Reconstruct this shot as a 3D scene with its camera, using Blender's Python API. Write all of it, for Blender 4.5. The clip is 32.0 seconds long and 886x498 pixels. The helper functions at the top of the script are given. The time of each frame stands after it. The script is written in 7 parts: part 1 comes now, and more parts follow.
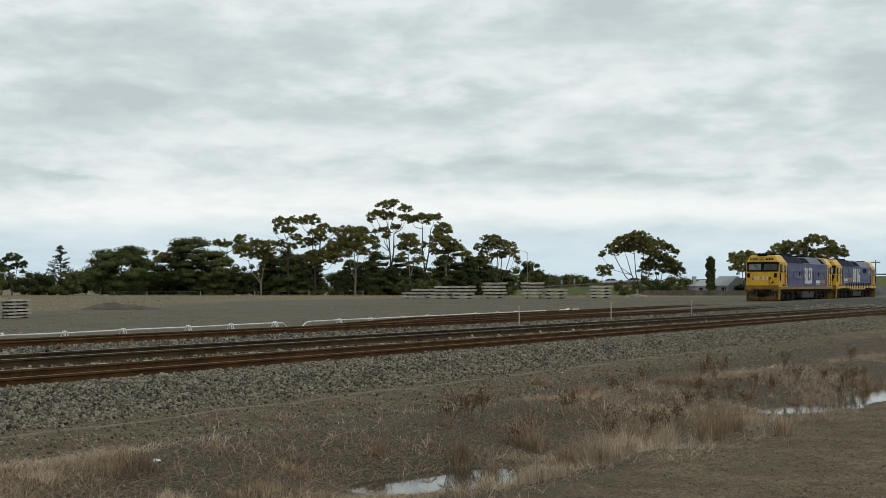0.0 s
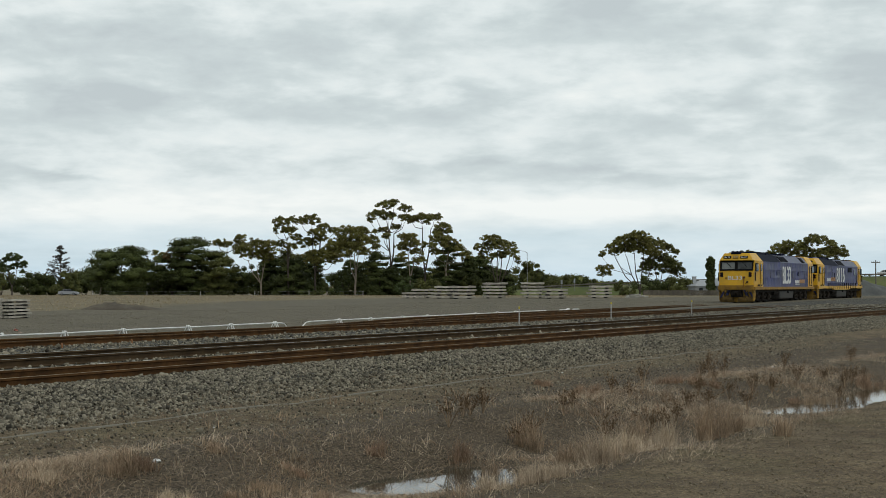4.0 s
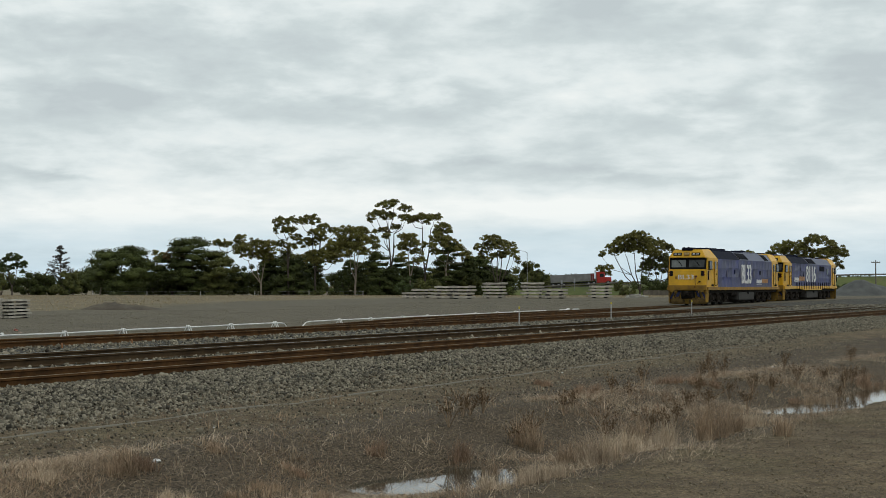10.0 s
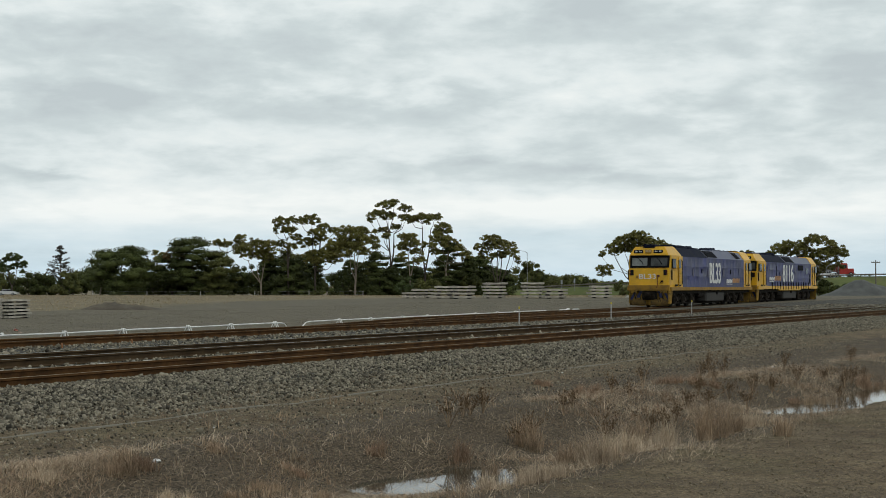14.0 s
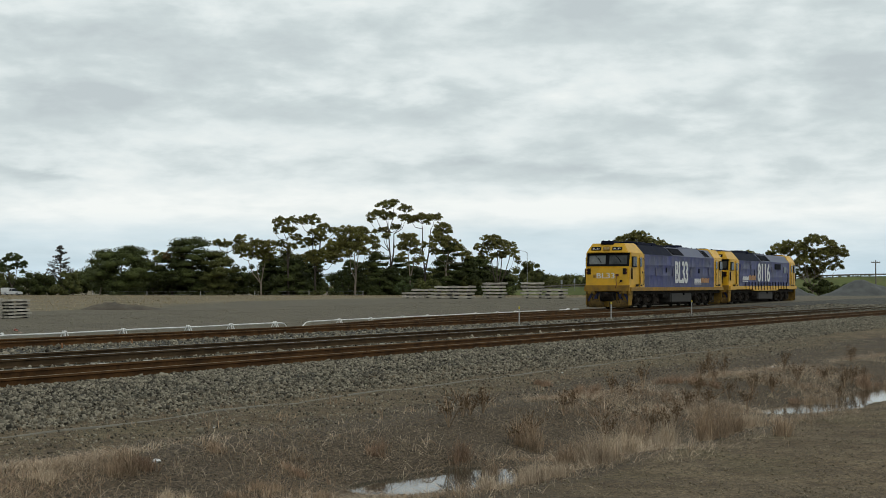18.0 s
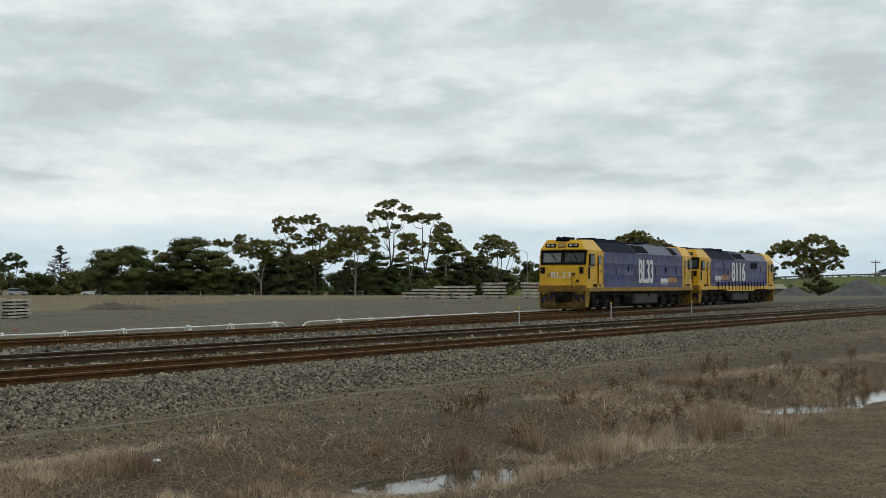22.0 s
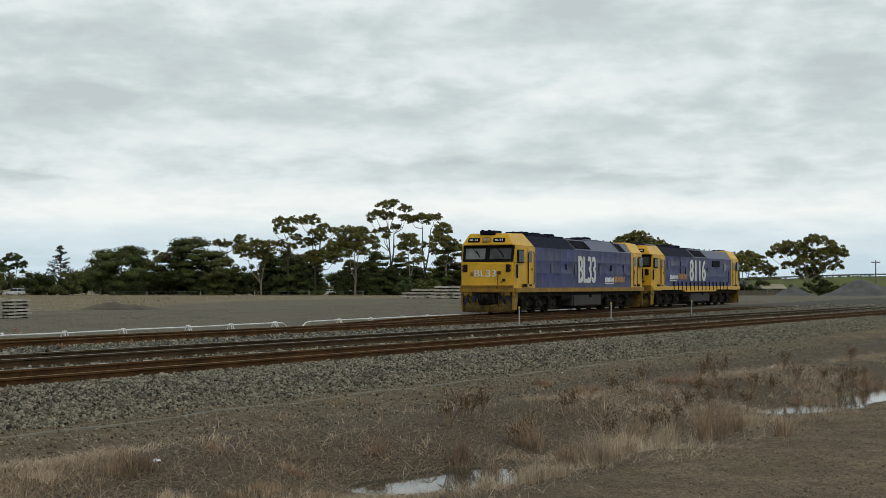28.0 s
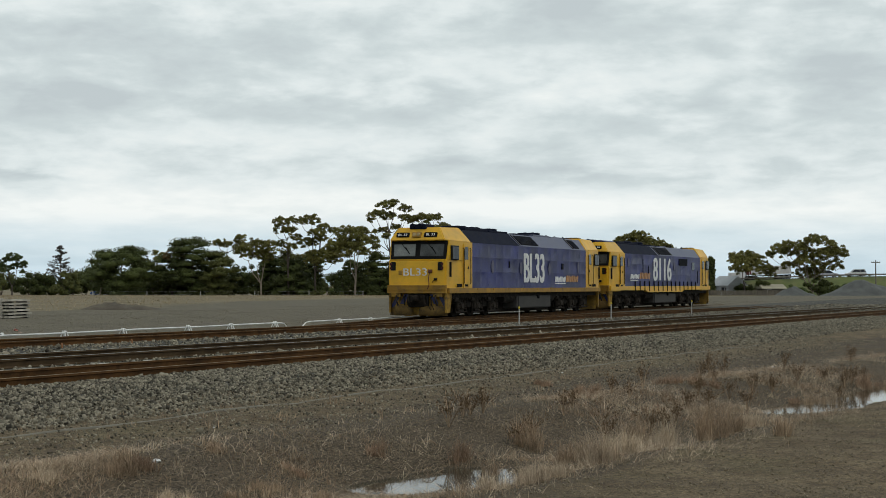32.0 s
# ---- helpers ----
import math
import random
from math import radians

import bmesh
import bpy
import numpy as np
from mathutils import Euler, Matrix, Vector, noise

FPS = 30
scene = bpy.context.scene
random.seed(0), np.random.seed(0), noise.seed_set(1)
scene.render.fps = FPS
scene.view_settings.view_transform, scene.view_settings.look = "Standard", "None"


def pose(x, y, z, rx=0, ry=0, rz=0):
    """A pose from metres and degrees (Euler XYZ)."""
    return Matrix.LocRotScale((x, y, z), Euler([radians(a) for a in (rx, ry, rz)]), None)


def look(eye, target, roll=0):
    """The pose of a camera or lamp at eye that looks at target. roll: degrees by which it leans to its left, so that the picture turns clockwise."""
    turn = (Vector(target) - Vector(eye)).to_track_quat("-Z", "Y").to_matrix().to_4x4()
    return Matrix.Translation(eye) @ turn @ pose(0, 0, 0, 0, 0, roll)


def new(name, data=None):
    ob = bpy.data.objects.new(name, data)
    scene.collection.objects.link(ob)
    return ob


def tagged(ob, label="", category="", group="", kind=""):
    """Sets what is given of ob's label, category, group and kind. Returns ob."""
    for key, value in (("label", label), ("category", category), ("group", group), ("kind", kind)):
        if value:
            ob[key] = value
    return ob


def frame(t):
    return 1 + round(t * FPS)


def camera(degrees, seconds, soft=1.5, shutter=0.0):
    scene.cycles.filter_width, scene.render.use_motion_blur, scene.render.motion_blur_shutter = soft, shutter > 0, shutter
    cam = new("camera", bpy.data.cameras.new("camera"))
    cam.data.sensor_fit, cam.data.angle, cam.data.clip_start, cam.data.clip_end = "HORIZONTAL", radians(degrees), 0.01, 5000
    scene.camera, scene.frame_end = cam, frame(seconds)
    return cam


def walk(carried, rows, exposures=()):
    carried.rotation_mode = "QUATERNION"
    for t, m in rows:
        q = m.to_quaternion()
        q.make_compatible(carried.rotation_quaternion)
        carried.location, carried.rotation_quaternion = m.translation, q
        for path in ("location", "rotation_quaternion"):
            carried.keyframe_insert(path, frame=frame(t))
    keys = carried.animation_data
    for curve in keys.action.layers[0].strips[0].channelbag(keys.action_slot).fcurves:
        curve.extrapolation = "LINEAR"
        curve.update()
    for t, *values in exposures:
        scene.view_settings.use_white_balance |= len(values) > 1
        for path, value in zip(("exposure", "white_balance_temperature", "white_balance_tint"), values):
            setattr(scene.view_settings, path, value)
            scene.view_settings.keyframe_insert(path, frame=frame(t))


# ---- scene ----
TURN = math.radians(28.7)
EYE = Vector((0, 0, 1.407))


def g(across, away, z=0.0):
    """A place from metres to the right and metres away from the tripod."""
    c, s = math.cos(TURN), math.sin(TURN)
    return Vector((away * c + across * s, away * s - across * c, z))


cam = camera(33.75, 32.0, soft=0.72)
tilt = math.radians(1.42)
aim = EYE + g(0, 100) + Vector((0, 0, 100 * math.tan(tilt)))
walk(cam, [(0, look(EYE, aim)), (32, look(EYE, aim))])
scene.view_settings.exposure = 0.0
# ---- sky and light ----
SUN_EL, SUN_AZ = math.radians(58), math.radians(-150)


# banks of cloud: bearing, height, half width, half height (radians), thinner + or thicker -
BANKS = (
    (0.744, 0.118, 0.066, 0.012, -0.13),
    (0.769, 0.158, 0.058, 0.017, -0.07),
    (0.670, 0.158, 0.046, 0.014, -0.05),
    (0.598, 0.124, 0.058, 0.014, -0.1),
    (0.501, 0.118, 0.043, 0.011, -0.09),
    (0.552, 0.158, 0.050, 0.015, -0.04),
    (0.374, 0.181, 0.085, 0.019, -0.07),
    (0.211, 0.137, 0.043, 0.035, -0.1),
    (0.329, 0.108, 0.058, 0.012, -0.06),
    (0.760, 0.073, 0.029, 0.005, -0.13),
    (0.482, 0.077, 0.043, 0.006, -0.06),
    (0.378, 0.072, 0.058, 0.005, -0.07),
    (0.674, 0.186, 0.046, 0.012, -0.05),
    (0.613, 0.097, 0.108, 0.011, 0.06),
    (0.521, 0.137, 0.035, 0.012, 0.06),
    (0.413, 0.148, 0.085, 0.015, 0.05),
    (0.262, 0.085, 0.093, 0.010, 0.05),
)


def cloud_nodes(nt, vec, shift):
    """Layered overcast cloud colour from a direction-like vector socket."""
    n = nt.nodes
    sep = n.new("ShaderNodeSeparateXYZ")
    nt.links.new(vec, sep.inputs[0])

    def m(op, a, b=None, c=None):
        q = n.new("ShaderNodeMath")
        q.operation = op
        for i, v in enumerate((a, b, c)):
            if v is None:
                continue
            if isinstance(v, (int, float)):
                q.inputs[i].default_value = v
            else:
                nt.links.new(v, q.inputs[i])
        return q.outputs[0]

    az = m("ARCTAN2", sep.outputs[1], sep.outputs[0])
    el = m("ARCSINE", sep.outputs[2])
    # streaks are squeezed towards the horizon
    lift = m("POWER", m("MAXIMUM", el, 0.0), 0.75)
    comb = n.new("ShaderNodeCombineXYZ")
    nt.links.new(m("MULTIPLY", az, 7.0), comb.inputs[0])
    nt.links.new(m("MULTIPLY", lift, 15.5), comb.inputs[1])
    comb.inputs[2].default_value = shift

    def noise_of(scale, detail, rough, dist):
        t = n.new("ShaderNodeTexNoise")
        t.inputs["Scale"].default_value = scale
        t.inputs["Detail"].default_value = detail
        t.inputs["Roughness"].default_value = rough
        t.inputs["Distortion"].default_value = dist
        nt.links.new(comb.outputs[0], t.inputs["Vector"])
        return t.outputs["Fac"]

    big = noise_of(0.7, 4, 0.5, 0.15)
    mid = noise_of(1.9, 8, 0.5, 0.2)
    puff = noise_of(5.0, 6, 0.55, 0.2)
    mixv = m("ADD", m("ADD", m("MULTIPLY", big, 0.26), m("MULTIPLY", mid, 0.44)), m("MULTIPLY", puff, 0.22))
    mixv = m("ADD", mixv, 0.065)
    # ragged banks of thicker and thinner cloud
    ragx = m("ADD", az, m("MULTIPLY", m("SUBTRACT", noise_of(1.6, 5, 0.55, 0.0), 0.5), 0.11))
    ragy = m("ADD", el, m("MULTIPLY", m("SUBTRACT", mid, 0.5), 0.055))
    for a0, e0, wa, we, gain in BANKS:
        dx = m("MULTIPLY", m("SUBTRACT", ragx, a0), 1.0 / wa)
        dy = m("MULTIPLY", m("SUBTRACT", ragy, e0), 1.0 / we)
        r2 = m("ADD", m("MULTIPLY", dx, dx), m("MULTIPLY", dy, dy))
        mixv = m("ADD", mixv, m("MULTIPLY", m("EXPONENT", m("MULTIPLY", r2, -1.0)), gain))
    # bright band low over the land
    lane = m("MULTIPLY", m("SUBTRACT", el, 0.053), 72.0)
    band = m("MULTIPLY", m("EXPONENT", m("MULTIPLY", m("MULTIPLY", lane, lane), -1.0)), 0.15)
    mixv = m("SUBTRACT", m("ADD", mixv, band), m("MULTIPLY", m("MINIMUM", m("MAXIMUM", el, 0.0), 0.3), 0.16))
    ramp = n.new("ShaderNodeValToRGB")
    e = ramp.color_ramp.elements
    e[0].position, e[0].color = 0.35, (0.53, 0.595, 0.615, 1)
    e[1].position, e[1].color = 0.68, (0.90, 0.935, 0.915, 1)
    for p, c in ((0.45, (0.61, 0.685, 0.695, 1)), (0.54, (0.745, 0.812, 0.815, 1))):
        q = e.new(p)
        q.color = c
    nt.links.new(mixv, ramp.inputs[0])
    # clear pale blue low on the horizon
    low = n.new("ShaderNodeMix")
    low.data_type = "RGBA"
    k = m("MULTIPLY", m("SUBTRACT", 1.0, m("MINIMUM", m("MULTIPLY", m("MAXIMUM", el, 0.0), 20.0), 1.0)), 0.78)
    nt.links.new(k, low.inputs[0])
    nt.links.new(ramp.outputs[0], low.inputs[6])
    low.inputs[7].default_value = (0.52, 0.69, 0.80, 1)
    # long thin gaps of pale blue low in the sky
    comb2 = n.new("ShaderNodeCombineXYZ")
    nt.links.new(m("MULTIPLY", az, 2.2), comb2.inputs[0])
    nt.links.new(m("MULTIPLY", el, 42.0), comb2.inputs[1])
    comb2.inputs[2].default_value = shift
    t = n.new("ShaderNodeTexNoise")
    t.inputs["Scale"].default_value, t.inputs["Detail"].default_value, t.inputs["Roughness"].default_value = 1.0, 7, 0.55
    nt.links.new(comb2.outputs[0], t.inputs["Vector"])
    fade = m("MAXIMUM", m("SUBTRACT", 1.0, m("MULTIPLY", m("ABSOLUTE", m("SUBTRACT", el, 0.026)), 34.0)), 0.0)
    gap = m("MULTIPLY", m("MINIMUM", m("MAXIMUM", m("MULTIPLY", m("SUBTRACT", t.outputs["Fac"], 0.46), 5.0), 0.0), 1.0), m("MULTIPLY", fade, 0.75))
    streak = n.new("ShaderNodeMix")
    streak.data_type = "RGBA"
    nt.links.new(gap, streak.inputs[0])
    nt.links.new(low.outputs[2], streak.inputs[6])
    streak.inputs[7].default_value = (0.60, 0.73, 0.79, 1)
    return streak.outputs[2]


world = bpy.data.worlds.new("overcast")
scene.world = world
world.use_nodes = True
wn = world.node_tree
sky = wn.nodes.new("ShaderNodeTexSky")
sky.sky_type, sky.sun_disc = "NISHITA", False
sky.sun_elevation, sky.sun_rotation = SUN_EL, SUN_AZ
coord = wn.nodes.new("ShaderNodeTexCoord")
clouds = cloud_nodes(wn, coord.outputs["Generated"], 7.4)
veil = wn.nodes.new("ShaderNodeMix")
veil.data_type = "RGBA"
veil.inputs[0].default_value = 0.9
scale_sky = wn.nodes.new("ShaderNodeVectorMath")
scale_sky.operation = "SCALE"
scale_sky.inputs[3].default_value = 0.1
wn.links.new(sky.outputs[0], scale_sky.inputs[0])
wn.links.new(scale_sky.outputs[0], veil.inputs[6])
wn.links.new(clouds, veil.inputs[7])
wn.links.new(veil.outputs[2], wn.nodes["Background"].inputs[0])
wn.nodes["Background"].inputs[1].default_value = 0.72

sun = new("sun", bpy.data.lights.new("sun", "SUN"))
sun.data.energy, sun.data.angle, sun.data.color = 0.8, math.radians(20), (1.0, 0.96, 0.9)
sun.matrix_world = look((0, 0, 50), Vector((0, 0, 50)) - Vector((math.cos(SUN_EL) * math.sin(SUN_AZ), math.cos(SUN_EL) * math.cos(SUN_AZ), math.sin(SUN_EL))))


def cloud_deck():
    """A far shell of drifting cloud before the lens, the same as the sky behind it."""
    bm = bmesh.new()
    R, nu, nv = 3500.0, 48, 16
    rows = []
    for j in range(nv + 1):
        el = math.radians(-2 + 34 * j / nv)
        row = []
        for i in range(nu + 1):
            az = math.radians(28.7 - 62 + 124 * i / nu)
            row.append(bm.verts.new((R * math.cos(el) * math.cos(az), R * math.cos(el) * math.sin(az), R * math.sin(el))))
        rows.append(row)
    for j in range(nv):
        for i in range(nu):
            bm.faces.new((rows[j][i], rows[j + 1][i], rows[j + 1][i + 1], rows[j][i + 1]))
    me = bpy.data.meshes.new("cloud_deck")
    bm.to_mesh(me)
    bm.free()
    for p in me.polygons:
        p.use_smooth = True
    mt = bpy.data.materials.new("cloud")
    mt.use_nodes = True
    nt = mt.node_tree
    nt.nodes.clear()
    tc = nt.nodes.new("ShaderNodeTexCoord")
    nrm = nt.nodes.new("ShaderNodeVectorMath")
    nrm.operation = "NORMALIZE"
    nt.links.new(tc.outputs["Object"], nrm.inputs[0])
    col = cloud_nodes(nt, nrm.outputs[0], 7.4)
    em = nt.nodes.new("ShaderNodeEmission")
    nt.links.new(col, em.inputs[0])
    out = nt.nodes.new("ShaderNodeOutputMaterial")
    nt.links.new(em.outputs[0], out.inputs[0])
    me.materials.append(mt)
    return tagged(new("backdrop_clouds", me), "grey and white overcast clouds drifting slowly", "sky", kind="structure")


deck = cloud_deck()
# ---- materials ----
MATS = {}


def mat(name, base, rough=0.7, metal=0.0, vary=0.25, scale=3.0, fine=40.0, bump=0.2, tint=None, coords="Object", spread=0.0, spec=0.5, amount=0.5):
    """A surface with stains at one scale and grain at a finer one. spread: tone steps between pieces."""
    if name in MATS:
        return MATS[name]
    mt = bpy.data.materials.new(name)
    mt.use_nodes = True
    nt = mt.node_tree
    b = nt.nodes["Principled BSDF"]
    tc = nt.nodes.new("ShaderNodeTexCoord")
    if coords == "World":
        geo = nt.nodes.new("ShaderNodeNewGeometry")
        vec = geo.outputs["Position"]
    else:
        vec = tc.outputs[coords]

    def tex(s, d, r=0.55):
        t = nt.nodes.new("ShaderNodeTexNoise")
        t.inputs["Scale"].default_value, t.inputs["Detail"].default_value, t.inputs["Roughness"].default_value = s, d, r
        nt.links.new(vec, t.inputs["Vector"])
        return t.outputs["Fac"]

    def ramp(sock, lo, hi, c0, c1):
        r = nt.nodes.new("ShaderNodeValToRGB")
        r.color_ramp.elements[0].position, r.color_ramp.elements[1].position = lo, hi
        r.color_ramp.elements[0].color, r.color_ramp.elements[1].color = (*c0, 1), (*c1, 1)
        nt.links.new(sock, r.inputs[0])
        return r.outputs[0]

    def mix(f, a, c, mode="MIX"):
        q = nt.nodes.new("ShaderNodeMix")
        q.data_type, q.blend_type = "RGBA", mode
        if isinstance(f, float):
            q.inputs[0].default_value = f
        else:
            nt.links.new(f, q.inputs[0])
        for i, v in ((6, a), (7, c)):
            if isinstance(v, tuple):
                q.inputs[i].default_value = (*v, 1)
            else:
                nt.links.new(v, q.inputs[i])
        return q.outputs[2]

    big, small = tex(scale, 5), tex(fine, 4, 0.65)
    lo = tuple(max(0.0, c * (1 - vary)) for c in base)
    hi = tuple(min(1.0, c * (1 + vary)) for c in base)
    col = ramp(big, 0.32, 0.68, lo, hi)
    grain = ramp(small, 0.25, 0.75, (1 - vary * 0.8,) * 3, (1.0, 1.0, 1.0))
    col = mix(1.0, col, grain, "MULTIPLY")
    if tint:
        fac = ramp(tex(scale * 1.9, 6, 0.65), 0.48, 0.72, (0.0,) * 3, (amount,) * 3)
        col = mix(fac, col, tint)
    if spread:
        info = nt.nodes.new("ShaderNodeObjectInfo")
        geo2 = nt.nodes.new("ShaderNodeNewGeometry")
        ad = nt.nodes.new("ShaderNodeMath")
        ad.operation = "ADD"
        nt.links.new(info.outputs["Random"], ad.inputs[0])
        nt.links.new(geo2.outputs["Random Per Island"], ad.inputs[1])
        fr = nt.nodes.new("ShaderNodeMath")
        fr.operation = "FRACT"
        nt.links.new(ad.outputs[0], fr.inputs[0])
        col = mix(1.0, col, ramp(fr.outputs[0], 0.0, 1.0, (1 - spread,) * 3, (1.0, 1.0, 1.0)), "MULTIPLY")
    nt.links.new(col, b.inputs["Base Color"])
    b.inputs["Metallic"].default_value = metal
    b.inputs["Specular IOR Level"].default_value = spec
    rr = nt.nodes.new("ShaderNodeMapRange")
    rr.inputs[3].default_value, rr.inputs[4].default_value = max(0.02, rough - 0.12), min(1.0, rough + 0.12)
    nt.links.new(big, rr.inputs[0])
    nt.links.new(rr.outputs[0], b.inputs["Roughness"])
    if bump:
        bp = nt.nodes.new("ShaderNodeBump")
        bp.inputs["Strength"].default_value, bp.inputs["Distance"].default_value = bump, 0.02
        nt.links.new(small, bp.inputs["Height"])
        nt.links.new(bp.outputs[0], b.inputs["Normal"])
    MATS[name] = mt
    return mt


# ---- mesh helpers ----
def mesh_of(name, bm, material, smooth=False):
    bmesh.ops.recalc_face_normals(bm, faces=bm.faces)
    me = bpy.data.meshes.new(name)
    bm.to_mesh(me)
    bm.free()
    if material:
        me.materials.append(material)
    if smooth:
        for p in me.polygons:
            p.use_smooth = True
    return me


def part(name, bm, material, parent, label="", smooth=False):
    ob = new(name, mesh_of(name, bm, material, smooth))
    ob.parent = parent
    if label:
        ob["label"] = label
    return ob


def piece(name, me, parent, m):
    ob = new(name, me)
    ob.parent = parent
    ob.matrix_basis = m
    return ob


def group_of(name, m, label, category, group="", kind=""):
    ob = new(name)
    ob.matrix_basis = m
    return tagged(ob, label, category, group, kind)


def box(bm, x0, x1, y0, y1, z0, z1, bevel=0.0):
    vs = [bm.verts.new((x, y, z)) for x in (x0, x1) for y in (y0, y1) for z in (z0, z1)]
    fs = [bm.faces.new([vs[i] for i in q]) for q in ((0, 1, 3, 2), (4, 6, 7, 5), (0, 4, 5, 1), (2, 3, 7, 6), (0, 2, 6, 4), (1, 5, 7, 3))]
    if bevel:
        bmesh.ops.recalc_face_normals(bm, faces=fs)
        es = list({e for f in fs for e in f.edges})
        bmesh.ops.bevel(bm, geom=es, offset=bevel, segments=2, affect="EDGES", profile=0.5)


def prism(bm, pts, axis, lo, hi):
    """An outline swept along an axis. pts: pairs in the other two axes."""
    def at(p, v):
        return {"x": (v, p[0], p[1]), "y": (p[0], v, p[1]), "z": (p[0], p[1], v)}[axis]
    a = [bm.verts.new(at(p, lo)) for p in pts]
    b = [bm.verts.new(at(p, hi)) for p in pts]
    bm.faces.new(a)
    bm.faces.new(b[::-1])
    n = len(pts)
    for i in range(n):
        bm.faces.new((a[i], b[i], b[(i + 1) % n], a[(i + 1) % n]))


def tube(bm, path, radii, sides=8, cap=True):
    """A round bar along a path of points."""
    rings = []
    for i, p in enumerate(path):
        p = Vector(p)
        a = Vector(path[max(0, i - 1)])
        b = Vector(path[min(len(path) - 1, i + 1)])
        d = (b - a).normalized()
        u = d.cross(Vector((0, 0, 1)) if abs(d.z) < 0.9 else Vector((1, 0, 0))).normalized()
        v = d.cross(u)
        r = radii[i] if isinstance(radii, (list, tuple)) else radii
        rings.append([bm.verts.new(p + (u * math.cos(k * math.tau / sides) + v * math.sin(k * math.tau / sides)) * r) for k in range(sides)])
    for i in range(len(rings) - 1):
        for k in range(sides):
            bm.faces.new((rings[i][k], rings[i][(k + 1) % sides], rings[i + 1][(k + 1) % sides], rings[i + 1][k]))
    if cap:
        bm.faces.new(rings[0][::-1])
        bm.faces.new(rings[-1])


def disc(bm, c, r, y0, y1, sides=24, r2=None):
    """A wheel-like cylinder round the y axis."""
    tube(bm, [(c[0], y0, c[1]), (c[0], y1, c[1])], [r, r2 if r2 else r], sides)


def sheet(name, verts, faces, material, smooth=True):
    me = bpy.data.meshes.new(name)
    me.from_pydata(verts, [], faces)
    me.materials.append(material)
    if smooth:
        me.polygons.foreach_set("use_smooth", [True] * len(me.polygons))
    me.update()
    return me
# ---- ground ----
def smooth01(v, lo, hi):
    t = np.clip((v - lo) / (hi - lo), 0, 1)
    return t * t * (3 - 2 * t)


def wavy(x, y, seed, size):
    """Cheap rolling variation from a few sines."""
    r = np.random.RandomState(seed)
    out = 0
    for k in range(5):
        a, b, p = r.uniform(-1, 1), r.uniform(-1, 1), r.uniform(0, 6.28)
        out = out + np.sin((a * x + b * y) / size * (1 + 0.7 * k) + p) / (1 + k)
    return out / 2.2


def ditch_y(x):
    return 7.8 - 0.08 * (x - 14) - 0.02 * np.maximum(0.0, x - 20) + 0.12 * np.sin(x * 0.5)


def ground_z(x, y):
    x, y = np.asarray(x, float), np.asarray(y, float)
    away = x * math.cos(TURN) + y * math.sin(TURN)
    z = -0.52 + 0.10 * smooth01(y, 9.5, 12.5)
    dy = (y - ditch_y(x)) / 1.15
    near = smooth01(x, -10, 0) * (1 - smooth01(x, 60, 90))
    # the ditch is deeper in two stretches, where water stands
    deep = 0.16 + 0.20 * smooth01(x, 12.7, 13.6) * (1 - smooth01(x, 15.2, 16.2)) + 0.10 * smooth01(x, 15.6, 17) * (1 - smooth01(x, 20, 22.5)) + 0.16 * smooth01(x, 23.4, 25.4) * (1 - smooth01(x, 44, 48))
    z = z - deep * np.exp(-dy ** 2) * near
    z = z + 0.12 * np.exp(-((y - ditch_y(x) - 2.3) / 0.8) ** 2) * near
    z = z + 0.05 * wavy(x, y, 3, 1.6) * (1 - smooth01(y, 12.5, 13.6)) + 0.02 * wavy(x, y, 5, 0.35) * (1 - smooth01(y, 13, 14))
    z = z + 0.275 * smooth01(y, 13.7, 15.8) - 0.06 * smooth01(y, 16.35, 16.55) + 0.03 * smooth01(y, 17.95, 18.2)
    # between the tracks and over the yard
    z = z - 0.05 * np.exp(-((y - 19.3) / 0.55) ** 4) - 0.04 * smooth01(y, 22.9, 24.0) + 0.03 * smooth01(y, 25.6, 26.4) - 0.03 * smooth01(y, 31, 38)
    z = z + 0.03 * wavy(x, y, 9, 2.5) * smooth01(y, 33, 40)
    z = z + 0.32 * smooth01(away, 70, 140) - 1.08 * smooth01(away, 165, 325)
    return z


def breaks(lo, hi, step, far):
    mid = list(np.arange(lo, hi + 1e-6, step))
    a, d = [], step
    v = lo
    while v > -far:
        d *= 1.35
        v -= d
        a.append(v)
    b, d, v = [], step, hi
    while v < far:
        d *= 1.35
        v += d
        b.append(v)
    return np.array(a[::-1] + mid + b)


def lin(nt, a, op, b):
    q = nt.nodes.new("ShaderNodeMath")
    q.operation = op
    for i, v in enumerate((a, b)):
        if isinstance(v, (int, float)):
            q.inputs[i].default_value = v
        else:
            nt.links.new(v, q.inputs[i])
    return q.outputs[0]


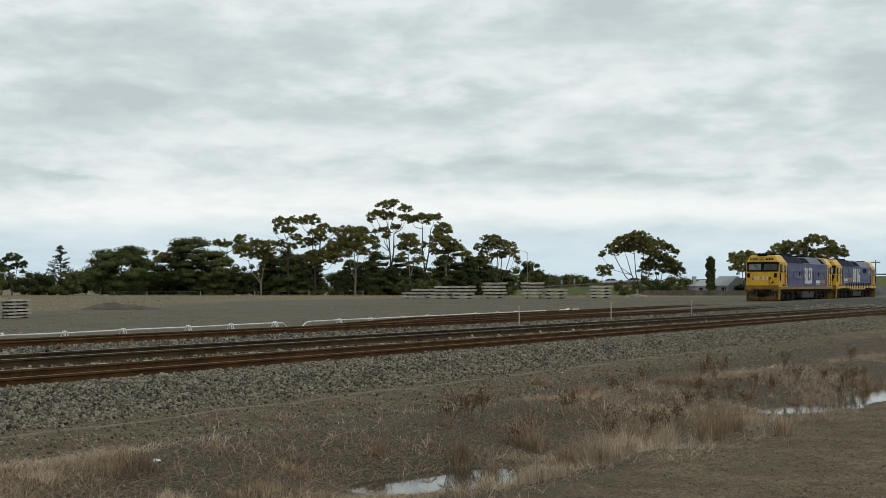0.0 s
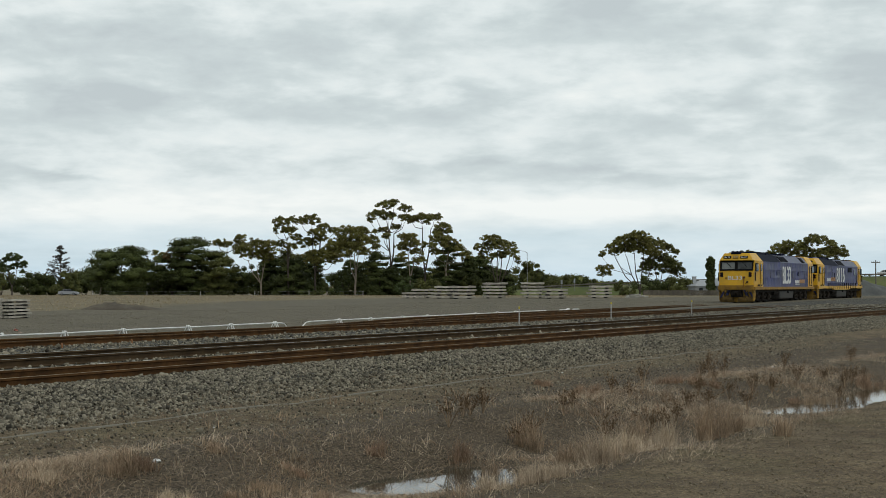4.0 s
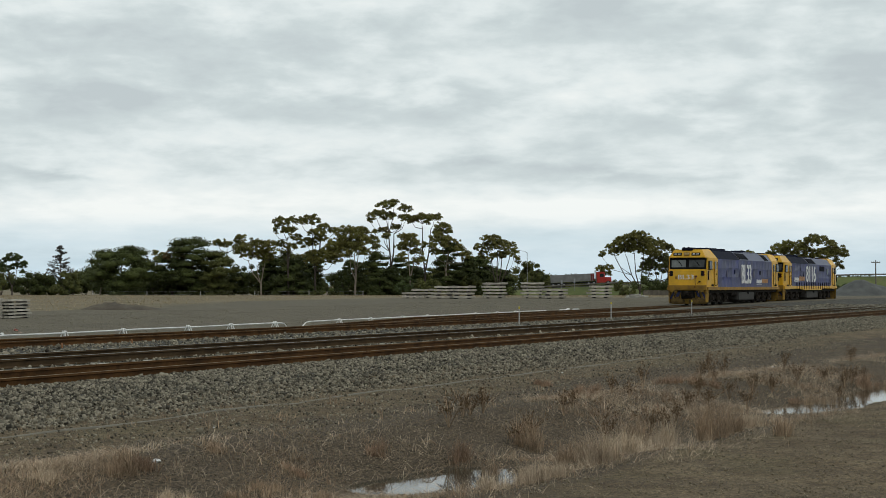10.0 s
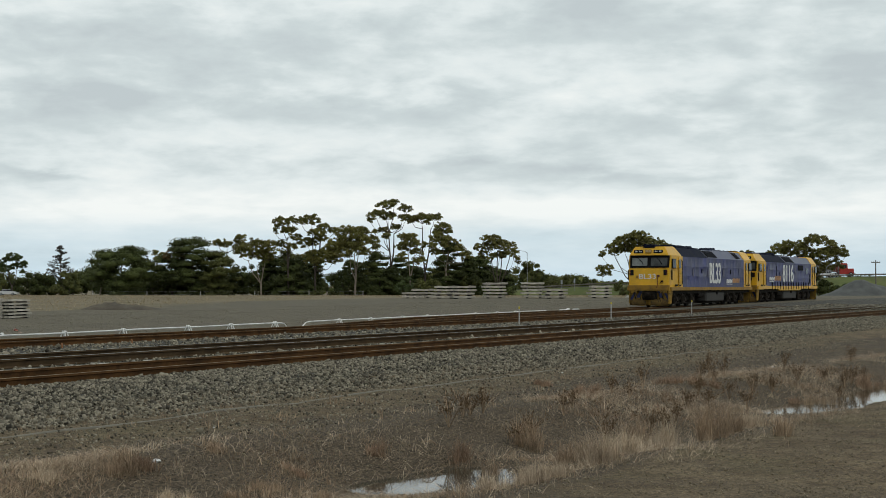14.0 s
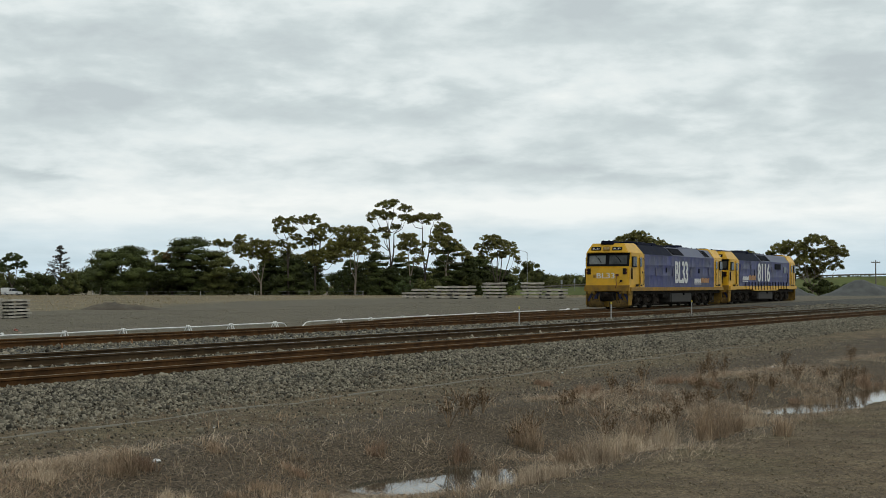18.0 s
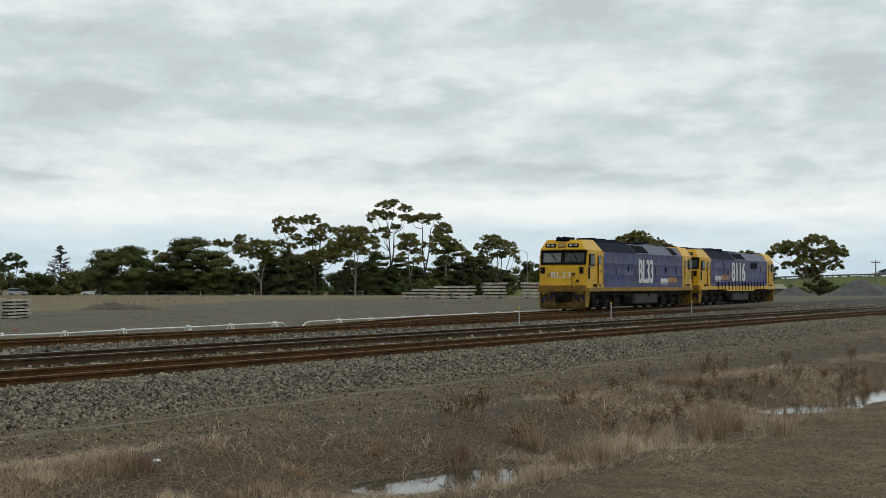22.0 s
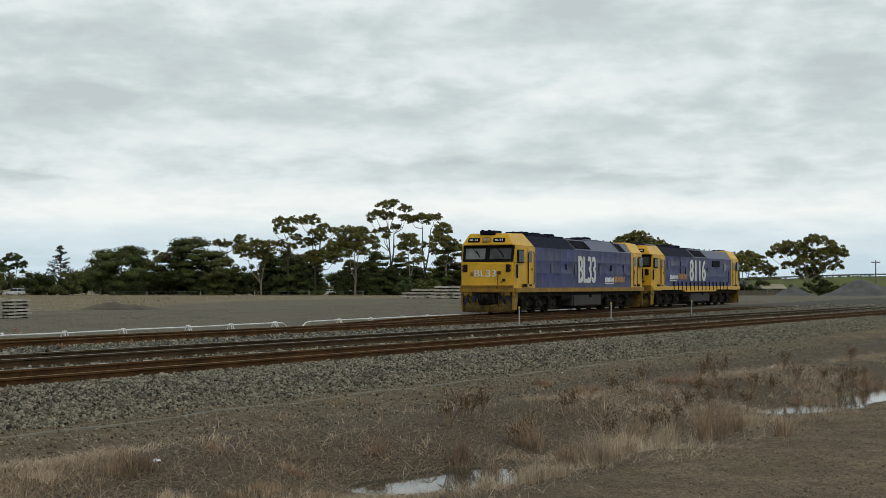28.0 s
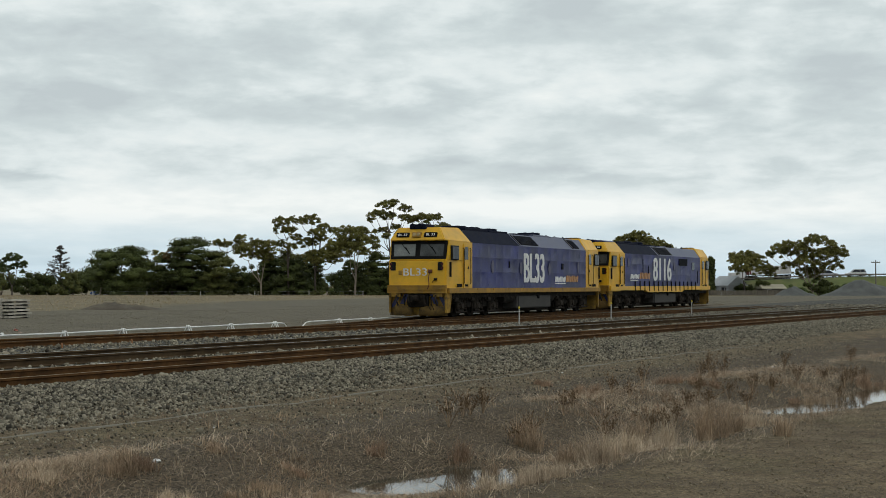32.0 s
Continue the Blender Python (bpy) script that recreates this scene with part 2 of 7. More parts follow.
def ground_material():
    mt = bpy.data.materials.new("ground")
    mt.use_nodes = True
    nt = mt.node_tree
    b = nt.nodes["Principled BSDF"]
    pos = nt.nodes.new("ShaderNodeNewGeometry").outputs["Position"]

    def tex(s, d=5, r=0.6):
        t = nt.nodes.new("ShaderNodeTexNoise")
        t.inputs["Scale"].default_value, t.inputs["Detail"].default_value, t.inputs["Roughness"].default_value = s, d, r
        nt.links.new(pos, t.inputs["Vector"])
        return t.outputs["Fac"]

    def ramp(sock, *stops):
        r = nt.nodes.new("ShaderNodeValToRGB")
        e = r.color_ramp.elements
        e[0].position, e[0].color = stops[0][0], (*stops[0][1], 1)
        e[1].position, e[1].color = stops[-1][0], (*stops[-1][1], 1)
        for p, c in stops[1:-1]:
            q = e.new(p)
            q.color = (*c, 1)
        nt.links.new(sock, r.inputs[0])
        return r.outputs[0]

    def mix(f, a, c, mode="MIX"):
        q = nt.nodes.new("ShaderNodeMix")
        q.data_type, q.blend_type = "RGBA", mode
        if isinstance(f, float):
            q.inputs[0].default_value = f
        else:
            nt.links.new(f, q.inputs[0])
        nt.links.new(a, q.inputs[6])
        nt.links.new(c, q.inputs[7])
        return q.outputs[2]

    def mask(name, wob, k):
        at = nt.nodes.new("ShaderNodeAttribute")
        at.attribute_name = name
        v = lin(nt, at.outputs["Fac"], "ADD", lin(nt, lin(nt, tex(wob, 6), "SUBTRACT", 0.5), "MULTIPLY", k))
        r = nt.nodes.new("ShaderNodeMapRange")
        r.inputs[1].default_value, r.inputs[2].default_value = 0.35, 0.65
        nt.links.new(v, r.inputs[0])
        return r.outputs[0]

    def mask_noise(scale):
        r = nt.nodes.new("ShaderNodeMapRange")
        r.inputs[1].default_value, r.inputs[2].default_value, r.inputs[4].default_value = 0.52, 0.66, 0.22
        nt.links.new(tex(scale, 5, 0.65), r.inputs[0])
        return r.outputs[0]

    stone_cell = nt.nodes.new("ShaderNodeTexVoronoi")
    stone_cell.inputs["Scale"].default_value = 17.0
    nt.links.new(pos, stone_cell.inputs["Vector"])
    sep = nt.nodes.new("ShaderNodeSeparateColor")
    nt.links.new(stone_cell.outputs["Color"], sep.inputs[0])
    dirt = ramp(tex(0.9), (0.3, (0.116, 0.087, 0.052)), (0.5, (0.160, 0.125, 0.078)), (0.7, (0.208, 0.165, 0.105)))
    dirt = mix(1.0, dirt, ramp(tex(19, 8, 0.85), (0.40, (0.38, 0.37, 0.36)), (0.60, (1.42, 1.38, 1.30))), "MULTIPLY")
    dirt = mix(1.0, dirt, ramp(tex(55, 4, 0.8), (0.40, (0.62, 0.61, 0.60)), (0.62, (1.28, 1.27, 1.24))), "MULTIPLY")
    dirt = mix(1.0, dirt, ramp(tex(3.2, 6, 0.7), (0.36, (0.66, 0.62, 0.58)), (0.58, (1.1, 1.1, 1.1))), "MULTIPLY")
    moss = mask_noise(0.7)
    dirt = mix(moss, dirt, ramp(tex(20, 4, 0.8), (0.4, (0.075, 0.072, 0.026)), (0.6, (0.18, 0.165, 0.072))))
    # ballast ground painted dark, standing in for shade between the loose stones
    stone = ramp(sep.outputs[0], (0.0, (0.022, 0.021, 0.017)), (0.6, (0.070, 0.068, 0.056)), (1.0, (0.18, 0.172, 0.145)))
    stone = mix(1.0, stone, ramp(tex(0.6), (0.3, (0.72, 0.70, 0.66)), (0.7, (1.05, 1.05, 1.05))), "MULTIPLY")
    yard = ramp(tex(0.35, 8, 0.7), (0.3, (0.116, 0.103, 0.073)), (0.7, (0.172, 0.153, 0.109)))
    yard = mix(1.0, yard, ramp(tex(7, 8, 0.9), (0.42, (0.58, 0.58, 0.58)), (0.58, (1.2, 1.18, 1.14))), "MULTIPLY")
    grass = ramp(tex(0.22, 8, 0.65), (0.3, (0.145, 0.125, 0.064)), (0.5, (0.22, 0.182, 0.112)), (0.72, (0.285, 0.235, 0.15)))
    grass = mix(1.0, grass, ramp(tex(5, 6, 0.8), (0.3, (0.6, 0.6, 0.6)), (0.7, (1.1, 1.1, 1.1))), "MULTIPLY")
    litter = ramp(tex(22, 6, 0.8), (0.42, (0.026, 0.019, 0.012)), (0.62, (0.175, 0.132, 0.082)))
    col = mix(mask("litter", 1.1, 1.4), dirt, litter)
    col = mix(mask("yard", 0.3, 0.6), col, yard)
    col = mix(mask("stone", 0.8, 0.5), col, stone)
    col = mix(mask("grass", 0.15, 0.9), col, grass)
    nt.links.new(col, b.inputs["Base Color"])
    b.inputs["Roughness"].default_value = 0.9
    b.inputs["Specular IOR Level"].default_value = 0.25
    bp = nt.nodes.new("ShaderNodeBump")
    bp.inputs["Strength"].default_value, bp.inputs["Distance"].default_value = 0.6, 0.03
    h = lin(nt, lin(nt, tex(9, 6, 0.75), "MULTIPLY", 1.0), "SUBTRACT", lin(nt, stone_cell.outputs["Distance"], "MULTIPLY", 0.6))
    nt.links.new(h, bp.inputs["Height"])
    nt.links.new(bp.outputs[0], b.inputs["Normal"])
    return mt


def ground():
    xs, ys = breaks(4, 80, 0.28, 4200), breaks(2, 36, 0.17, 4200)
    X, Y = np.meshgrid(xs, ys)
    Z = ground_z(X, Y)
    nx, ny = len(xs), len(ys)
    v = np.stack([X.ravel(), Y.ravel(), Z.ravel()], 1)
    i = np.arange(nx * ny).reshape(ny, nx)
    f = np.stack([i[:-1, :-1].ravel(), i[:-1, 1:].ravel(), i[1:, 1:].ravel(), i[1:, :-1].ravel()], 1)
    me = sheet("ground", v.tolist(), f.tolist(), ground_material())
    x, y = v[:, 0], v[:, 1]
    away = x * math.cos(TURN) + y * math.sin(TURN)
    across = x * math.sin(TURN) - y * math.cos(TURN)
    stone = smooth01(y, 14.0, 15.2) * (1 - smooth01(y, 30.5, 33.0))
    yard = smooth01(y, 30, 32)
    edge = np.interp(across, [-60, -26, -21, -14, -5, 20, 60], [70, 78, 100, 128, 150, 152, 160])
    grass = smooth01(away - edge, -14, 14) * smooth01(y, 45, 60)
    litter = smooth01(y, 5.2, 6.6) * (1 - smooth01(y, 10.6, 12.2))
    for name, vals in (("stone", stone), ("yard", yard), ("grass", grass), ("litter", litter)):
        at = me.attributes.new(name, "FLOAT", "POINT")
        at.data.foreach_set("value", vals.astype(np.float32))
    return tagged(new("ground", me), "flat gravel yard, dirt and dry grass", "ground", kind="structure")


ground()
# ---- railway tracks ----
RUST = mat("rusty_rail", (0.100, 0.048, 0.016), 0.85, 0, 0.4, 2.0, 30, 0.3, tint=(0.18, 0.085, 0.026), spec=0.2)
# worn head; the highlight along its top is put into the pale colour
RAILTOP = mat("worn_highlit_rail_head", (0.25, 0.185, 0.10), 0.75, 0.0, 0.3, 1.0, 20, 0.1, tint=(0.20, 0.12, 0.06), spec=0.25)
DARKRAIL = mat("dark_rail", (0.085, 0.058, 0.033), 0.9, 0, 0.35, 2.0, 30, 0.3, tint=(0.11, 0.066, 0.03), spec=0.08)
STEELTOP = mat("polished_rail_head", (0.34, 0.33, 0.28), 0.45, 0.35, 0.2, 1.0, 20, 0.05)
CONCRETE = mat("sleeper_concrete", (0.58, 0.56, 0.49), 0.85, 0.0, 0.22, 2.5, 35, 0.3, tint=(0.34, 0.31, 0.25), spread=0.35)
PROFILE = [(-0.036, 0), (0.036, 0), (0.036, -0.035), (0.010, -0.05), (0.010, -0.135), (0.07, -0.158), (0.07, -0.17), (-0.07, -0.17), (-0.07, -0.158), (-0.010, -0.135), (-0.010, -0.05), (-0.036, -0.035)]
GAUGE = 1.435


def track_4_y(x):
    """The far track leaves the third one in a long curve."""
    if x < 36:
        return 28.1 + 1.08 * ((max(x, 19) - 19) / 17) ** 2
    k = (x - 90) / 40
    return 33.744 + 2.076 * k - 0.659 * k * k + 0.229 * k ** 3 if x < 170 else 37.04 + 0.05 * (x - 170)


def rail_mesh(name, path, drop=0.0, side=None, head=None):
    bm = bmesh.new()
    rings = []
    for i, p in enumerate(path):
        a, b = path[max(0, i - 1)], path[min(len(path) - 1, i + 1)]
        d = Vector((b[0] - a[0], b[1] - a[1], 0)).normalized()
        nrm = Vector((-d.y, d.x, 0))
        rings.append([bm.verts.new(Vector((p[0], p[1], -drop - p[2])) + nrm * q[0] + Vector((0, 0, q[1]))) for q in PROFILE])
    n = len(PROFILE)
    for i in range(len(rings) - 1):
        for k in range(n):
            f = bm.faces.new((rings[i][k], rings[i][(k + 1) % n], rings[i + 1][(k + 1) % n], rings[i + 1][k]))
            f.material_index = 1 if k == 0 else 0
    me = mesh_of(name, bm, side or RUST)
    me.materials.append(head or RAILTOP)
    return me


def sleeper_mesh():
    bm = bmesh.new()
    prism(bm, [(-0.125, -0.06), (-0.10, 0.06), (0.10, 0.06), (0.125, -0.06)], "y", -1.25, 1.25)
    bmesh.ops.bevel(bm, geom=list(bm.edges), offset=0.012, segments=1, affect="EDGES")
    return mesh_of("sleeper", bm, CONCRETE)


SLEEPER = sleeper_mesh()


def track(name, label, line, x0, x1, tie0, tie1, pitch, drop=0.0, sunk=0.0, side=None, head=None):
    tr = group_of(name, Matrix(), label, "railway track", kind="structure")
    xs = np.arange(x0, x1 + 0.1, 4.0)
    for k in (-1, 1):
        ob = new("rail", rail_mesh("rail", [(x, line(x) + k * (GAUGE / 2 + 0.036), 0.2 * max(0.0, 1 - (x - x0) / sunk) if sunk else 0.0) for x in xs], drop, side, head))
        ob.parent = tr
    x = tie0
    rng = random.Random(7)
    while x < tie1:
        slope = (line(x + 0.5) - line(x - 0.5))
        piece("sleeper", SLEEPER, tr, pose(x + rng.uniform(-0.03, 0.03), line(x), -0.232 - drop + rng.uniform(-0.012, 0.012), 0, 0, math.degrees(math.atan(slope)) + rng.uniform(-1, 1)))
        x += pitch
    return tr


track("track_1", "rusty main line rails on concrete sleepers in grey ballast", lambda x: 17.17, -60, 900, 8, 110, 0.66)
track("track_2", "second main line with worn rails on concrete sleepers", lambda x: 21.3, -60, 900, 8, 130, 0.66, side=DARKRAIL, head=STEELTOP)
track("track_3", "rusty yard siding rails with ballast", lambda x: 28.1, -60, 700, 20, 110, 0.66, 0.02)
track("track_4", "rusty diverging yard track used by the locomotives", track_4_y, 40, 300, 56, 150, 0.66, 0.0, 16.0)
# ---- things beside the tracks ----
PIPEWHITE = mat("white_paint", (0.88, 0.88, 0.85), 0.6, 0, 0.08, 2, 20, 0.1, tint=(0.36, 0.34, 0.29), amount=0.4)
POSTGREY = mat("post_grey", (0.52, 0.51, 0.48), 0.6, 0.1, 0.2, 4, 30, 0.1)
TIPYELLOW = mat("tip_yellow", (0.65, 0.52, 0.04), 0.5, 0, 0.15, 4, 30, 0.1)
TIMBER = mat("grey_timber", (0.20, 0.18, 0.15), 0.85, 0, 0.3, 3, 30, 0.3, tint=(0.10, 0.085, 0.07))

# stack bearers, coloured near black for the shade in the gaps
SHADETIMBER = mat("shaded_timber", (0.035, 0.03, 0.026), 0.9, 0, 0.3, 3, 30, 0.2)


def pipe_y(x):
    return float(np.interp(x, [10, 30, 46, 62, 74, 90], [29.0, 30.7, 32.1, 33.45, 34.4, 35.6]))


def pipe_run(x0, x1, hook, stands):
    o = group_of("pipe_rail", Matrix(), "long white pipe on low trestle stands beside the siding", "pipe", "white pipe runs")
    xs = np.arange(x0, x1, 1.5)
    path = [(x, pipe_y(x), -0.02 + 0.006 * math.sin(x * 0.9)) for x in xs]
    if hook > 0:
        path += [(xs[-1] + 0.5, pipe_y(xs[-1] + 0.5), -0.05), (xs[-1] + 0.75, pipe_y(xs[-1] + 0.75), -0.22)]
    if hook < 0:
        path = [(x0 - 0.65, pipe_y(x0 - 0.65), -0.2), (x0 - 0.4, pipe_y(x0 - 0.4), -0.05)] + path
    bm = bmesh.new()
    tube(bm, path, 0.025, 8)
    part("pipe", bm, PIPEWHITE, o)
    for x in stands:
        y = pipe_y(x)
        gz = float(ground_z(x, y))
        bm = bmesh.new()
        for dx in (-0.07, 0.07):
            for dy in (-0.13, 0.13):
                tube(bm, [(x + dx, y + dy, gz - 0.03), (x + dx * 0.6, y + dy * 0.2, 0.04)], 0.02, 6)
        box(bm, x - 0.07, x + 0.07, y - 0.04, y + 0.04, 0.0, 0.04, 0.01)
        part("stand", bm, PIPEWHITE, o)
    return o


def ray_x(offset, y):
    """Where the line of sight with this sideways slope meets a lengthwise line."""
    c, s = math.cos(TURN), math.sin(TURN)
    return y * (c + offset * s) / (s - offset * c)


def along(offset):
    x = 50.0
    for _ in range(30):
        x = ray_x(offset, pipe_y(x))
    return x


pipe_run(14, along(-0.1), 1, [along(o) for o in (-0.2588, -0.2187, -0.1743, -0.1452, -0.1149)])
pipe_run(along(-0.0905), along(0.071), -1, [along(o) for o in (-0.0708, -0.0495, -0.0275, -0.0104, 0.0224, 0.0371, 0.0495)])


def marker_post(x, y, h):
    gz = float(ground_z(x, y))
    o = group_of("marker_post", Matrix.Translation((x, y, gz)), "thin white trackside post with a yellow tip", "post", "trackside posts")
    bm = bmesh.new()
    tube(bm, [(0, 0, -0.05), (0.01, 0, h)], 0.026, 8)
    part("post", bm, POSTGREY, o)
    bm = bmesh.new()
    tube(bm, [(0.01, 0, h), (0.01, 0, h + 0.03), (0.01, 0, h + 0.09)], [0.03, 0.045, 0.03], 8)
    part("cap", bm, TIPYELLOW, o)


marker_post(54.4, 26.2, 0.62)
marker_post(63.9, 26.0, 0.72)
marker_post(76.2, 26.3, 0.66)


def points_lever(x, y):
    gz = float(ground_z(x, y))
    o = group_of("points_lever", Matrix.Translation((x, y, gz)), "white points lever box beside the rails", "points lever")
    bm = bmesh.new()
    box(bm, -0.35, 0.35, -0.2, 0.2, 0, 0.12, 0.03)
    part("box", bm, PIPEWHITE, o)
    bm = bmesh.new()
    tube(bm, [(0.1, 0, 0.10), (0.5, 0, 0.16), (0.75, 0, 0.14)], 0.03, 8)
    tube(bm, [(-0.2, 0, 0.12), (-0.9, -0.8, 0.05)], 0.02, 6)
    part("lever", bm, PIPEWHITE, o)
    bm = bmesh.new()
    box(bm, 1.5, 1.95, -0.15, 0.15, 0.0, 0.14, 0.03)
    part("cover", bm, PIPEWHITE, o)


points_lever(ray_x(0.083, 35.4), 35.4)


def peg(x, y):
    o = group_of("survey_peg", Matrix.Translation((x, y, float(ground_z(x, y)))), "short orange timber peg in the ballast", "peg", "orange pegs")
    bm = bmesh.new()
    prism(bm, [(-0.02, -0.1), (0.02, -0.1), (0.02, 0.10), (0, 0.13), (-0.02, 0.10)], "y", -0.02, 0.02)
    part("stake", bm, mat("peg_orange", (0.33, 0.15, 0.06), 0.7), o)


peg(ray_x(-0.2605, 26.3), 26.3)
peg(ray_x(-0.2128, 26.5), 26.5)


def sleeper_stack(across, away, layers, turn, seed, wide=4, label="stack of grey concrete railway sleepers on the gravel", tall=1.0):
    rng = random.Random(seed)
    p = g(across, away)
    p.z = float(ground_z(p.x, p.y)) - 0.02
    face = math.degrees(TURN) - 90 + turn
    o = group_of("sleeper_stack", Matrix.Translation(p) @ Matrix.Rotation(math.radians(face), 4, "Z"), label, "sleeper stack", "stacks of concrete sleepers")
    z = 0.0
    for k in range(layers):
        for x in (-0.62 + rng.uniform(-0.1, 0.1), 0.62 + rng.uniform(-0.1, 0.1)):
            bm = bmesh.new()
            box(bm, x - 0.06, x + 0.06, -wide * 0.14, wide * 0.14, z, z + 0.135 * tall)
            part("bearer", bm, SHADETIMBER, o)
        z += 0.135 * tall
        shift = rng.uniform(-0.14, 0.14)
        for j in range(wide):
            piece("sleeper", STACKED, o, pose(shift + rng.uniform(-0.10, 0.10), (j - (wide - 1) / 2) * 0.31, z + 0.088 * tall, rng.uniform(-1, 1), rng.uniform(-0.8, 0.8), 90 + rng.uniform(-2.5, 2.5)) @ Matrix.Diagonal((1, 1, 0.88 * tall, 1)))
        z += 0.18 * tall
    return o


def stacked_mesh():
    bm = bmesh.new()
    # waisted between the rail seats
    spans = [(-1.08, 0.10), (-0.45, 0.10), (-0.25, 0.085), (0.25, 0.085), (0.45, 0.10), (1.08, 0.10)]
    rings = [[bm.verts.new((x, y, z)) for x, z in ((-0.13, -0.10), (-0.11, h), (0.11, h), (0.13, -0.10))] for y, h in spans]
    for r0, r1 in zip(rings, rings[1:]):
        for k in range(4):
            bm.faces.new((r0[k], r0[(k + 1) % 4], r1[(k + 1) % 4], r1[k]))
    bm.faces.new(rings[0])
    bm.faces.new(rings[-1][::-1])
    for y in (-0.72, 0.72):
        for x in (-0.09, 0.09):
            box(bm, x - 0.02, x + 0.02, y - 0.05, y + 0.05, 0.095, 0.13)
    return mesh_of("sleeper", bm, mat("weathered_pale_concrete", (0.60, 0.555, 0.46), 0.85, 0, 0.38, 2.5, 30, 0.25, tint=(0.36, 0.33, 0.27), spread=0.35))


STACKED = stacked_mesh()


sleeper_stack(-2.2, 146, 3, 10, 1)
sleeper_stack(0.17, 143, 4, -14, 2)
sleeper_stack(1.9, 140, 4, 16, 3)
sleeper_stack(5.07, 144, 5, 9, 4)
sleeper_stack(8.85, 143, 5, -8, 5)
sleeper_stack(10.75, 141, 3, 14, 6)
sleeper_stack(15.71, 146, 4, 8, 7)
sleeper_stack(-2.9, 144.6, 2, -6, 10)
sleeper_stack(-20.80, 71.0, 6, 77, 8, 2, "pile of pale grey sleepers with dark gaps", 0.5)
sleeper_stack(-23.08, 74, 6, 77, 9, 2, "pile of pale grey sleepers with dark gaps", 0.5)


def scrap(across, away):
    p = g(across, away)
    p.z = float(ground_z(p.x, p.y))
    o = group_of("scrap_heap", Matrix.Translation(p), "low heap of broken concrete and timber offcuts", "scrap heap")
    rng = random.Random(5)
    for k in range(9):
        bm = bmesh.new()
        w = rng.uniform(0.3, 1.1)
        box(bm, -w, w, -0.12, 0.12, -0.08, 0.08, 0.02)
        q = part("offcut", bm, CONCRETE if k % 3 else TIMBER, o)
        q.matrix_basis = pose(rng.uniform(-0.9, 0.9), rng.uniform(-0.5, 0.5), 0.10 + 0.06 * (k % 4), rng.uniform(-8, 8), rng.uniform(-12, 12), rng.uniform(-70, -30))


scrap(19.62, 150)
# ---- locomotives ----
YELLOW = mat("loco_yellow", (0.80, 0.45, 0.02), 0.42, 0, 0.10, 1.2, 25, 0.05, tint=(0.40, 0.22, 0.04), amount=0.35)
DULLYELLOW = mat("grimy_yellow", (0.42, 0.23, 0.025), 0.65, 0, 0.25, 2.0, 30, 0.15, tint=(0.13, 0.09, 0.05), amount=0.6)
PLOUGH = mat("dusty_plough", (0.15, 0.095, 0.030), 0.85, 0, 0.4, 2.2, 25, 0.2, tint=(0.035, 0.030, 0.024), amount=0.95, spec=0.2)
PILOTYELLOW = mat("dirty_pilot_yellow", (0.36, 0.21, 0.03), 0.8, 0, 0.4, 2.6, 30, 0.2, tint=(0.03, 0.026, 0.02), amount=0.95)
BLUE = mat("faded_blue_paint", (0.032, 0.040, 0.190), 0.38, 0, 0.42, 0.8, 14, 0.10, tint=(0.085, 0.095, 0.225), amount=0.6, spread=0.34, spec=0.32)
ROOFGREY = mat("roof_grey", (0.095, 0.107, 0.172), 0.5, 0, 0.15, 1.0, 18, 0.08, tint=(0.11, 0.115, 0.15))
BLACK = mat("roof_black", (0.007, 0.010, 0.026), 0.75, 0, 0.3, 1.5, 20, 0.1, tint=(0.020, 0.022, 0.038), spec=0.12)
NAVY = mat("navy_stripe", (0.035, 0.045, 0.16), 0.5, 0, 0.2, 2, 20, 0.1, tint=(0.05, 0.045, 0.05))
GRIME = mat("bogie_grime", (0.018, 0.015, 0.012), 0.9, 0, 0.4, 3, 25, 0.3, tint=(0.080, 0.062, 0.046), amount=0.6, spec=0.15)
DUSTY = mat("dusty_running_gear", (0.052, 0.043, 0.034), 0.9, 0, 0.4, 4, 25, 0.3, tint=(0.025, 0.021, 0.017), amount=0.8, spec=0.15)
TANK = mat("tank_grey", (0.055, 0.052, 0.047), 0.8, 0, 0.25, 1.2, 20, 0.15, tint=(0.05, 0.043, 0.036))
WHITE = mat("white_lettering", (0.78, 0.78, 0.76), 0.5, 0, 0.08, 3, 20, 0.05)
ORANGE = mat("orange_lettering", (0.48, 0.24, 0.09), 0.5, 0, 0.12, 3, 20, 0.05)
# sky reflection is put into these glass greys, paler or dimmer by pane
PANE = mat("sky_grey_cab_glass", (0.20, 0.215, 0.205), 0.10, 0, 0.5, 0.9, 20, 0.0)
DIMPANE = mat("shaded_cab_glass", (0.085, 0.092, 0.09), 0.08, 0, 0.5, 0.9, 20, 0.0, spec=0.3)
DARKPANE = mat("dark_cab_glass", (0.035, 0.036, 0.036), 0.1, 0, 0.3, 1.2, 20, 0.0, spec=0.2)
HEADLENS = mat("amber_lamp_lens", (0.40, 0.30, 0.14), 0.15, 0, 0.2, 6, 30, 0.0)
RUBBER = mat("black_rubber", (0.010, 0.010, 0.010), 0.8, 0, 0.2, 4, 30, 0.1, spec=0.15)
LAMP = mat("lamp_lens", (0.6, 0.6, 0.55), 0.15, 0, 0.1, 6, 30, 0.0)
REDLENS = mat("red_lens", (0.07, 0.012, 0.01), 0.2, 0, 0.1, 6, 30, 0.0)
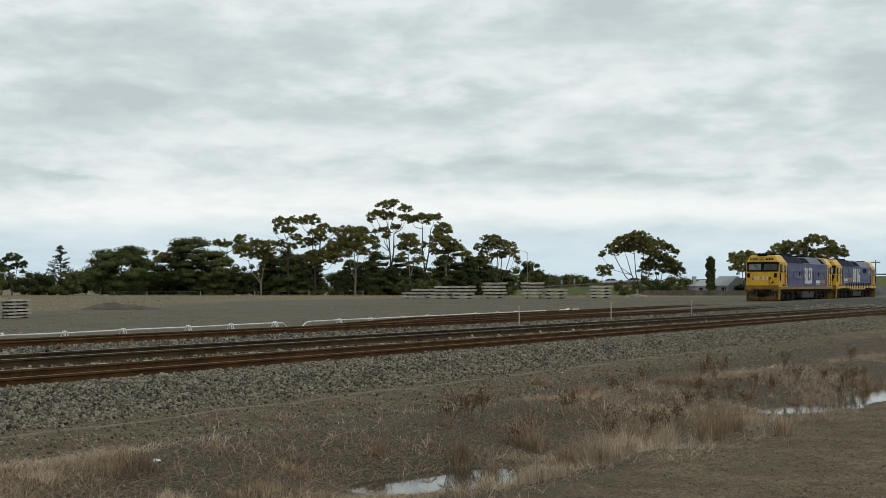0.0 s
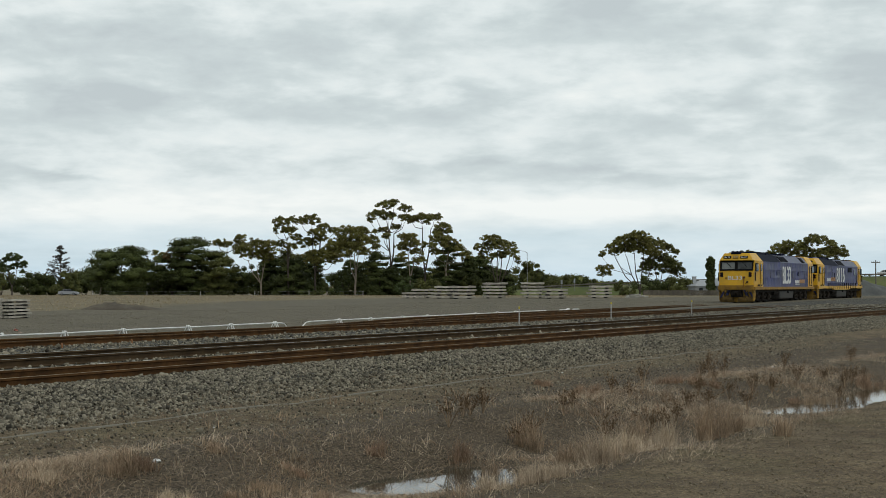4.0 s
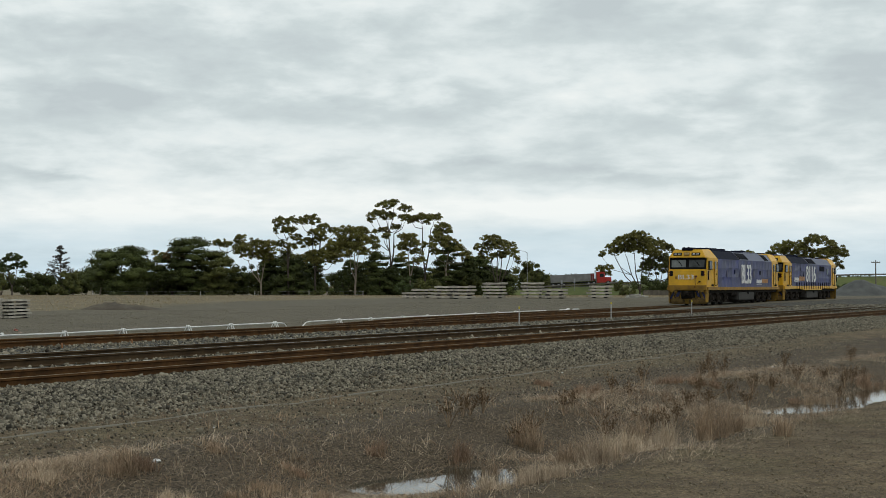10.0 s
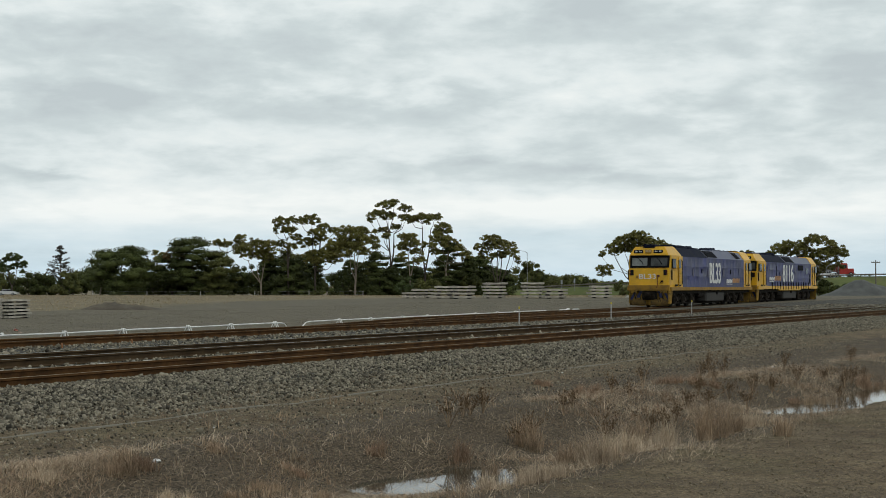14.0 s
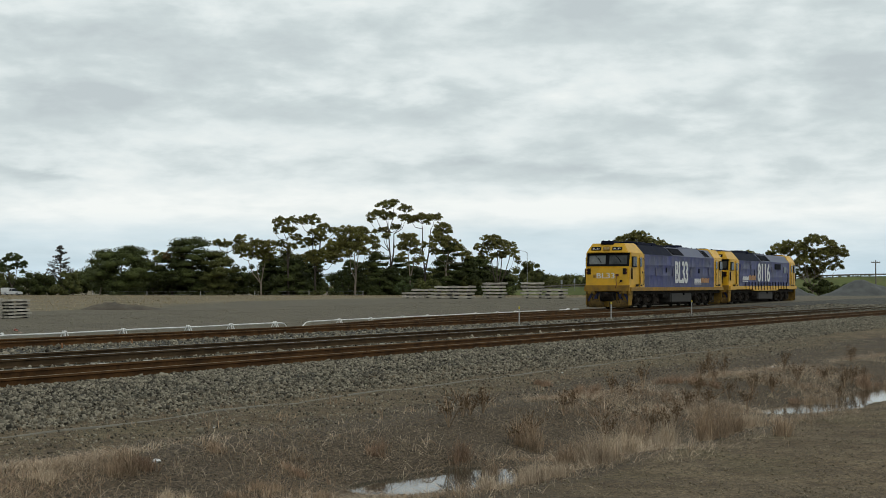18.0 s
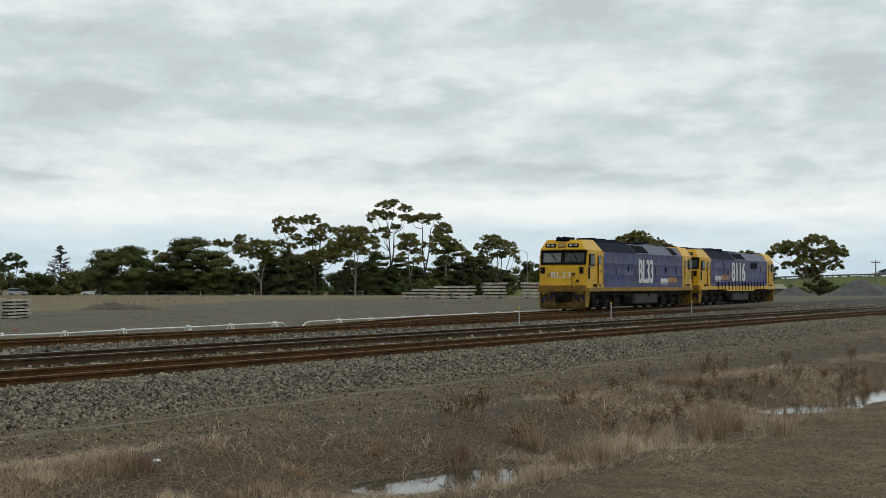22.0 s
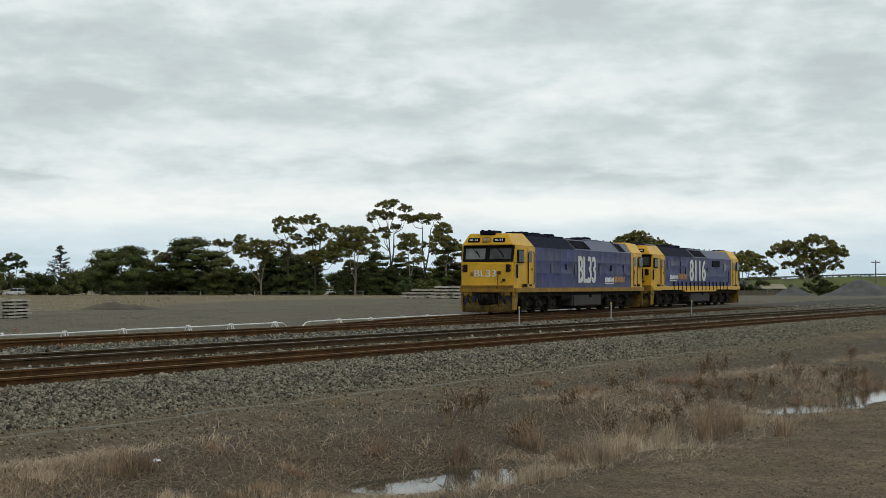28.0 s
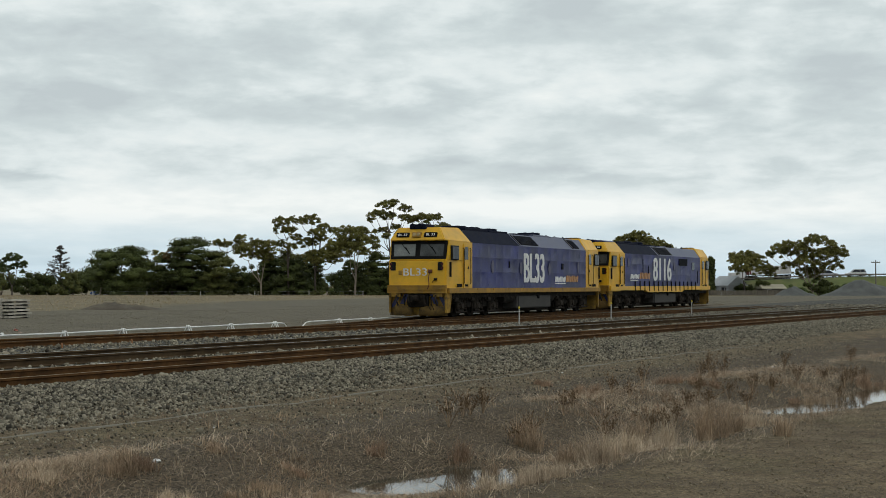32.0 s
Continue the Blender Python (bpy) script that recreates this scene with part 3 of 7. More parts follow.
SIDE = Matrix(((-1, 0, 0, 0), (0, 0, 1, 0), (0, 1, 0, 0), (0, 0, 0, 1)))
FACE = Matrix(((0, 0, 1, 0), (1, 0, 0, 0), (0, 1, 0, 0), (0, 0, 0, 1)))
HALF = 1.485


def lettering(name, text, width, height, material, parent, m, label="", bold=0.0, heavy=0.0):
    """Raised lettering, stretched to the given size, centred on the pose m."""
    cu = bpy.data.curves.new("lettering", "FONT")
    cu.body, cu.size, cu.extrude, cu.offset = text, 1.0, 0.004, bold
    ob = bpy.data.objects.new("lettering", cu)
    scene.collection.objects.link(ob)
    bpy.context.view_layer.update()
    me = bpy.data.meshes.new_from_object(ob)
    bpy.data.objects.remove(ob)
    me.name = name
    co = np.array([v.co[:] for v in me.vertices])
    lo, hi = co.min(0), co.max(0)
    for v in me.vertices:
        v.co.x = (v.co.x - (lo[0] + hi[0]) / 2) * width / (hi[0] - lo[0])
        v.co.y = (v.co.y - (lo[1] + hi[1]) / 2) * height / (hi[1] - lo[1])
    me.materials.clear()
    me.materials.append(material)
    if heavy:
        bm = bmesh.new()
        for k, dx in enumerate((-heavy, 0.0, heavy)):
            n0 = len(bm.verts)
            bm.from_mesh(me)
            bm.verts.ensure_lookup_table()
            for v in bm.verts[n0:]:
                v.co.x += dx
                v.co.z += 0.0012 * k
        bm.to_mesh(me)
        bm.free()
    out = new(name, me)
    out.parent = parent
    out.matrix_basis = m
    if label:
        out["label"] = label
    return out


def slab(bm, x0, x1, z0, z1, y, thick, bevel=0.0):
    """A plate lying on a body side at y, proud by thick."""
    s = 1 if y > 0 else -1
    a, b = sorted((y - s * 0.02, y + s * thick))
    box(bm, x0, x1, a, b, z0, z1, bevel)


def panels(parent, x0, x1, sill, top, cols, sides=(1, -1)):
    """Dented sheet-metal body panels in three rows."""
    rng = random.Random(int(x0 * 10 + 500))
    zs = [sill, sill + (top - sill) * 0.36, sill + (top - sill) * 0.68, top]
    w = (x1 - x0) / cols
    for s in sides:
        for r in range(3):
            for c in range(cols):
                bm = bmesh.new()
                a, b, lo, hi = x0 + c * w + 0.002, x0 + (c + 1) * w - 0.002, zs[r] + 0.002, zs[r + 1] - 0.002
                y = s * HALF
                n = 6
                d, k1, k2, ph = rng.uniform(0.004, 0.016), rng.uniform(-0.6, 0.6), rng.uniform(-0.6, 0.6), rng.uniform(0, 6)
                tu, tv = rng.uniform(0, 0.010), rng.uniform(0, 0.016)
                rows = []
                for q in range(n + 1):
                    row = []
                    for p in range(n + 1):
                        u, v = p / n, q / n
                        rim = (math.sin(math.pi * u) * math.sin(math.pi * v)) ** 0.7 if 0 < p < n and 0 < q < n else 0.0
                        deep = d * rim * (1 + k1 * (u - 0.5) * 2 + k2 * (v - 0.5) * 2 + 0.7 * math.sin(5 * u + 4 * v + ph)) + tu * u + tv * (1 - v)
                        row.append(bm.verts.new((a + (b - a) * u, y - s * deep, lo + (hi - lo) * v)))
                    rows.append(row)
                for q in range(n):
                    for p in range(n):
                        bm.faces.new((rows[q][p], rows[q][p + 1], rows[q + 1][p + 1], rows[q + 1][p])).smooth = True
                edge = [bm.verts.new(q.co) for q in (rows[0][0], rows[0][n], rows[n][n], rows[n][0])]
                back = [bm.verts.new((p.co.x, y - s * 0.06, p.co.z)) for p in edge]
                for i in range(4):
                    bm.faces.new((back[(i + 1) % 4], back[i], edge[i], edge[(i + 1) % 4]))
                part("side_panel", bm, BLUE, parent)


def bogie(parent, x, axles=1.85):
    bm = bmesh.new()
    for s in (1, -1):
        y0, y1 = sorted((s * 0.92, s * 1.10))
        prism(bm, [(-2.6, 0.62), (-2.45, 0.95), (-0.9, 0.86), (0.9, 0.86), (2.45, 0.95), (2.6, 0.62), (2.3, 0.52), (2.1, 0.30), (1.6, 0.30), (1.3, 0.46), (0.4, 0.46), (0.25, 0.30), (-0.25, 0.30), (-0.4, 0.46), (-1.3, 0.46), (-1.6, 0.30), (-2.1, 0.30), (-2.3, 0.52)], "y", y0, y1)
    box(bm, -0.25, 0.25, -0.92, 0.92, 0.5, 0.85)
    box(bm, -2.55, -2.40, -0.92, 0.92, 0.55, 0.80)
    box(bm, 2.40, 2.55, -0.92, 0.92, 0.55, 0.80)
    b = part("bogie", bm, GRIME, parent, "grimy black three-axle bogie")
    b.location.x = x
    for k in (-1, 0, 1):
        bm = bmesh.new()
        for s in (1, -1):
            disc(bm, (0, 0), 0.51, s * 0.68, s * 0.80, 28)
            disc(bm, (0, 0), 0.545, s * 0.66, s * 0.685, 28)
            disc(bm, (0, 0), 0.17, s * 0.80, s * 0.90, 14)
            for q in range(4):
                a = q * math.tau / 4 + 0.3
                disc(bm, (0.3 * math.cos(a), 0.3 * math.sin(a)), 0.07, s * 0.795, s * 0.815, 8)
        disc(bm, (0, 0), 0.09, -0.7, 0.7, 10)
        # block in the place of a motor, added to stop light between wheels
        mo = bmesh.new()
        box(mo, k * axles + 0.12, k * axles + 0.95, -0.6, 0.6, 0.22, 0.85, 0.06)
        part("traction_motor", mo, GRIME, b)
        w = part("wheelset", bm, GRIME, b, "dark steel wheels on an axle")
        w.location = (k * axles, 0, 0.51)
        WHEELS.append(w)
        for s in (1, -1):
            bm = bmesh.new()
            box(bm, k * axles - 0.17, k * axles + 0.17, *sorted((s * 1.08, s * 1.20)), 0.36, 0.68, 0.04)
            disc(bm, (k * axles, 0.51), 0.13, *sorted((s * 1.19, s * 1.25)), 14)
            box(bm, k * axles - 0.30, k * axles + 0.30, *sorted((s * 1.06, s * 1.16)), 0.27, 0.34, 0.02)
            part("axle_box", bm, DUSTY, b, "dusty axle box with round cover")
            for dx in (-0.37, 0.37):
                bm = bmesh.new()
                for j in range(5):
                    z = 0.40 + 0.075 * j
                    tube(bm, [(k * axles + dx, s * 1.13, z - 0.022), (k * axles + dx, s * 1.13, z + 0.022)], [0.10, 0.10], 10)
                tube(bm, [(k * axles + dx, s * 1.13, 0.36), (k * axles + dx, s * 1.13, 0.78)], 0.06, 8)
                part("coil_spring", bm, DUSTY, b)
            bm = bmesh.new()
            tube(bm, [(k * axles + 0.62, s * 1.20, 0.80), (k * axles + 0.98, s * 1.20, 0.84)], 0.115, 12)
            tube(bm, [(k * axles + 0.98, s * 1.20, 0.84), (k * axles + 1.12, s * 1.20, 0.85)], 0.05, 8)
            part("brake_cylinder", bm, DUSTY, b, "dusty brake cylinder")
            bm = bmesh.new()
            tube(bm, [(k * axles + 0.60, s * 1.14, 0.84), (k * axles + 0.58, s * 1.12, 0.24)], 0.04, 6)
            tube(bm, [(k * axles - 0.62, s * 1.14, 0.90), (k * axles - 0.60, s * 1.12, 0.30)], 0.04, 6)
            tube(bm, [(k * axles - 0.66, s * 1.16, 0.25), (k * axles + 0.66, s * 1.16, 0.21)], 0.035, 6)
            tube(bm, [(k * axles - 0.5, s * 1.24, 0.94), (k * axles + 0.2, s * 1.27, 0.90), (k * axles + 0.8, s * 1.24, 0.98)], 0.025, 5)
            box(bm, k * axles + 0.50, k * axles + 0.60, *sorted((s * 0.80, s * 0.98)), 0.28, 0.66, 0.02)
            part("brake_rigging", bm, GRIME, b)
    return b


def cab(parent, x, d, text, front):
    """A full-width driving cab whose face is at x; d is +1 when it looks forward."""
    X = lambda v: x + d * v
    before = set(parent.children)
    # lower nose and corner posts
    bm = bmesh.new()
    prism(bm, [(X(0), 1.10), (X(0), 2.58), (X(-0.05), 2.62), (X(-2.0), 2.62), (X(-2.0), 1.10)], "y", -HALF, HALF)
    bmesh.ops.bevel(bm, geom=list(bm.edges), offset=0.05, segments=2, affect="EDGES")
    nose = part("nose", bm, YELLOW, parent)
    bm = bmesh.new()
    prism(bm, [(X(-0.16), 2.6), (X(-0.30), 3.46), (X(-2.0), 3.46), (X(-2.0), 2.6)], "y", -HALF + 0.005, HALF - 0.005)
    part("cab_side", bm, YELLOW, parent)
    # window band
    bm = bmesh.new()
    prism(bm, [(X(-0.06), 2.63), (X(-0.20), 3.44), (X(-0.29), 3.44), (X(-0.15), 2.63)], "y", -1.40, 1.40)
    part("windscreen_surround", bm, RUBBER, parent)
    # one pane painted pale for reflected sky, the other darker
    for y0, y1, k in ((-1.24, -0.14, 0), (0.12, 1.30, 1)):
        bm = bmesh.new()
        prism(bm, [(X(-0.055), 2.76), (X(-0.15), 3.30), (X(-0.19), 3.30), (X(-0.09), 2.76)], "y", y0, y1)
        part("windscreen", bm, DIMPANE if k else PANE, parent, "windscreen pane with reflected sky put into its grey")
        bm = bmesh.new()
        tube(bm, [(X(-0.14), y0 + 0.35, 3.36), (X(-0.10), y0 + 0.68, 3.02)], 0.018, 5)
        tube(bm, [(X(-0.11), y0 + 0.60, 3.16), (X(-0.06), y0 + 0.82, 2.86)], 0.026, 5)
        part("wiper", bm, RUBBER, parent)
    # roof front with the number boards
    bm = bmesh.new()
    lo = [(X(0.02), y, 3.46) for y in (-1.45, 1.45)]
    hi = [(X(-0.20), y, 4.05) for y in (-1.05, 1.05)]
    lob = [(X(-2.55), y, 3.42) for y in (-1.47, 1.47)]
    hib = [(X(-2.25), y, 4.10) for y in (-0.98, 0.98)]
    v = [bm.verts.new(q) for q in lo + hi + lob + hib]
    for q in ((0, 1, 3, 2), (4, 6, 7, 5), (0, 2, 6, 4), (1, 5, 7, 3), (2, 3, 7, 6), (0, 4, 5, 1)):
        bm.faces.new([v[i] for i in q])
    bmesh.ops.recalc_face_normals(bm, faces=bm.faces)
    bmesh.ops.bevel(bm, geom=list(bm.edges), offset=0.035, segments=2, affect="EDGES")
    part("cab_roof", bm, YELLOW, parent)
    slope = math.degrees(math.atan2(0.22, 0.59))

    def on_face(y, z, out=0.02):
        base = Matrix.Translation((X(0.02 - 0.22 * (z - 3.46) / 0.59) + d * out, y, z))
        turn = Matrix.Rotation(0 if d > 0 else math.pi, 4, "Z")
        return base @ turn @ Matrix.Rotation(math.radians(-slope), 4, "Y")

    for y in (-0.70, 0.62):
        bm = bmesh.new()
        box(bm, -0.03, 0.02, -0.31, 0.31, -0.11, 0.11, 0.045)
        nb = part("number_board", bm, RUBBER, parent, "black number board")
        nb.matrix_basis = on_face(y, 3.72)
        if front:
            lettering("number", text[:2] + " " + text[2:], 0.42, 0.105, WHITE, nb, Matrix.Translation((0.024, 0, 0)) @ FACE, bold=0.01)
    bm = bmesh.new()
    box(bm, -0.02, 0.05, -0.22, 0.22, -0.13, 0.13, 0.05)
    hl = part("headlight", bm, DULLYELLOW, parent, "twin headlight housing")
    hl.matrix_basis = on_face(-0.04, 3.72)
    for y in (-0.095, 0.095):
        bm = bmesh.new()
        tube(bm, [(0.045, y, 0), (0.07, y, 0)], [0.088, 0.075], 14)
        part("lens", bm, HEADLENS, hl)
    # roof pod
    bm = bmesh.new()
    box(bm, min(X(-0.12), X(-0.95)), max(X(-0.12), X(-0.95)), -0.46, 0.40, 3.97, 4.20, 0.05)
    for y in (-0.25, 0.12):
        tube(bm, [(X(-0.02), y, 4.14), (X(-0.35), y, 4.16)], [0.10, 0.04], 9)
    part("roof_pod", bm, BLACK, parent, "black horn and ventilator pod")
    # face fittings
    for y in (-1.24, 1.20):
        bm = bmesh.new()
        x0, x1 = sorted((X(-0.02), X(0.035)))
        box(bm, x0, x1, y - 0.12, y + 0.12, 2.12, 2.50, 0.02)
        mk = part("marker_light", bm, RUBBER, parent)
        for z in (2.22, 2.40):
            bm = bmesh.new()
            tube(bm, [(X(0.03), y, z), (X(0.05), y, z)], 0.065, 10)
            part("lens", bm, REDLENS, mk)
    if front:
        lettering("number", text, 1.12, 0.33, WHITE, parent, Matrix.Translation((X(0.012), -0.09, 2.05)) @ FACE, "white fleet number", bold=0.0, heavy=0.004)
        bm = bmesh.new()
        x0, x1 = sorted((X(0), X(0.06)))
        box(bm, x0, x1, -0.95, -0.78, 1.93, 2.12, 0.02)
        part("socket", bm, DULLYELLOW, parent)
        bm = bmesh.new()
        box(bm, x0, X(0.10), 0.60, 0.80, 2.02, 2.16, 0.02)
        tube(bm, [(X(0.06), 0.68, 2.05), (X(0.14), 0.66, 1.8), (X(0.16), 0.70, 1.5), (X(0.12), 0.60, 1.28)], 0.022, 6)
        part("jumper_cable", bm, mat("red_brown_cable", (0.13, 0.035, 0.02), 0.6), parent, "red-brown jumper cable")
        bm = bmesh.new()
        box(bm, x0, X(0.09), 0.90, 1.05, 1.66, 1.78, 0.02)
        tube(bm, [(X(0.05), 0.92, 1.7), (X(0.12), 0.84, 1.58)], 0.02, 6)
        part("brake_tap", bm, GRIME, parent)
    # ribbed buffer beam
    bm = bmesh.new()
    x0, x1 = sorted((X(-0.05), X(0.05)))
    box(bm, x0, x1, -1.52, 1.52, 1.10, 1.46)
    beam = part("anti_climber", bm, DULLYELLOW, parent, "ribbed dull yellow anti-climber")
    for k in range(6):
        bm = bmesh.new()
        x0, x1 = sorted((X(0.03), X(0.10)))
        box(bm, x0, x1, -1.39, 1.39, 1.115 + k * 0.058, 1.150 + k * 0.058)
        part("rib", bm, DULLYELLOW, beam)
    # pilot
    bm = bmesh.new()
    prism(bm, [(-1.50, 1.10), (1.50, 1.10), (1.50, 0.75), (1.30, 0.10), (0.5, 0.07), (0.3, 0.10), (-0.3, 0.10), (-0.5, 0.07), (-1.30, 0.10), (-1.50, 0.75)], "x", *sorted((X(-0.32), X(-0.22))))
    pilot = part("pilot", bm, PILOTYELLOW, parent, "dirty yellow pilot with navy diagonal stripes")
    for y in (-1.2, -0.72, 0.72, 1.2):
        s = 1 if y > 0 else -1
        bm = bmesh.new()
        prism(bm, [(y, 1.05), (y - s * 0.22, 1.05), (y - s * 0.02, 0.62), (y + s * 0.20, 0.62)] if abs(y) < 1 else [(y - s * 0.1, 0.98), (y - s * 0.28, 0.98), (y + s * 0.02, 0.40), (y + s * 0.18, 0.44)], "x", *sorted((X(-0.225), X(-0.212))))
        part("stripe", bm, NAVY, pilot)
    for y in (-1.0, 1.0):
        bm = bmesh.new()
        box(bm, *sorted((X(-0.22), X(0.06))), y - 0.22, y + 0.22, 0.93, 1.11, 0.02)
        part("step", bm, PILOTYELLOW, pilot)
    for y in (-0.38, 0.36, 0.9, -0.95):
        bm = bmesh.new()
        tube(bm, [(X(-0.12), y, 1.02), (X(0.10), y, 0.98), (X(0.20), y + 0.05, 0.78), (X(0.16), y + 0.10, 0.60)], 0.032, 7)
        tube(bm, [(X(0.16), y + 0.10, 0.62), (X(0.15), y + 0.11, 0.54)], 0.05, 7)
        part("brake_hose", bm, GRIME, pilot)
    bm = bmesh.new()
    box(bm, *sorted((X(-0.5), X(0.20))), -0.13, 0.13, 0.74, 0.98, 0.04)
    box(bm, *sorted((X(0.15), X(0.42))), -0.20, 0.14, 0.70, 1.02, 0.06)
    tube(bm, [(X(0.38), 0.10, 0.86), (X(0.55), 0.02, 0.86)], [0.13, 0.10], 10)
    part("coupler", bm, GRIME, parent, "dark steel knuckle coupler")
    for y in (-0.62, -0.45, 0.42, 0.6, 0.78):
        bm = bmesh.new()
        tube(bm, [(X(-0.1), y, 1.0), (X(0.12), y, 0.92), (X(0.16), y + 0.04, 0.6), (X(0.02), y + 0.1, 0.38)], 0.028, 6)
        part("air_hose", bm, RUBBER, parent)
    for s in (1, -1):
        # corner plates, steps and cab side fittings
        bm = bmesh.new()
        prism(bm, [(X(-0.02), 1.12), (X(-0.45), 1.12), (X(-0.30), 0.22), (X(-0.06), 0.22)], "y", *sorted((s * 1.40, s * 1.49)))
        for z in (0.45, 0.75, 0.95):
            box(bm, *sorted((X(-0.32), X(-0.12))), *sorted((s * 1.48, s * 1.50)), z - 0.03, z + 0.03)
        part("corner_step", bm, PILOTYELLOW, parent)
        bm = bmesh.new()
        slab(bm, *sorted((X(-0.38), X(-1.10))), 2.58, 3.24, s * HALF, 0.02, 0.015)
        wf = part("cab_window", bm, RUBBER, parent, "cab side window in black frame")
        for a, b in ((-0.42, -0.72), (-0.76, -1.06)):
            bm = bmesh.new()
            slab(bm, *sorted((X(a), X(b))), 2.63, 3.19, s * (HALF + 0.012), 0.016)
            part("pane", bm, DARKPANE, wf)
        bm = bmesh.new()
        tube(bm, [(X(-0.26), s * 1.54, 1.82), (X(-0.26), s * 1.54, 2.50)], 0.05, 6)
        part("handrail", bm, RUBBER, parent)
        bm = bmesh.new()
        slab(bm, *sorted((X(-0.95), X(-1.45))), 1.38, 1.52, s * HALF, 0.02, 0.01)
        part("step_pocket", bm, RUBBER, parent)
        bm = bmesh.new()
        slab(bm, *sorted((X(-0.10), X(-0.42))), 1.16, 1.28, s * HALF, 0.02, 0.01)
        part("step_pocket", bm, RUBBER, parent)
        # door
        bm = bmesh.new()
        slab(bm, *sorted((X(-1.62), X(-2.22))), 1.34, 3.34, s * HALF, 0.018, 0.012)
        door = part("cab_door", bm, YELLOW, parent)
        bm = bmesh.new()
        slab(bm, *sorted((X(-1.72), X(-2.12))), 2.62, 3.20, s * (HALF + 0.012), 0.014, 0.01)
        part("pane", bm, DIMPANE, door)
        bm = bmesh.new()
        slab(bm, *sorted((X(-1.75), X(-2.10))), 1.40, 1.50, s * (HALF + 0.012), 0.014)
        part("kick_plate", bm, RUBBER, door)
        bm = bmesh.new()
        slab(bm, *sorted((X(-2.06), X(-2.14))), 2.2, 2.32, s * (HALF + 0.012), 0.03)
        part("latch", bm, RUBBER, door)
        for a in (-1.55, -2.30):
            bm = bmesh.new()
            tube(bm, [(X(a), s * 1.50, 1.5), (X(a), s * 1.55, 1.55), (X(a), s * 1.55, 3.1), (X(a), s * 1.50, 3.15)], 0.022, 6)
            part("handrail", bm, RUBBER, parent)
        bm = bmesh.new()
        box(bm, *sorted((X(-1.98), X(-2.62))), *sorted((s * (HALF - 0.02), s * (HALF - 0.006))), 1.30, 3.42)
        part("door_bay", bm, YELLOW, parent)
    # draw gear box and steps below the beam
    bm = bmesh.new()
    box(bm, *sorted((X(-0.3), X(-0.02))), -0.50, 0.50, 0.48, 1.06, 0.05)
    part("draw_gear", bm, GRIME, parent)
    for s in (1, -1):
        bm = bmesh.new()
        rings = []
        for i in range(9):
            u = i / 8
            y = s * (0.16 + 1.20 * u)
            fwd = 0.20 - 0.36 * u ** 1.6
            rings.append([bm.verts.new((X(fwd + o), y, z)) for o, z in ((-0.02, 0.56 - 0.16 * (2 * u - 1) ** 2), (-0.09, 0.34), (0.04, 0.12), (-0.02, 0.12), (-0.14, 0.34), (-0.08, 0.56 - 0.16 * (2 * u - 1) ** 2))])
        for r0, r1 in zip(rings, rings[1:]):
            for k in range(6):
                bm.faces.new((r0[k], r0[(k + 1) % 6], r1[(k + 1) % 6], r1[k]))
        bm.faces.new(rings[0])
        bm.faces.new(rings[-1][::-1])
        part("plough_blade", bm, PLOUGH, pilot, "curved dusty plough blade", True)
    # the cab narrows towards its face
    for ob in set(parent.children) - before:
        if ob.matrix_basis == Matrix.Identity(4):
            for v in ob.data.vertices:
                v.co.y *= 1 - 0.085 * min(1.0, max(0.0, ((v.co.x - x) * d + 0.6) / 0.6))


WHEELS = []


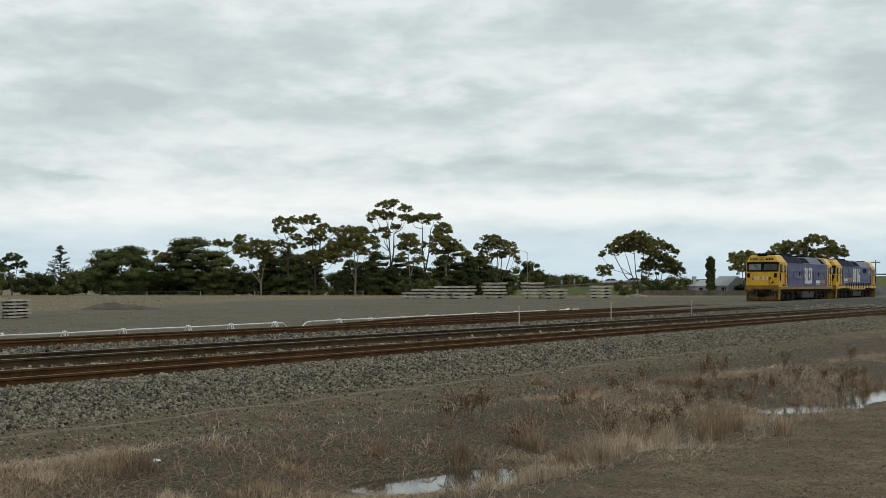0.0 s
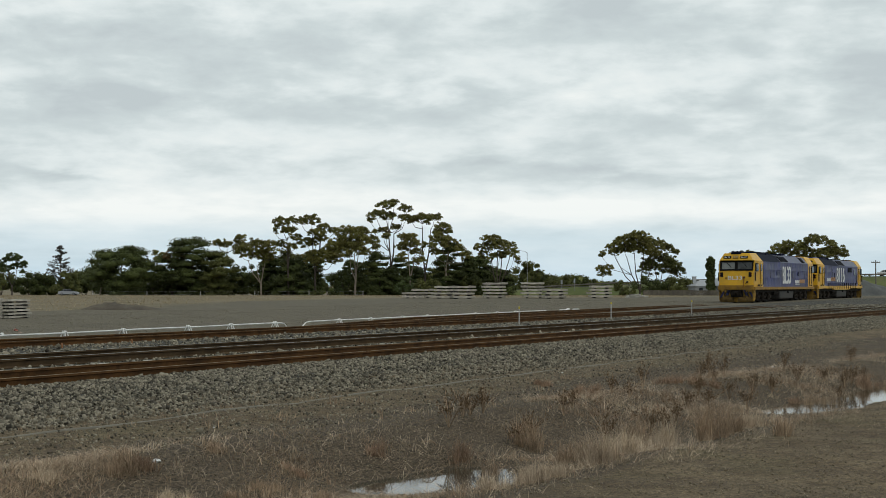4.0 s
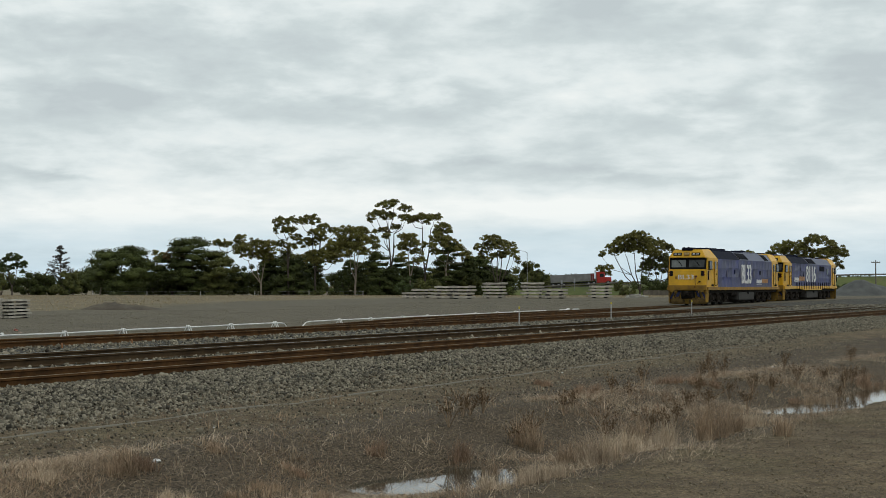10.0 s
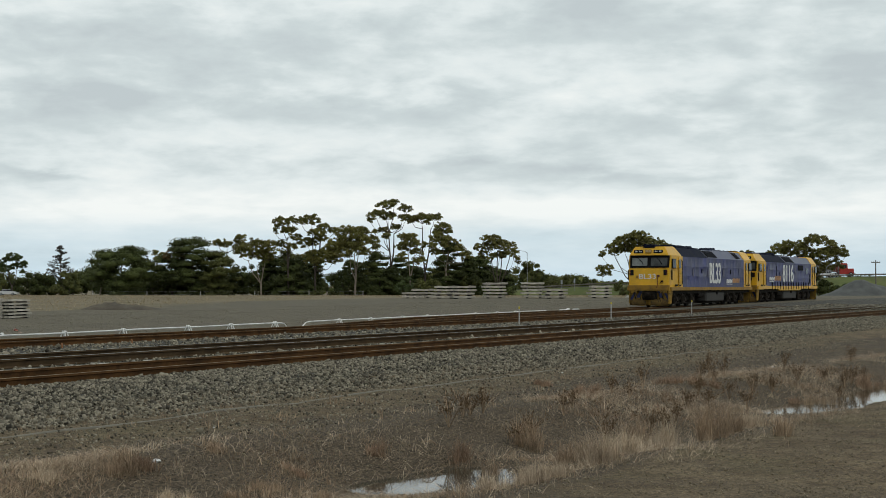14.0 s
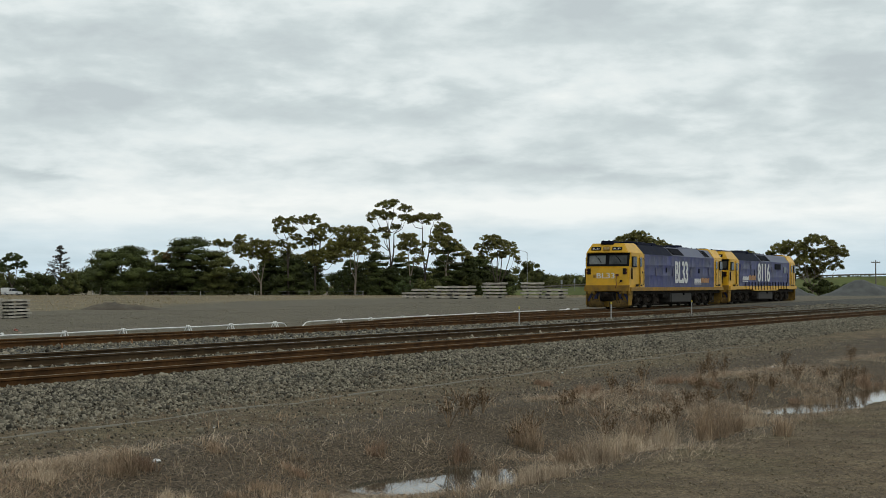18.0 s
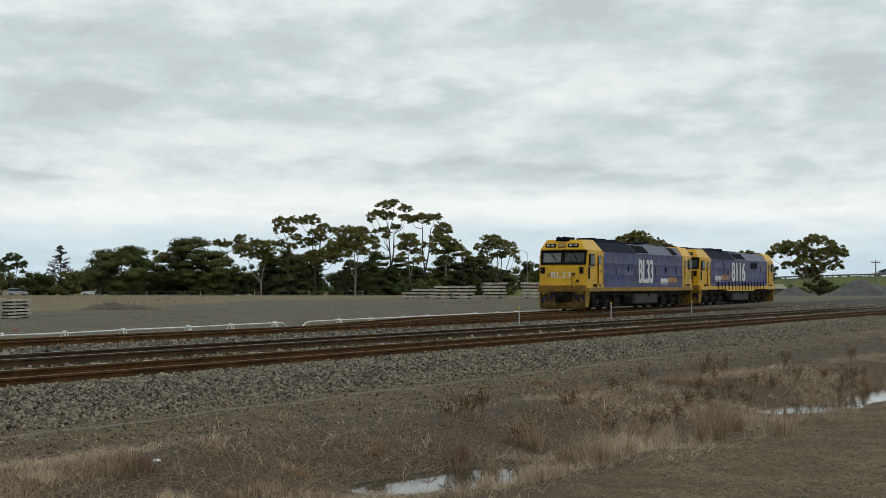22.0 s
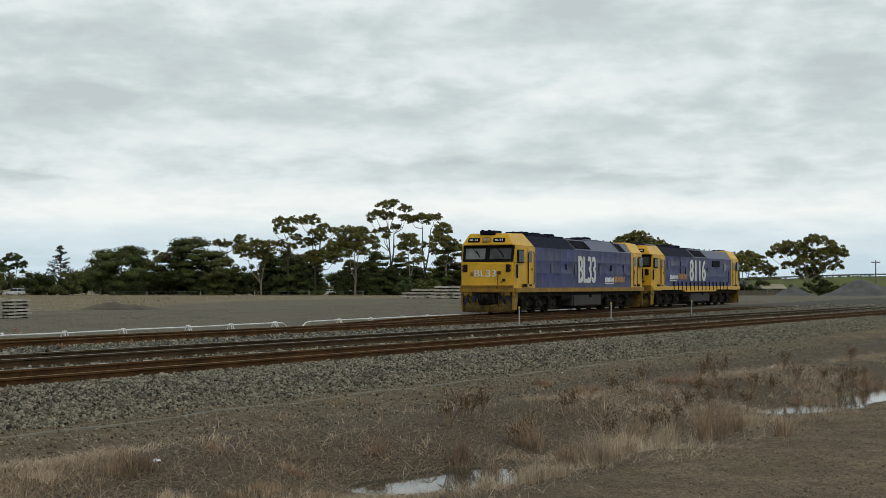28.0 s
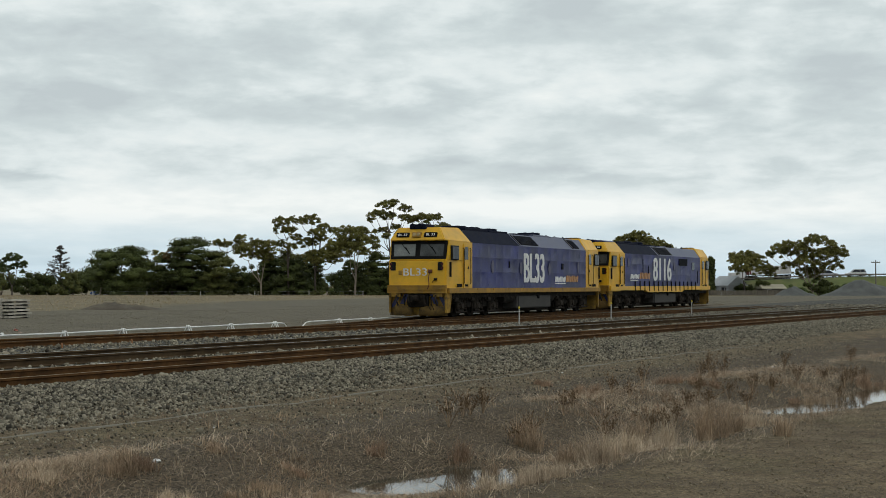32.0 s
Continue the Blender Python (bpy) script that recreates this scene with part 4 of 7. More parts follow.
def loco(L, text, label, style):
    t = group_of("locomotive", Matrix(), label, "locomotive", "two coupled locomotives")
    t.scale.z = 0.965 if style == "A" else 0.96
    h = L / 2
    inner = h - 2.62
    sill = 1.33 if style == "A" else 1.42
    # core of the body, behind the panels
    bm = bmesh.new()
    prism(bm, [(-HALF + 0.055, 1.2), (HALF - 0.055, 1.2), (HALF - 0.055, 3.40), (-HALF + 0.055, 3.40)], "x", -inner - 0.6, inner + 0.6)
    part("body_core", bm, BLUE, t)
    panels(t, -inner, inner, sill, 3.41, 17 if style == "A" else 14)
    # roof in bays
    e0, e1 = (2.0, -1.1) if style == "A" else (1.5, -1.5)
    bays = ((inner, e0, BLACK), (e0, e1, ROOFGREY), (e1, -6.0, ROOFGREY), (-6.0, -inner, ROOFGREY))
    for i, (a, b, m) in enumerate(bays):
        bm = bmesh.new()
        lean = 0.28
        pts = []
        for x, k in ((a, 0), (b, 1)):
            top = x + (lean if 0 < i + k < 4 else 0.3 if k == 0 else -0.3)
            pts.append([(x, -1.46, 3.41), (x, 1.46, 3.41), (top, 0.97, 4.0), (top, 0.45, 4.06), (top, -0.45, 4.06), (top, -0.97, 4.0)])
        va = [bm.verts.new(p) for p in pts[0]]
        vb = [bm.verts.new(p) for p in pts[1]]
        bm.faces.new(va)
        bm.faces.new(vb[::-1])
        for k in range(6):
            bm.faces.new((va[k], vb[k], vb[(k + 1) % 6], va[(k + 1) % 6]))
        part("roof_bay", bm, m, t, "black roof bay" if m is BLACK else "grey roof bay")
    # grilles set into the roof slopes
    grilles = ((1.6, -0.75), (-6.15, -7.0)) if style == "A" else ((1.0, -1.4),)
    for a, b in grilles:
        for s in (1, -1):
            bm = bmesh.new()

            def slope(x, f, out):
                y = 1.46 - 0.49 * f + out * 0.77
                return (x + 0.28 * f, s * y, 3.41 + 0.59 * f + out * 0.64)
            q = [slope(a, 0.12, 0.006), slope(b, 0.12, 0.006), slope(b, 0.88, 0.006), slope(a, 0.88, 0.006)]
            bm.faces.new([bm.verts.new(p) for p in q])
            r = bmesh.ops.extrude_face_region(bm, geom=bm.faces[:])
            bmesh.ops.translate(bm, verts=[e for e in r["geom"] if isinstance(e, bmesh.types.BMVert)], vec=(0, s * 0.02, 0.016))
            gr = part("roof_grille", bm, RUBBER, t)
            for k in range(7):
                f = 0.18 + 0.1 * k
                bm = bmesh.new()
                tube(bm, [slope(a - 0.05, f, 0.035), slope(b + 0.05, f, 0.035)], 0.018, 5)
                part("slat", bm, BLACK, gr)
            for x in (a + 0.22, b - 0.18) if style == "B" else (a + 0.25,):
                bm = bmesh.new()
                q = [slope(x - 0.06, 0.06, 0.01), slope(x + 0.06, 0.06, 0.01), slope(x + 0.06, 0.95, 0.01), slope(x - 0.06, 0.95, 0.01)]
                bm.faces.new([bm.verts.new(p) for p in q])
                r = bmesh.ops.extrude_face_region(bm, geom=bm.faces[:])
                bmesh.ops.translate(bm, verts=[e for e in r["geom"] if isinstance(e, bmesh.types.BMVert)], vec=(0, s * 0.02, 0.016))
                part("roof_rib", bm, TANK, t, "light grey roof rib")
    # roof top hatches and fans
    tops = ((6.9, 4.2, 4.16), (4.0, 1.7, 4.13), (0.8, -1.0, 4.10), (-1.8, -4.2, 4.12), (-4.4, -6.2, 4.09)) if style == "A" else ((7.2, 3.2, 4.14), (2.4, -0.6, 4.11), (-1.2, -2.6, 4.1))
    for a, b, z in tops:
        bm = bmesh.new()
        box(bm, b, a, -0.72, 0.72, 4.0, z, 0.03)
        part("roof_hatch", bm, BLACK if a > 0 else ROOFGREY, t)
    for x in ((6.6, 5.0, 2.9, -3.0) if style == "A" else (4.2, 2.0)):
        bm = bmesh.new()
        tube(bm, [(x, 0, 4.08), (x, 0, 4.22), (x, 0, 4.25)], [0.60, 0.60, 0.54], 22)
        for k in range(6):
            tube(bm, [(x + 0.5 * math.cos(k), 0.5 * math.sin(k), 4.255), (x - 0.5 * math.cos(k), -0.5 * math.sin(k), 4.255)], 0.012, 4)
        part("cooling_fan", bm, BLACK, t)
    for k in range(5):
        bm = bmesh.new()
        x = -1.5 - 1.3 * k
        tube(bm, [(x, 0.6, 4.02), (x, 0.6, 4.14), (x + 0.14, 0.6, 4.14), (x + 0.14, 0.6, 4.02)], 0.02, 5)
        part("lifting_lug", bm, BLACK, t)
    # sill
    bm = bmesh.new()
    if style == "A":
        box(bm, -h + 0.1, h - 0.1, -HALF - 0.01, HALF + 0.01, 1.10, 1.325, 0.01)
        part("sill", bm, DULLYELLOW, t, "grimy yellow sill stripe")
        for k in range(9):
            for s in (1, -1):
                bm = bmesh.new()
                slab(bm, -8 + 1.9 * k - 0.12, -8 + 1.9 * k + 0.12, 1.235, 1.33, s * (HALF + 0.01), 0.012, 0.004)
                part("jacking_pad", bm, DULLYELLOW, t)
    else:
        for s in (1, -1):
            prism(bm, [(-h + 0.1, 1.41), (h - 0.1, 1.41), (h - 0.1, 1.15), (4.2, 1.15), (3.6, 1.02), (-3.6, 1.02), (-4.2, 1.15), (-h + 0.1, 1.15)], "y", *sorted((s * 1.3, s * (HALF + 0.015))))
        part("sill", bm, YELLOW, t, "yellow deep side sill")
        for k in range(15):
            x = 6.2 - 0.93 * k
            for s in (1, -1):
                bm = bmesh.new()
                slab(bm, x - 0.05, x + 0.05, 1.10, 1.72, s * (HALF + 0.016), 0.03, 0.01)
                part("stanchion", bm, RUBBER, t)
    bm = bmesh.new()
    box(bm, -h + 0.4, h - 0.4, -1.28, 1.28, 0.88, 1.15)
    # low central box added to block light under the body
    box(bm, -h + 1.2, h - 1.2, -0.62, 0.62, 0.14, 0.95)
    part("underframe", bm, GRIME, t)
    bm = bmesh.new()
    box(bm, -2.75, 2.05, -1.36, 1.36, 0.30, 0.93, 0.07)
    tank = part("fuel_tank", bm, TANK, t, "grey steel fuel tank")
    for s in (1, -1):
        bm = bmesh.new()
        tube(bm, [(-0.75, s * 1.30, 0.86), (-0.75, s * 1.44, 0.86)], 0.09, 10)
        part("filler_cap", bm, RUBBER, tank)
        for x in (-2.64, 1.94):
            bm = bmesh.new()
            slab(bm, x - 0.04, x + 0.04, 0.32, 0.9, s * 1.36, 0.012)
            part("tank_band", bm, RUBBER, tank)
    for s in (1, -1):
        for x0, x1, z, r in ((2.25, 3.6, 0.80, 0.20), (-3.4, -2.9, 0.8, 0.18)):
            bm = bmesh.new()
            tube(bm, [(x0, s * 1.12, z), (x1, s * 1.12, z)], r, 12)
            part("air_reservoir", bm, GRIME, t)
    bogie(t, 6.5)
    bogie(t, -6.5)
    cab(t, h, 1, text, True)
    cab(t, -h, -1, text, False)
    if style == "B":
        bm = bmesh.new()
        prism(bm, [(-1.0, 4.08), (1.0, 4.08), (0.8, 4.16), (-0.8, 4.16)], "x", h - 2.3, h - 0.25)
        part("roof_cap", bm, NAVY, t, "navy blue cab roof cap")
    # side lettering, marks, doors and vents
    for s in (1, -1):
        turn = Matrix.Identity(4) if s > 0 else Matrix.Rotation(math.pi, 4, "Z")
        y = s * (HALF + 0.008)
        if style == "A":
            cx, zc, w, hh = 0.08, 2.33, 2.80, 1.50
            marks = (((5.5, 2.34), (1.9, 2.3), (-2.1, 2.3), (-6.6, 2.45)), 0.13, 0.32)
            bars = (((-2.95, -4.55, 1.62, 1.92, WHITE), (-4.65, -6.6, 1.62, 1.98, ORANGE), (-2.95, -4.55, 1.52, 1.57, WHITE)))
        else:
            cx, zc, w, hh = 0.70, 2.50, 3.8, 1.48
            marks = (((7.4, 2.85), (2.6, 2.75), (-1.9, 2.75)), 0.13, 0.28)
            bars = (((7.05, 5.35, 1.86, 2.16, WHITE), (5.25, 3.2, 1.86, 2.26, ORANGE), (7.05, 5.6, 1.75, 1.80, WHITE)))
        lettering("number", text, w, hh, WHITE, t, Matrix.Translation((cx * s, y, zc)) @ turn @ SIDE, "large white fleet number", bold=0.01, heavy=0.045)
        for x, z in marks[0]:
            bm = bmesh.new()
            n = 18
            ring = [bm.verts.new((x + marks[1] * 1.35 * math.cos(k * math.tau / n), y, z + marks[2] * math.sin(k * math.tau / n))) for k in range(n)]
            bm.faces.new(ring)
            r = bmesh.ops.extrude_face_region(bm, geom=bm.faces[:])
            bmesh.ops.translate(bm, verts=[e for e in r["geom"] if isinstance(e, bmesh.types.BMVert)], vec=(0, s * 0.006, 0))
            part("side_patch", bm, mat("patch_blue", (0.095, 0.092, 0.15), 0.5, 0, 0.2), t)
        for a, b, z0, z1, m in bars:
            n = 7 if z1 - z0 > 0.1 else 1
            wid = (a - b) / n
            for k in range(n):
                bm = bmesh.new()
                x1 = a - k * wid
                if n == 1:
                    slab(bm, x1 - wid, x1, z0, z1, y, 0.006)
                else:
                    # slanted strokes with a gap between them
                    low, high = z0 + 0.03 * (k % 2), z1 - 0.05 * ((k + 1) % 3 == 0)
                    prism(bm, [(x1, low), (x1 - wid * 0.70, low), (x1 - wid * 0.70 - 0.07, high), (x1 - 0.07, high)], "y", *sorted((y - s * 0.02, y + s * 0.006)))
                part("mark", bm, m, t)
        bm = bmesh.new()
        if style == "A":
            slab(bm, 3.35, 3.45, 2.3, 2.62, s * HALF, 0.02)
            part("vent", bm, RUBBER, t)
            bm = bmesh.new()
            slab(bm, -4.2, -3.95, 2.3, 2.62, s * HALF, 0.02)
            part("vent", bm, RUBBER, t)
        else:
            slab(bm, -4.9, -2.95, 2.80, 3.26, s * HALF, 0.015, 0.01)
            gr = part("side_grille", bm, RUBBER, t)
            for k in range(6):
                bm = bmesh.new()
                slab(bm, -4.85, -3.0, 2.84 + 0.07 * k, 2.87 + 0.07 * k, s * (HALF + 0.015), 0.012)
                part("slat", bm, BLACK, gr)
            bm = bmesh.new()
            slab(bm, -6.6, -5.98, 2.5, 3.05, s * HALF, 0.018, 0.01)
            part("side_window", bm, DARKPANE, t)
            for x, z0, z1 in ((4.62, 1.9, 3.1), (3.55, 2.2, 2.7), (-7.4, 1.6, 2.5)):
                bm = bmesh.new()
                slab(bm, x - 0.025, x + 0.025, z0, z1, s * HALF, 0.014)
                part("door_seam", bm, RUBBER, t)
    return t


L1, L2, GAP = 20.97, 21.25, 1.60
lead = loco(L1, "BL33", "yellow and faded blue diesel locomotive with white numbers", "A")
rear = loco(L2, "8116", "blue diesel locomotive with yellow ends and striped sill", "B")
# ---- trees ----
BARK = mat("pale_bark", (0.27, 0.22, 0.165), 0.85, 0, 0.35, 1.0, 12, 0.3)
DARKBARK = mat("dark_bark", (0.07, 0.055, 0.042), 0.9, 0, 0.3, 1.0, 12, 0.3)
GREYBARK = mat("grey_bark", (0.10, 0.078, 0.062), 0.9, 0, 0.35, 1.0, 12, 0.3)
LEAF_EUC = mat("eucalypt_leaf", (0.222, 0.212, 0.056), 0.65, 0, 0.35, 0.25, 3, 0, spread=0.35, tint=(0.24, 0.175, 0.06), amount=0.4, spec=0.25)
LEAF_BROWN = mat("brown_leaf", (0.20, 0.13, 0.055), 0.7, 0, 0.35, 0.25, 3, 0, spread=0.35, spec=0.2)
LEAF_DARK = mat("cypress_leaf", (0.098, 0.120, 0.034), 0.7, 0, 0.40, 0.25, 3, 0, spread=0.4, spec=0.2)
LEAF_BUSH = mat("shrub_leaf", (0.155, 0.165, 0.048), 0.7, 0, 0.45, 0.3, 3, 0, spread=0.4, spec=0.2)
LEAF_GREY = mat("grey_needle", (0.085, 0.078, 0.062), 0.8, 0, 0.35, 0.3, 3, 0, spread=0.4)
LEAF_GREEN = mat("bright_shrub_leaf", (0.095, 0.135, 0.03), 0.7, 0, 0.4, 0.3, 3, 0, spread=0.4)


def leaves(rng, clumps, size, heart=0.0, dome=False):
    """Leaf blades scattered in clumps. clumps: centre, radii, count."""
    vs, fs = [], []
    for c, r, n in clumps:
        d = rng.normal(size=(n, 3))
        d /= np.linalg.norm(d, axis=1)[:, None]
        if dome:
            d[:, 2] = np.where(d[:, 2] < -0.3, -d[:, 2], d[:, 2])
        out = d + 0.55 * rng.normal(size=(n, 3)) + np.array((0, 0, 0.25))
        d *= (rng.uniform(0.25, 1.0, size=(n, 1)) ** 0.45)
        p = np.array(c) + d * np.array(r)
        a = np.cross(out, rng.normal(size=(n, 3)))
        a /= np.linalg.norm(a, axis=1)[:, None] + 1e-6
        b = np.cross(a, out)
        b /= np.linalg.norm(b, axis=1)[:, None] + 1e-6
        s = size * rng.uniform(0.55, 1.35, size=(n, 1))
        quad = np.stack([p - a * s, p + b * s * 0.5, p + a * s, p - b * s * 0.5], 1).reshape(-1, 3)
        base = sum(len(q) for q in vs)
        vs.append(quad)
        i = np.arange(n)[:, None] * 4 + base
        fs.append(np.concatenate([i, i + 1, i + 2, i + 3], 1))
    # solid boxes added inside the clumps to block light through the leaves
    if heart:
        box8 = np.array([(x, y, z) for x in (-0.7, 0.7) for y in (-0.7, 0.7) for z in (-0.7, 0.7)])
        six = np.array([(0, 1, 3, 2), (4, 6, 7, 5), (0, 4, 5, 1), (2, 3, 7, 6), (0, 2, 6, 4), (1, 5, 7, 3)])
        for c, r, n in clumps:
            base = sum(len(q) for q in vs)
            vs.append(np.array(c) + box8 * rng.uniform(0.7, 1.2, (8, 3)) * np.array(r) * heart)
            fs.append(six + base)
    return np.concatenate(vs), np.concatenate(fs)


def quads(name, v, f, material):
    """A mesh of many loose quads, straight from arrays."""
    me = bpy.data.meshes.new(name)
    me.vertices.add(len(v))
    me.vertices.foreach_set("co", np.asarray(v, np.float32).ravel())
    me.loops.add(f.size)
    me.loops.foreach_set("vertex_index", f.astype(np.int32).ravel())
    me.polygons.add(len(f))
    me.polygons.foreach_set("loop_start", (np.arange(len(f)) * 4).astype(np.int32))
    me.materials.append(material)
    me.update(calc_edges=True)
    return me


def crown(parent, rng, clumps, size, material, label="", heart=0.0, dome=False):
    v, f = leaves(rng, clumps, size, heart, dome)
    ob = new("crown", quads("crown", v, f, material))
    ob.parent = parent
    if label:
        ob["label"] = label


def eucalypt(across, away, stems, lobes, seed, label="tall eucalypt with an open umbrella crown", bark=None, leaf=None, fill=1.0, group="eucalypts"):
    """stems: tips of the main stems, lobes: foliage domes (both as metres across and height; domes with half width and half height)."""
    rng = np.random.RandomState(seed)
    bark, leaf = bark or GREYBARK, leaf or LEAF_EUC
    p = g(across, away)
    p.z = float(ground_z(p.x, p.y)) - 0.15
    t = group_of("eucalypt_tree", Matrix.Translation(p) @ Matrix.Rotation(TURN - math.pi / 2, 4, "Z"), label, "tree", group)
    top = max(q[1] + q[3] for q in lobes) - p.z
    r0 = 0.009 * top + 0.07
    wide = max(q[0] for q in lobes) - min(q[0] for q in lobes)
    fork = Vector((rng.uniform(-0.2, 0.2), 0, min(q[1] for q in stems) - p.z))
    fork.z *= rng.uniform(0.32, 0.5) if len(stems) < 4 else 0.2
    bm = bmesh.new()
    tube(bm, [(0, 0, -0.3), (fork.x * 0.4, 0, fork.z * 0.5), fork], [r0 * 1.35, r0 * 1.05, r0 * 0.9], 8)
    part("trunk", bm, bark, t, "pale bark" if bark is BARK else "grey-brown bark")
    tips = []
    for a, z in stems:
        end = Vector((a - across, rng.uniform(-0.12, 0.12) * wide, z - p.z))
        mid = fork.lerp(end, 0.45) + Vector(((end.x - fork.x) * 0.18 + rng.uniform(-0.2, 0.2), 0, 0))
        bm = bmesh.new()
        tube(bm, [fork - Vector((0, 0, 0.2)), mid, end], [r0 * 0.75, r0 * 0.55, r0 * 0.36], 7)
        part("stem", bm, bark, t)
        tips.append((mid, end))
    clumps = []
    for a, z, rx, rz in lobes:
        z, rx, rz = z + rz * (1 - fill), rx * fill, rz * fill
        peak, rz = z + rz - p.z, max(rz * 1.1, 0.5 * rx)
        c = Vector((a - across, rng.uniform(-0.26, 0.26) * wide, peak - rz))
        under = c - Vector((0, 0, rz * 0.6))
        mid, end = min(tips, key=lambda q: (q[1] - under).length)
        st = end if end.z < under.z - 0.4 else mid
        if st.z > under.z:
            st = Vector((fork.x, 0, fork.z))
        bm = bmesh.new()
        out = st.lerp(under, 0.5) + Vector(((under.x - st.x) * 0.2, 0, -0.12 * abs(under.x - st.x)))
        tube(bm, [st, out, under], [r0 * 0.36, r0 * 0.24, r0 * 0.13], 5, False)
        n = int(9 + 11.0 * rx ** 1.6)
        for k in range(n):
            ang = k * 2.39996 + rng.uniform(-0.4, 0.4)
            f = math.sqrt((k + 0.5) / n)
            w = rng.uniform(0.24, 0.54) * min(1.25, 0.70 + 0.2 * rx)
            rise = math.sqrt(max(0.0, 1 - f * f))
            lift = rise if k % 3 else rng.uniform(-0.5, 0.6) * max(0.5, rise)
            q = c + Vector((math.cos(ang) * f * (rx - 0.3 * w), math.sin(ang) * f * rx, lift * rz * 0.9 - 0.35 * w)) + Vector(rng.normal(0, 1, 3)) * Vector((0.14 * rx, 0.14 * rx, 0.0)).length * 0.6
            if k % 7 == 0:
                tube(bm, [under, under.lerp(q, 0.6) + Vector((0, 0, -0.1)), q], [r0 * 0.12, 0.035, 0.02], 4, False)
            clumps.append(((q.x, q.y, q.z), (w, w, w * 0.95), int(270 * w * w) + 16))
        part("limb", bm, bark, t)
    crown(t, rng, clumps, 0.14, leaf, heart=0.34, dome=True)
    return t


def conifer(across, away, height, width, seed, label):
    """A sparse conifer with whorls of thin upswept branches."""
    rng = np.random.RandomState(seed)
    p = g(across, away)
    p.z = float(ground_z(p.x, p.y)) - 0.15
    t = group_of("conifer_tree", Matrix.Translation(p), label, "tree")
    bm = bmesh.new()
    tube(bm, [(0, 0, 0), (0.05, 0, height * 0.6), (0, 0, height)], [0.2, 0.12, 0.03], 6)
    part("trunk", bm, DARKBARK, t)
    clumps = []
    for k in range(17):
        f = (k + 0.5) / 17
        z = height * (0.2 + 0.78 * f)
        bm = bmesh.new()
        for i in range(6):
            a = rng.uniform(0, math.tau)
            r = width / 2 * (1 - f) ** 0.75 * rng.uniform(0.55, 1.1) + 0.25
            tip = Vector((math.cos(a) * r, math.sin(a) * r, z + r * rng.uniform(0.05, 0.45)))
            tube(bm, [(0, 0, z), Vector((0, 0, z)).lerp(tip, 0.5) + Vector((0, 0, -0.08 * r)), tip], [0.055, 0.04, 0.02], 4, False)
            for j in range(3):
                q = Vector((0, 0, z)).lerp(tip, rng.uniform(0.45, 1.0))
                clumps.append(((q.x, q.y, q.z), (0.36, 0.36, 0.24), 20))
        part("whorl", bm, DARKBARK, t)
    crown(t, rng, clumps, 0.13, LEAF_GREY)
    return t


def cypress(across, away, height, width, seed, label="broad dark cypress with layered branches", tiers=7, cone=0.35, material=None, n=130, category="tree", base=None, pale_stem=False):
    rng = np.random.RandomState(seed)
    p = g(across, away)
    p.z = float(ground_z(p.x, p.y)) - 0.15 if base is None else base
    t = group_of("cypress_tree", Matrix.Translation(p), label, category)
    bm = bmesh.new()
    tube(bm, [(0, 0, 0), (0, 0, height * 0.55), (0.2, 0, height * 0.95)], [0.02 * height + 0.1, 0.015 * height, 0.04], 6)
    part("trunk", bm, DARKBARK, t)
    clumps = []
    for k in range(tiers):
        f = k / max(1, tiers - 1)
        z = height * (0.1 + 0.86 * f)
        rad = width / 2 * (1 - (1 - cone) * f ** 1.6) if cone < 1 else width / 2 * math.sin(math.pi * (0.25 + 0.56 * f))
        m = max(5, int(13 * rad / (width / 2)))
        for i in range(m):
            a = rng.uniform(0, math.tau)
            q = rad * rng.uniform(0.35, 0.95)
            rr = width * rng.uniform(0.12, 0.2)
            clumps.append(((math.cos(a) * q, math.sin(a) * q, z + rng.normal() * height * 0.05), (rr * 1.3, rr * 1.25, max(0.3, rr * 0.52)), int(n * 0.85)))
    if pale_stem:
        bm = bmesh.new()
        tube(bm, [(-3.6, 2.6, 0), (-3.9, 1.6, 2.6), (-4.2, 0.2, 5.6)], [0.2, 0.15, 0.1], 7)
        part("stem", bm, BARK, t, "pale leaning stem")
    crown(t, rng, clumps, 0.21, material or LEAF_DARK, heart=0.56 if n > 100 else 0.0, dome=n > 100)
    return t


def shrub(across, away, height, width, seed, material, label="dense dark green shrub", n=160, base=None):
    rng = np.random.RandomState(seed)
    p = g(across, away)
    p.z = float(ground_z(p.x, p.y)) - 0.1 if base is None else base
    t = group_of("shrub", Matrix.Translation(p), label, "shrub", "shrubs below the trees")
    bm = bmesh.new()
    for k in range(4):
        a = rng.uniform(0, math.tau)
        tube(bm, [(0, 0, 0), (math.cos(a) * width * 0.2, math.sin(a) * width * 0.2, height * 0.6)], [0.07, 0.03], 5)
    part("stem", bm, DARKBARK, t)
    clumps = []
    for k in range(12 + int(width)):
        a, q = rng.uniform(0, math.tau), math.sqrt(rng.uniform(0, 1)) * width * 0.42
        h = height * (1 - (q / (width * 0.5)) ** 2 * 0.5)
        z = rng.uniform(0.12, 0.85) * h
        rr = width * rng.uniform(0.08, 0.15)
        clumps.append(((math.cos(a) * q, math.sin(a) * q, z), (rr, rr, min(rr, height * 0.22)), int(n * 0.65)))
    crown(t, rng, clumps, 0.2, material, heart=0.6, dome=True)
    return t


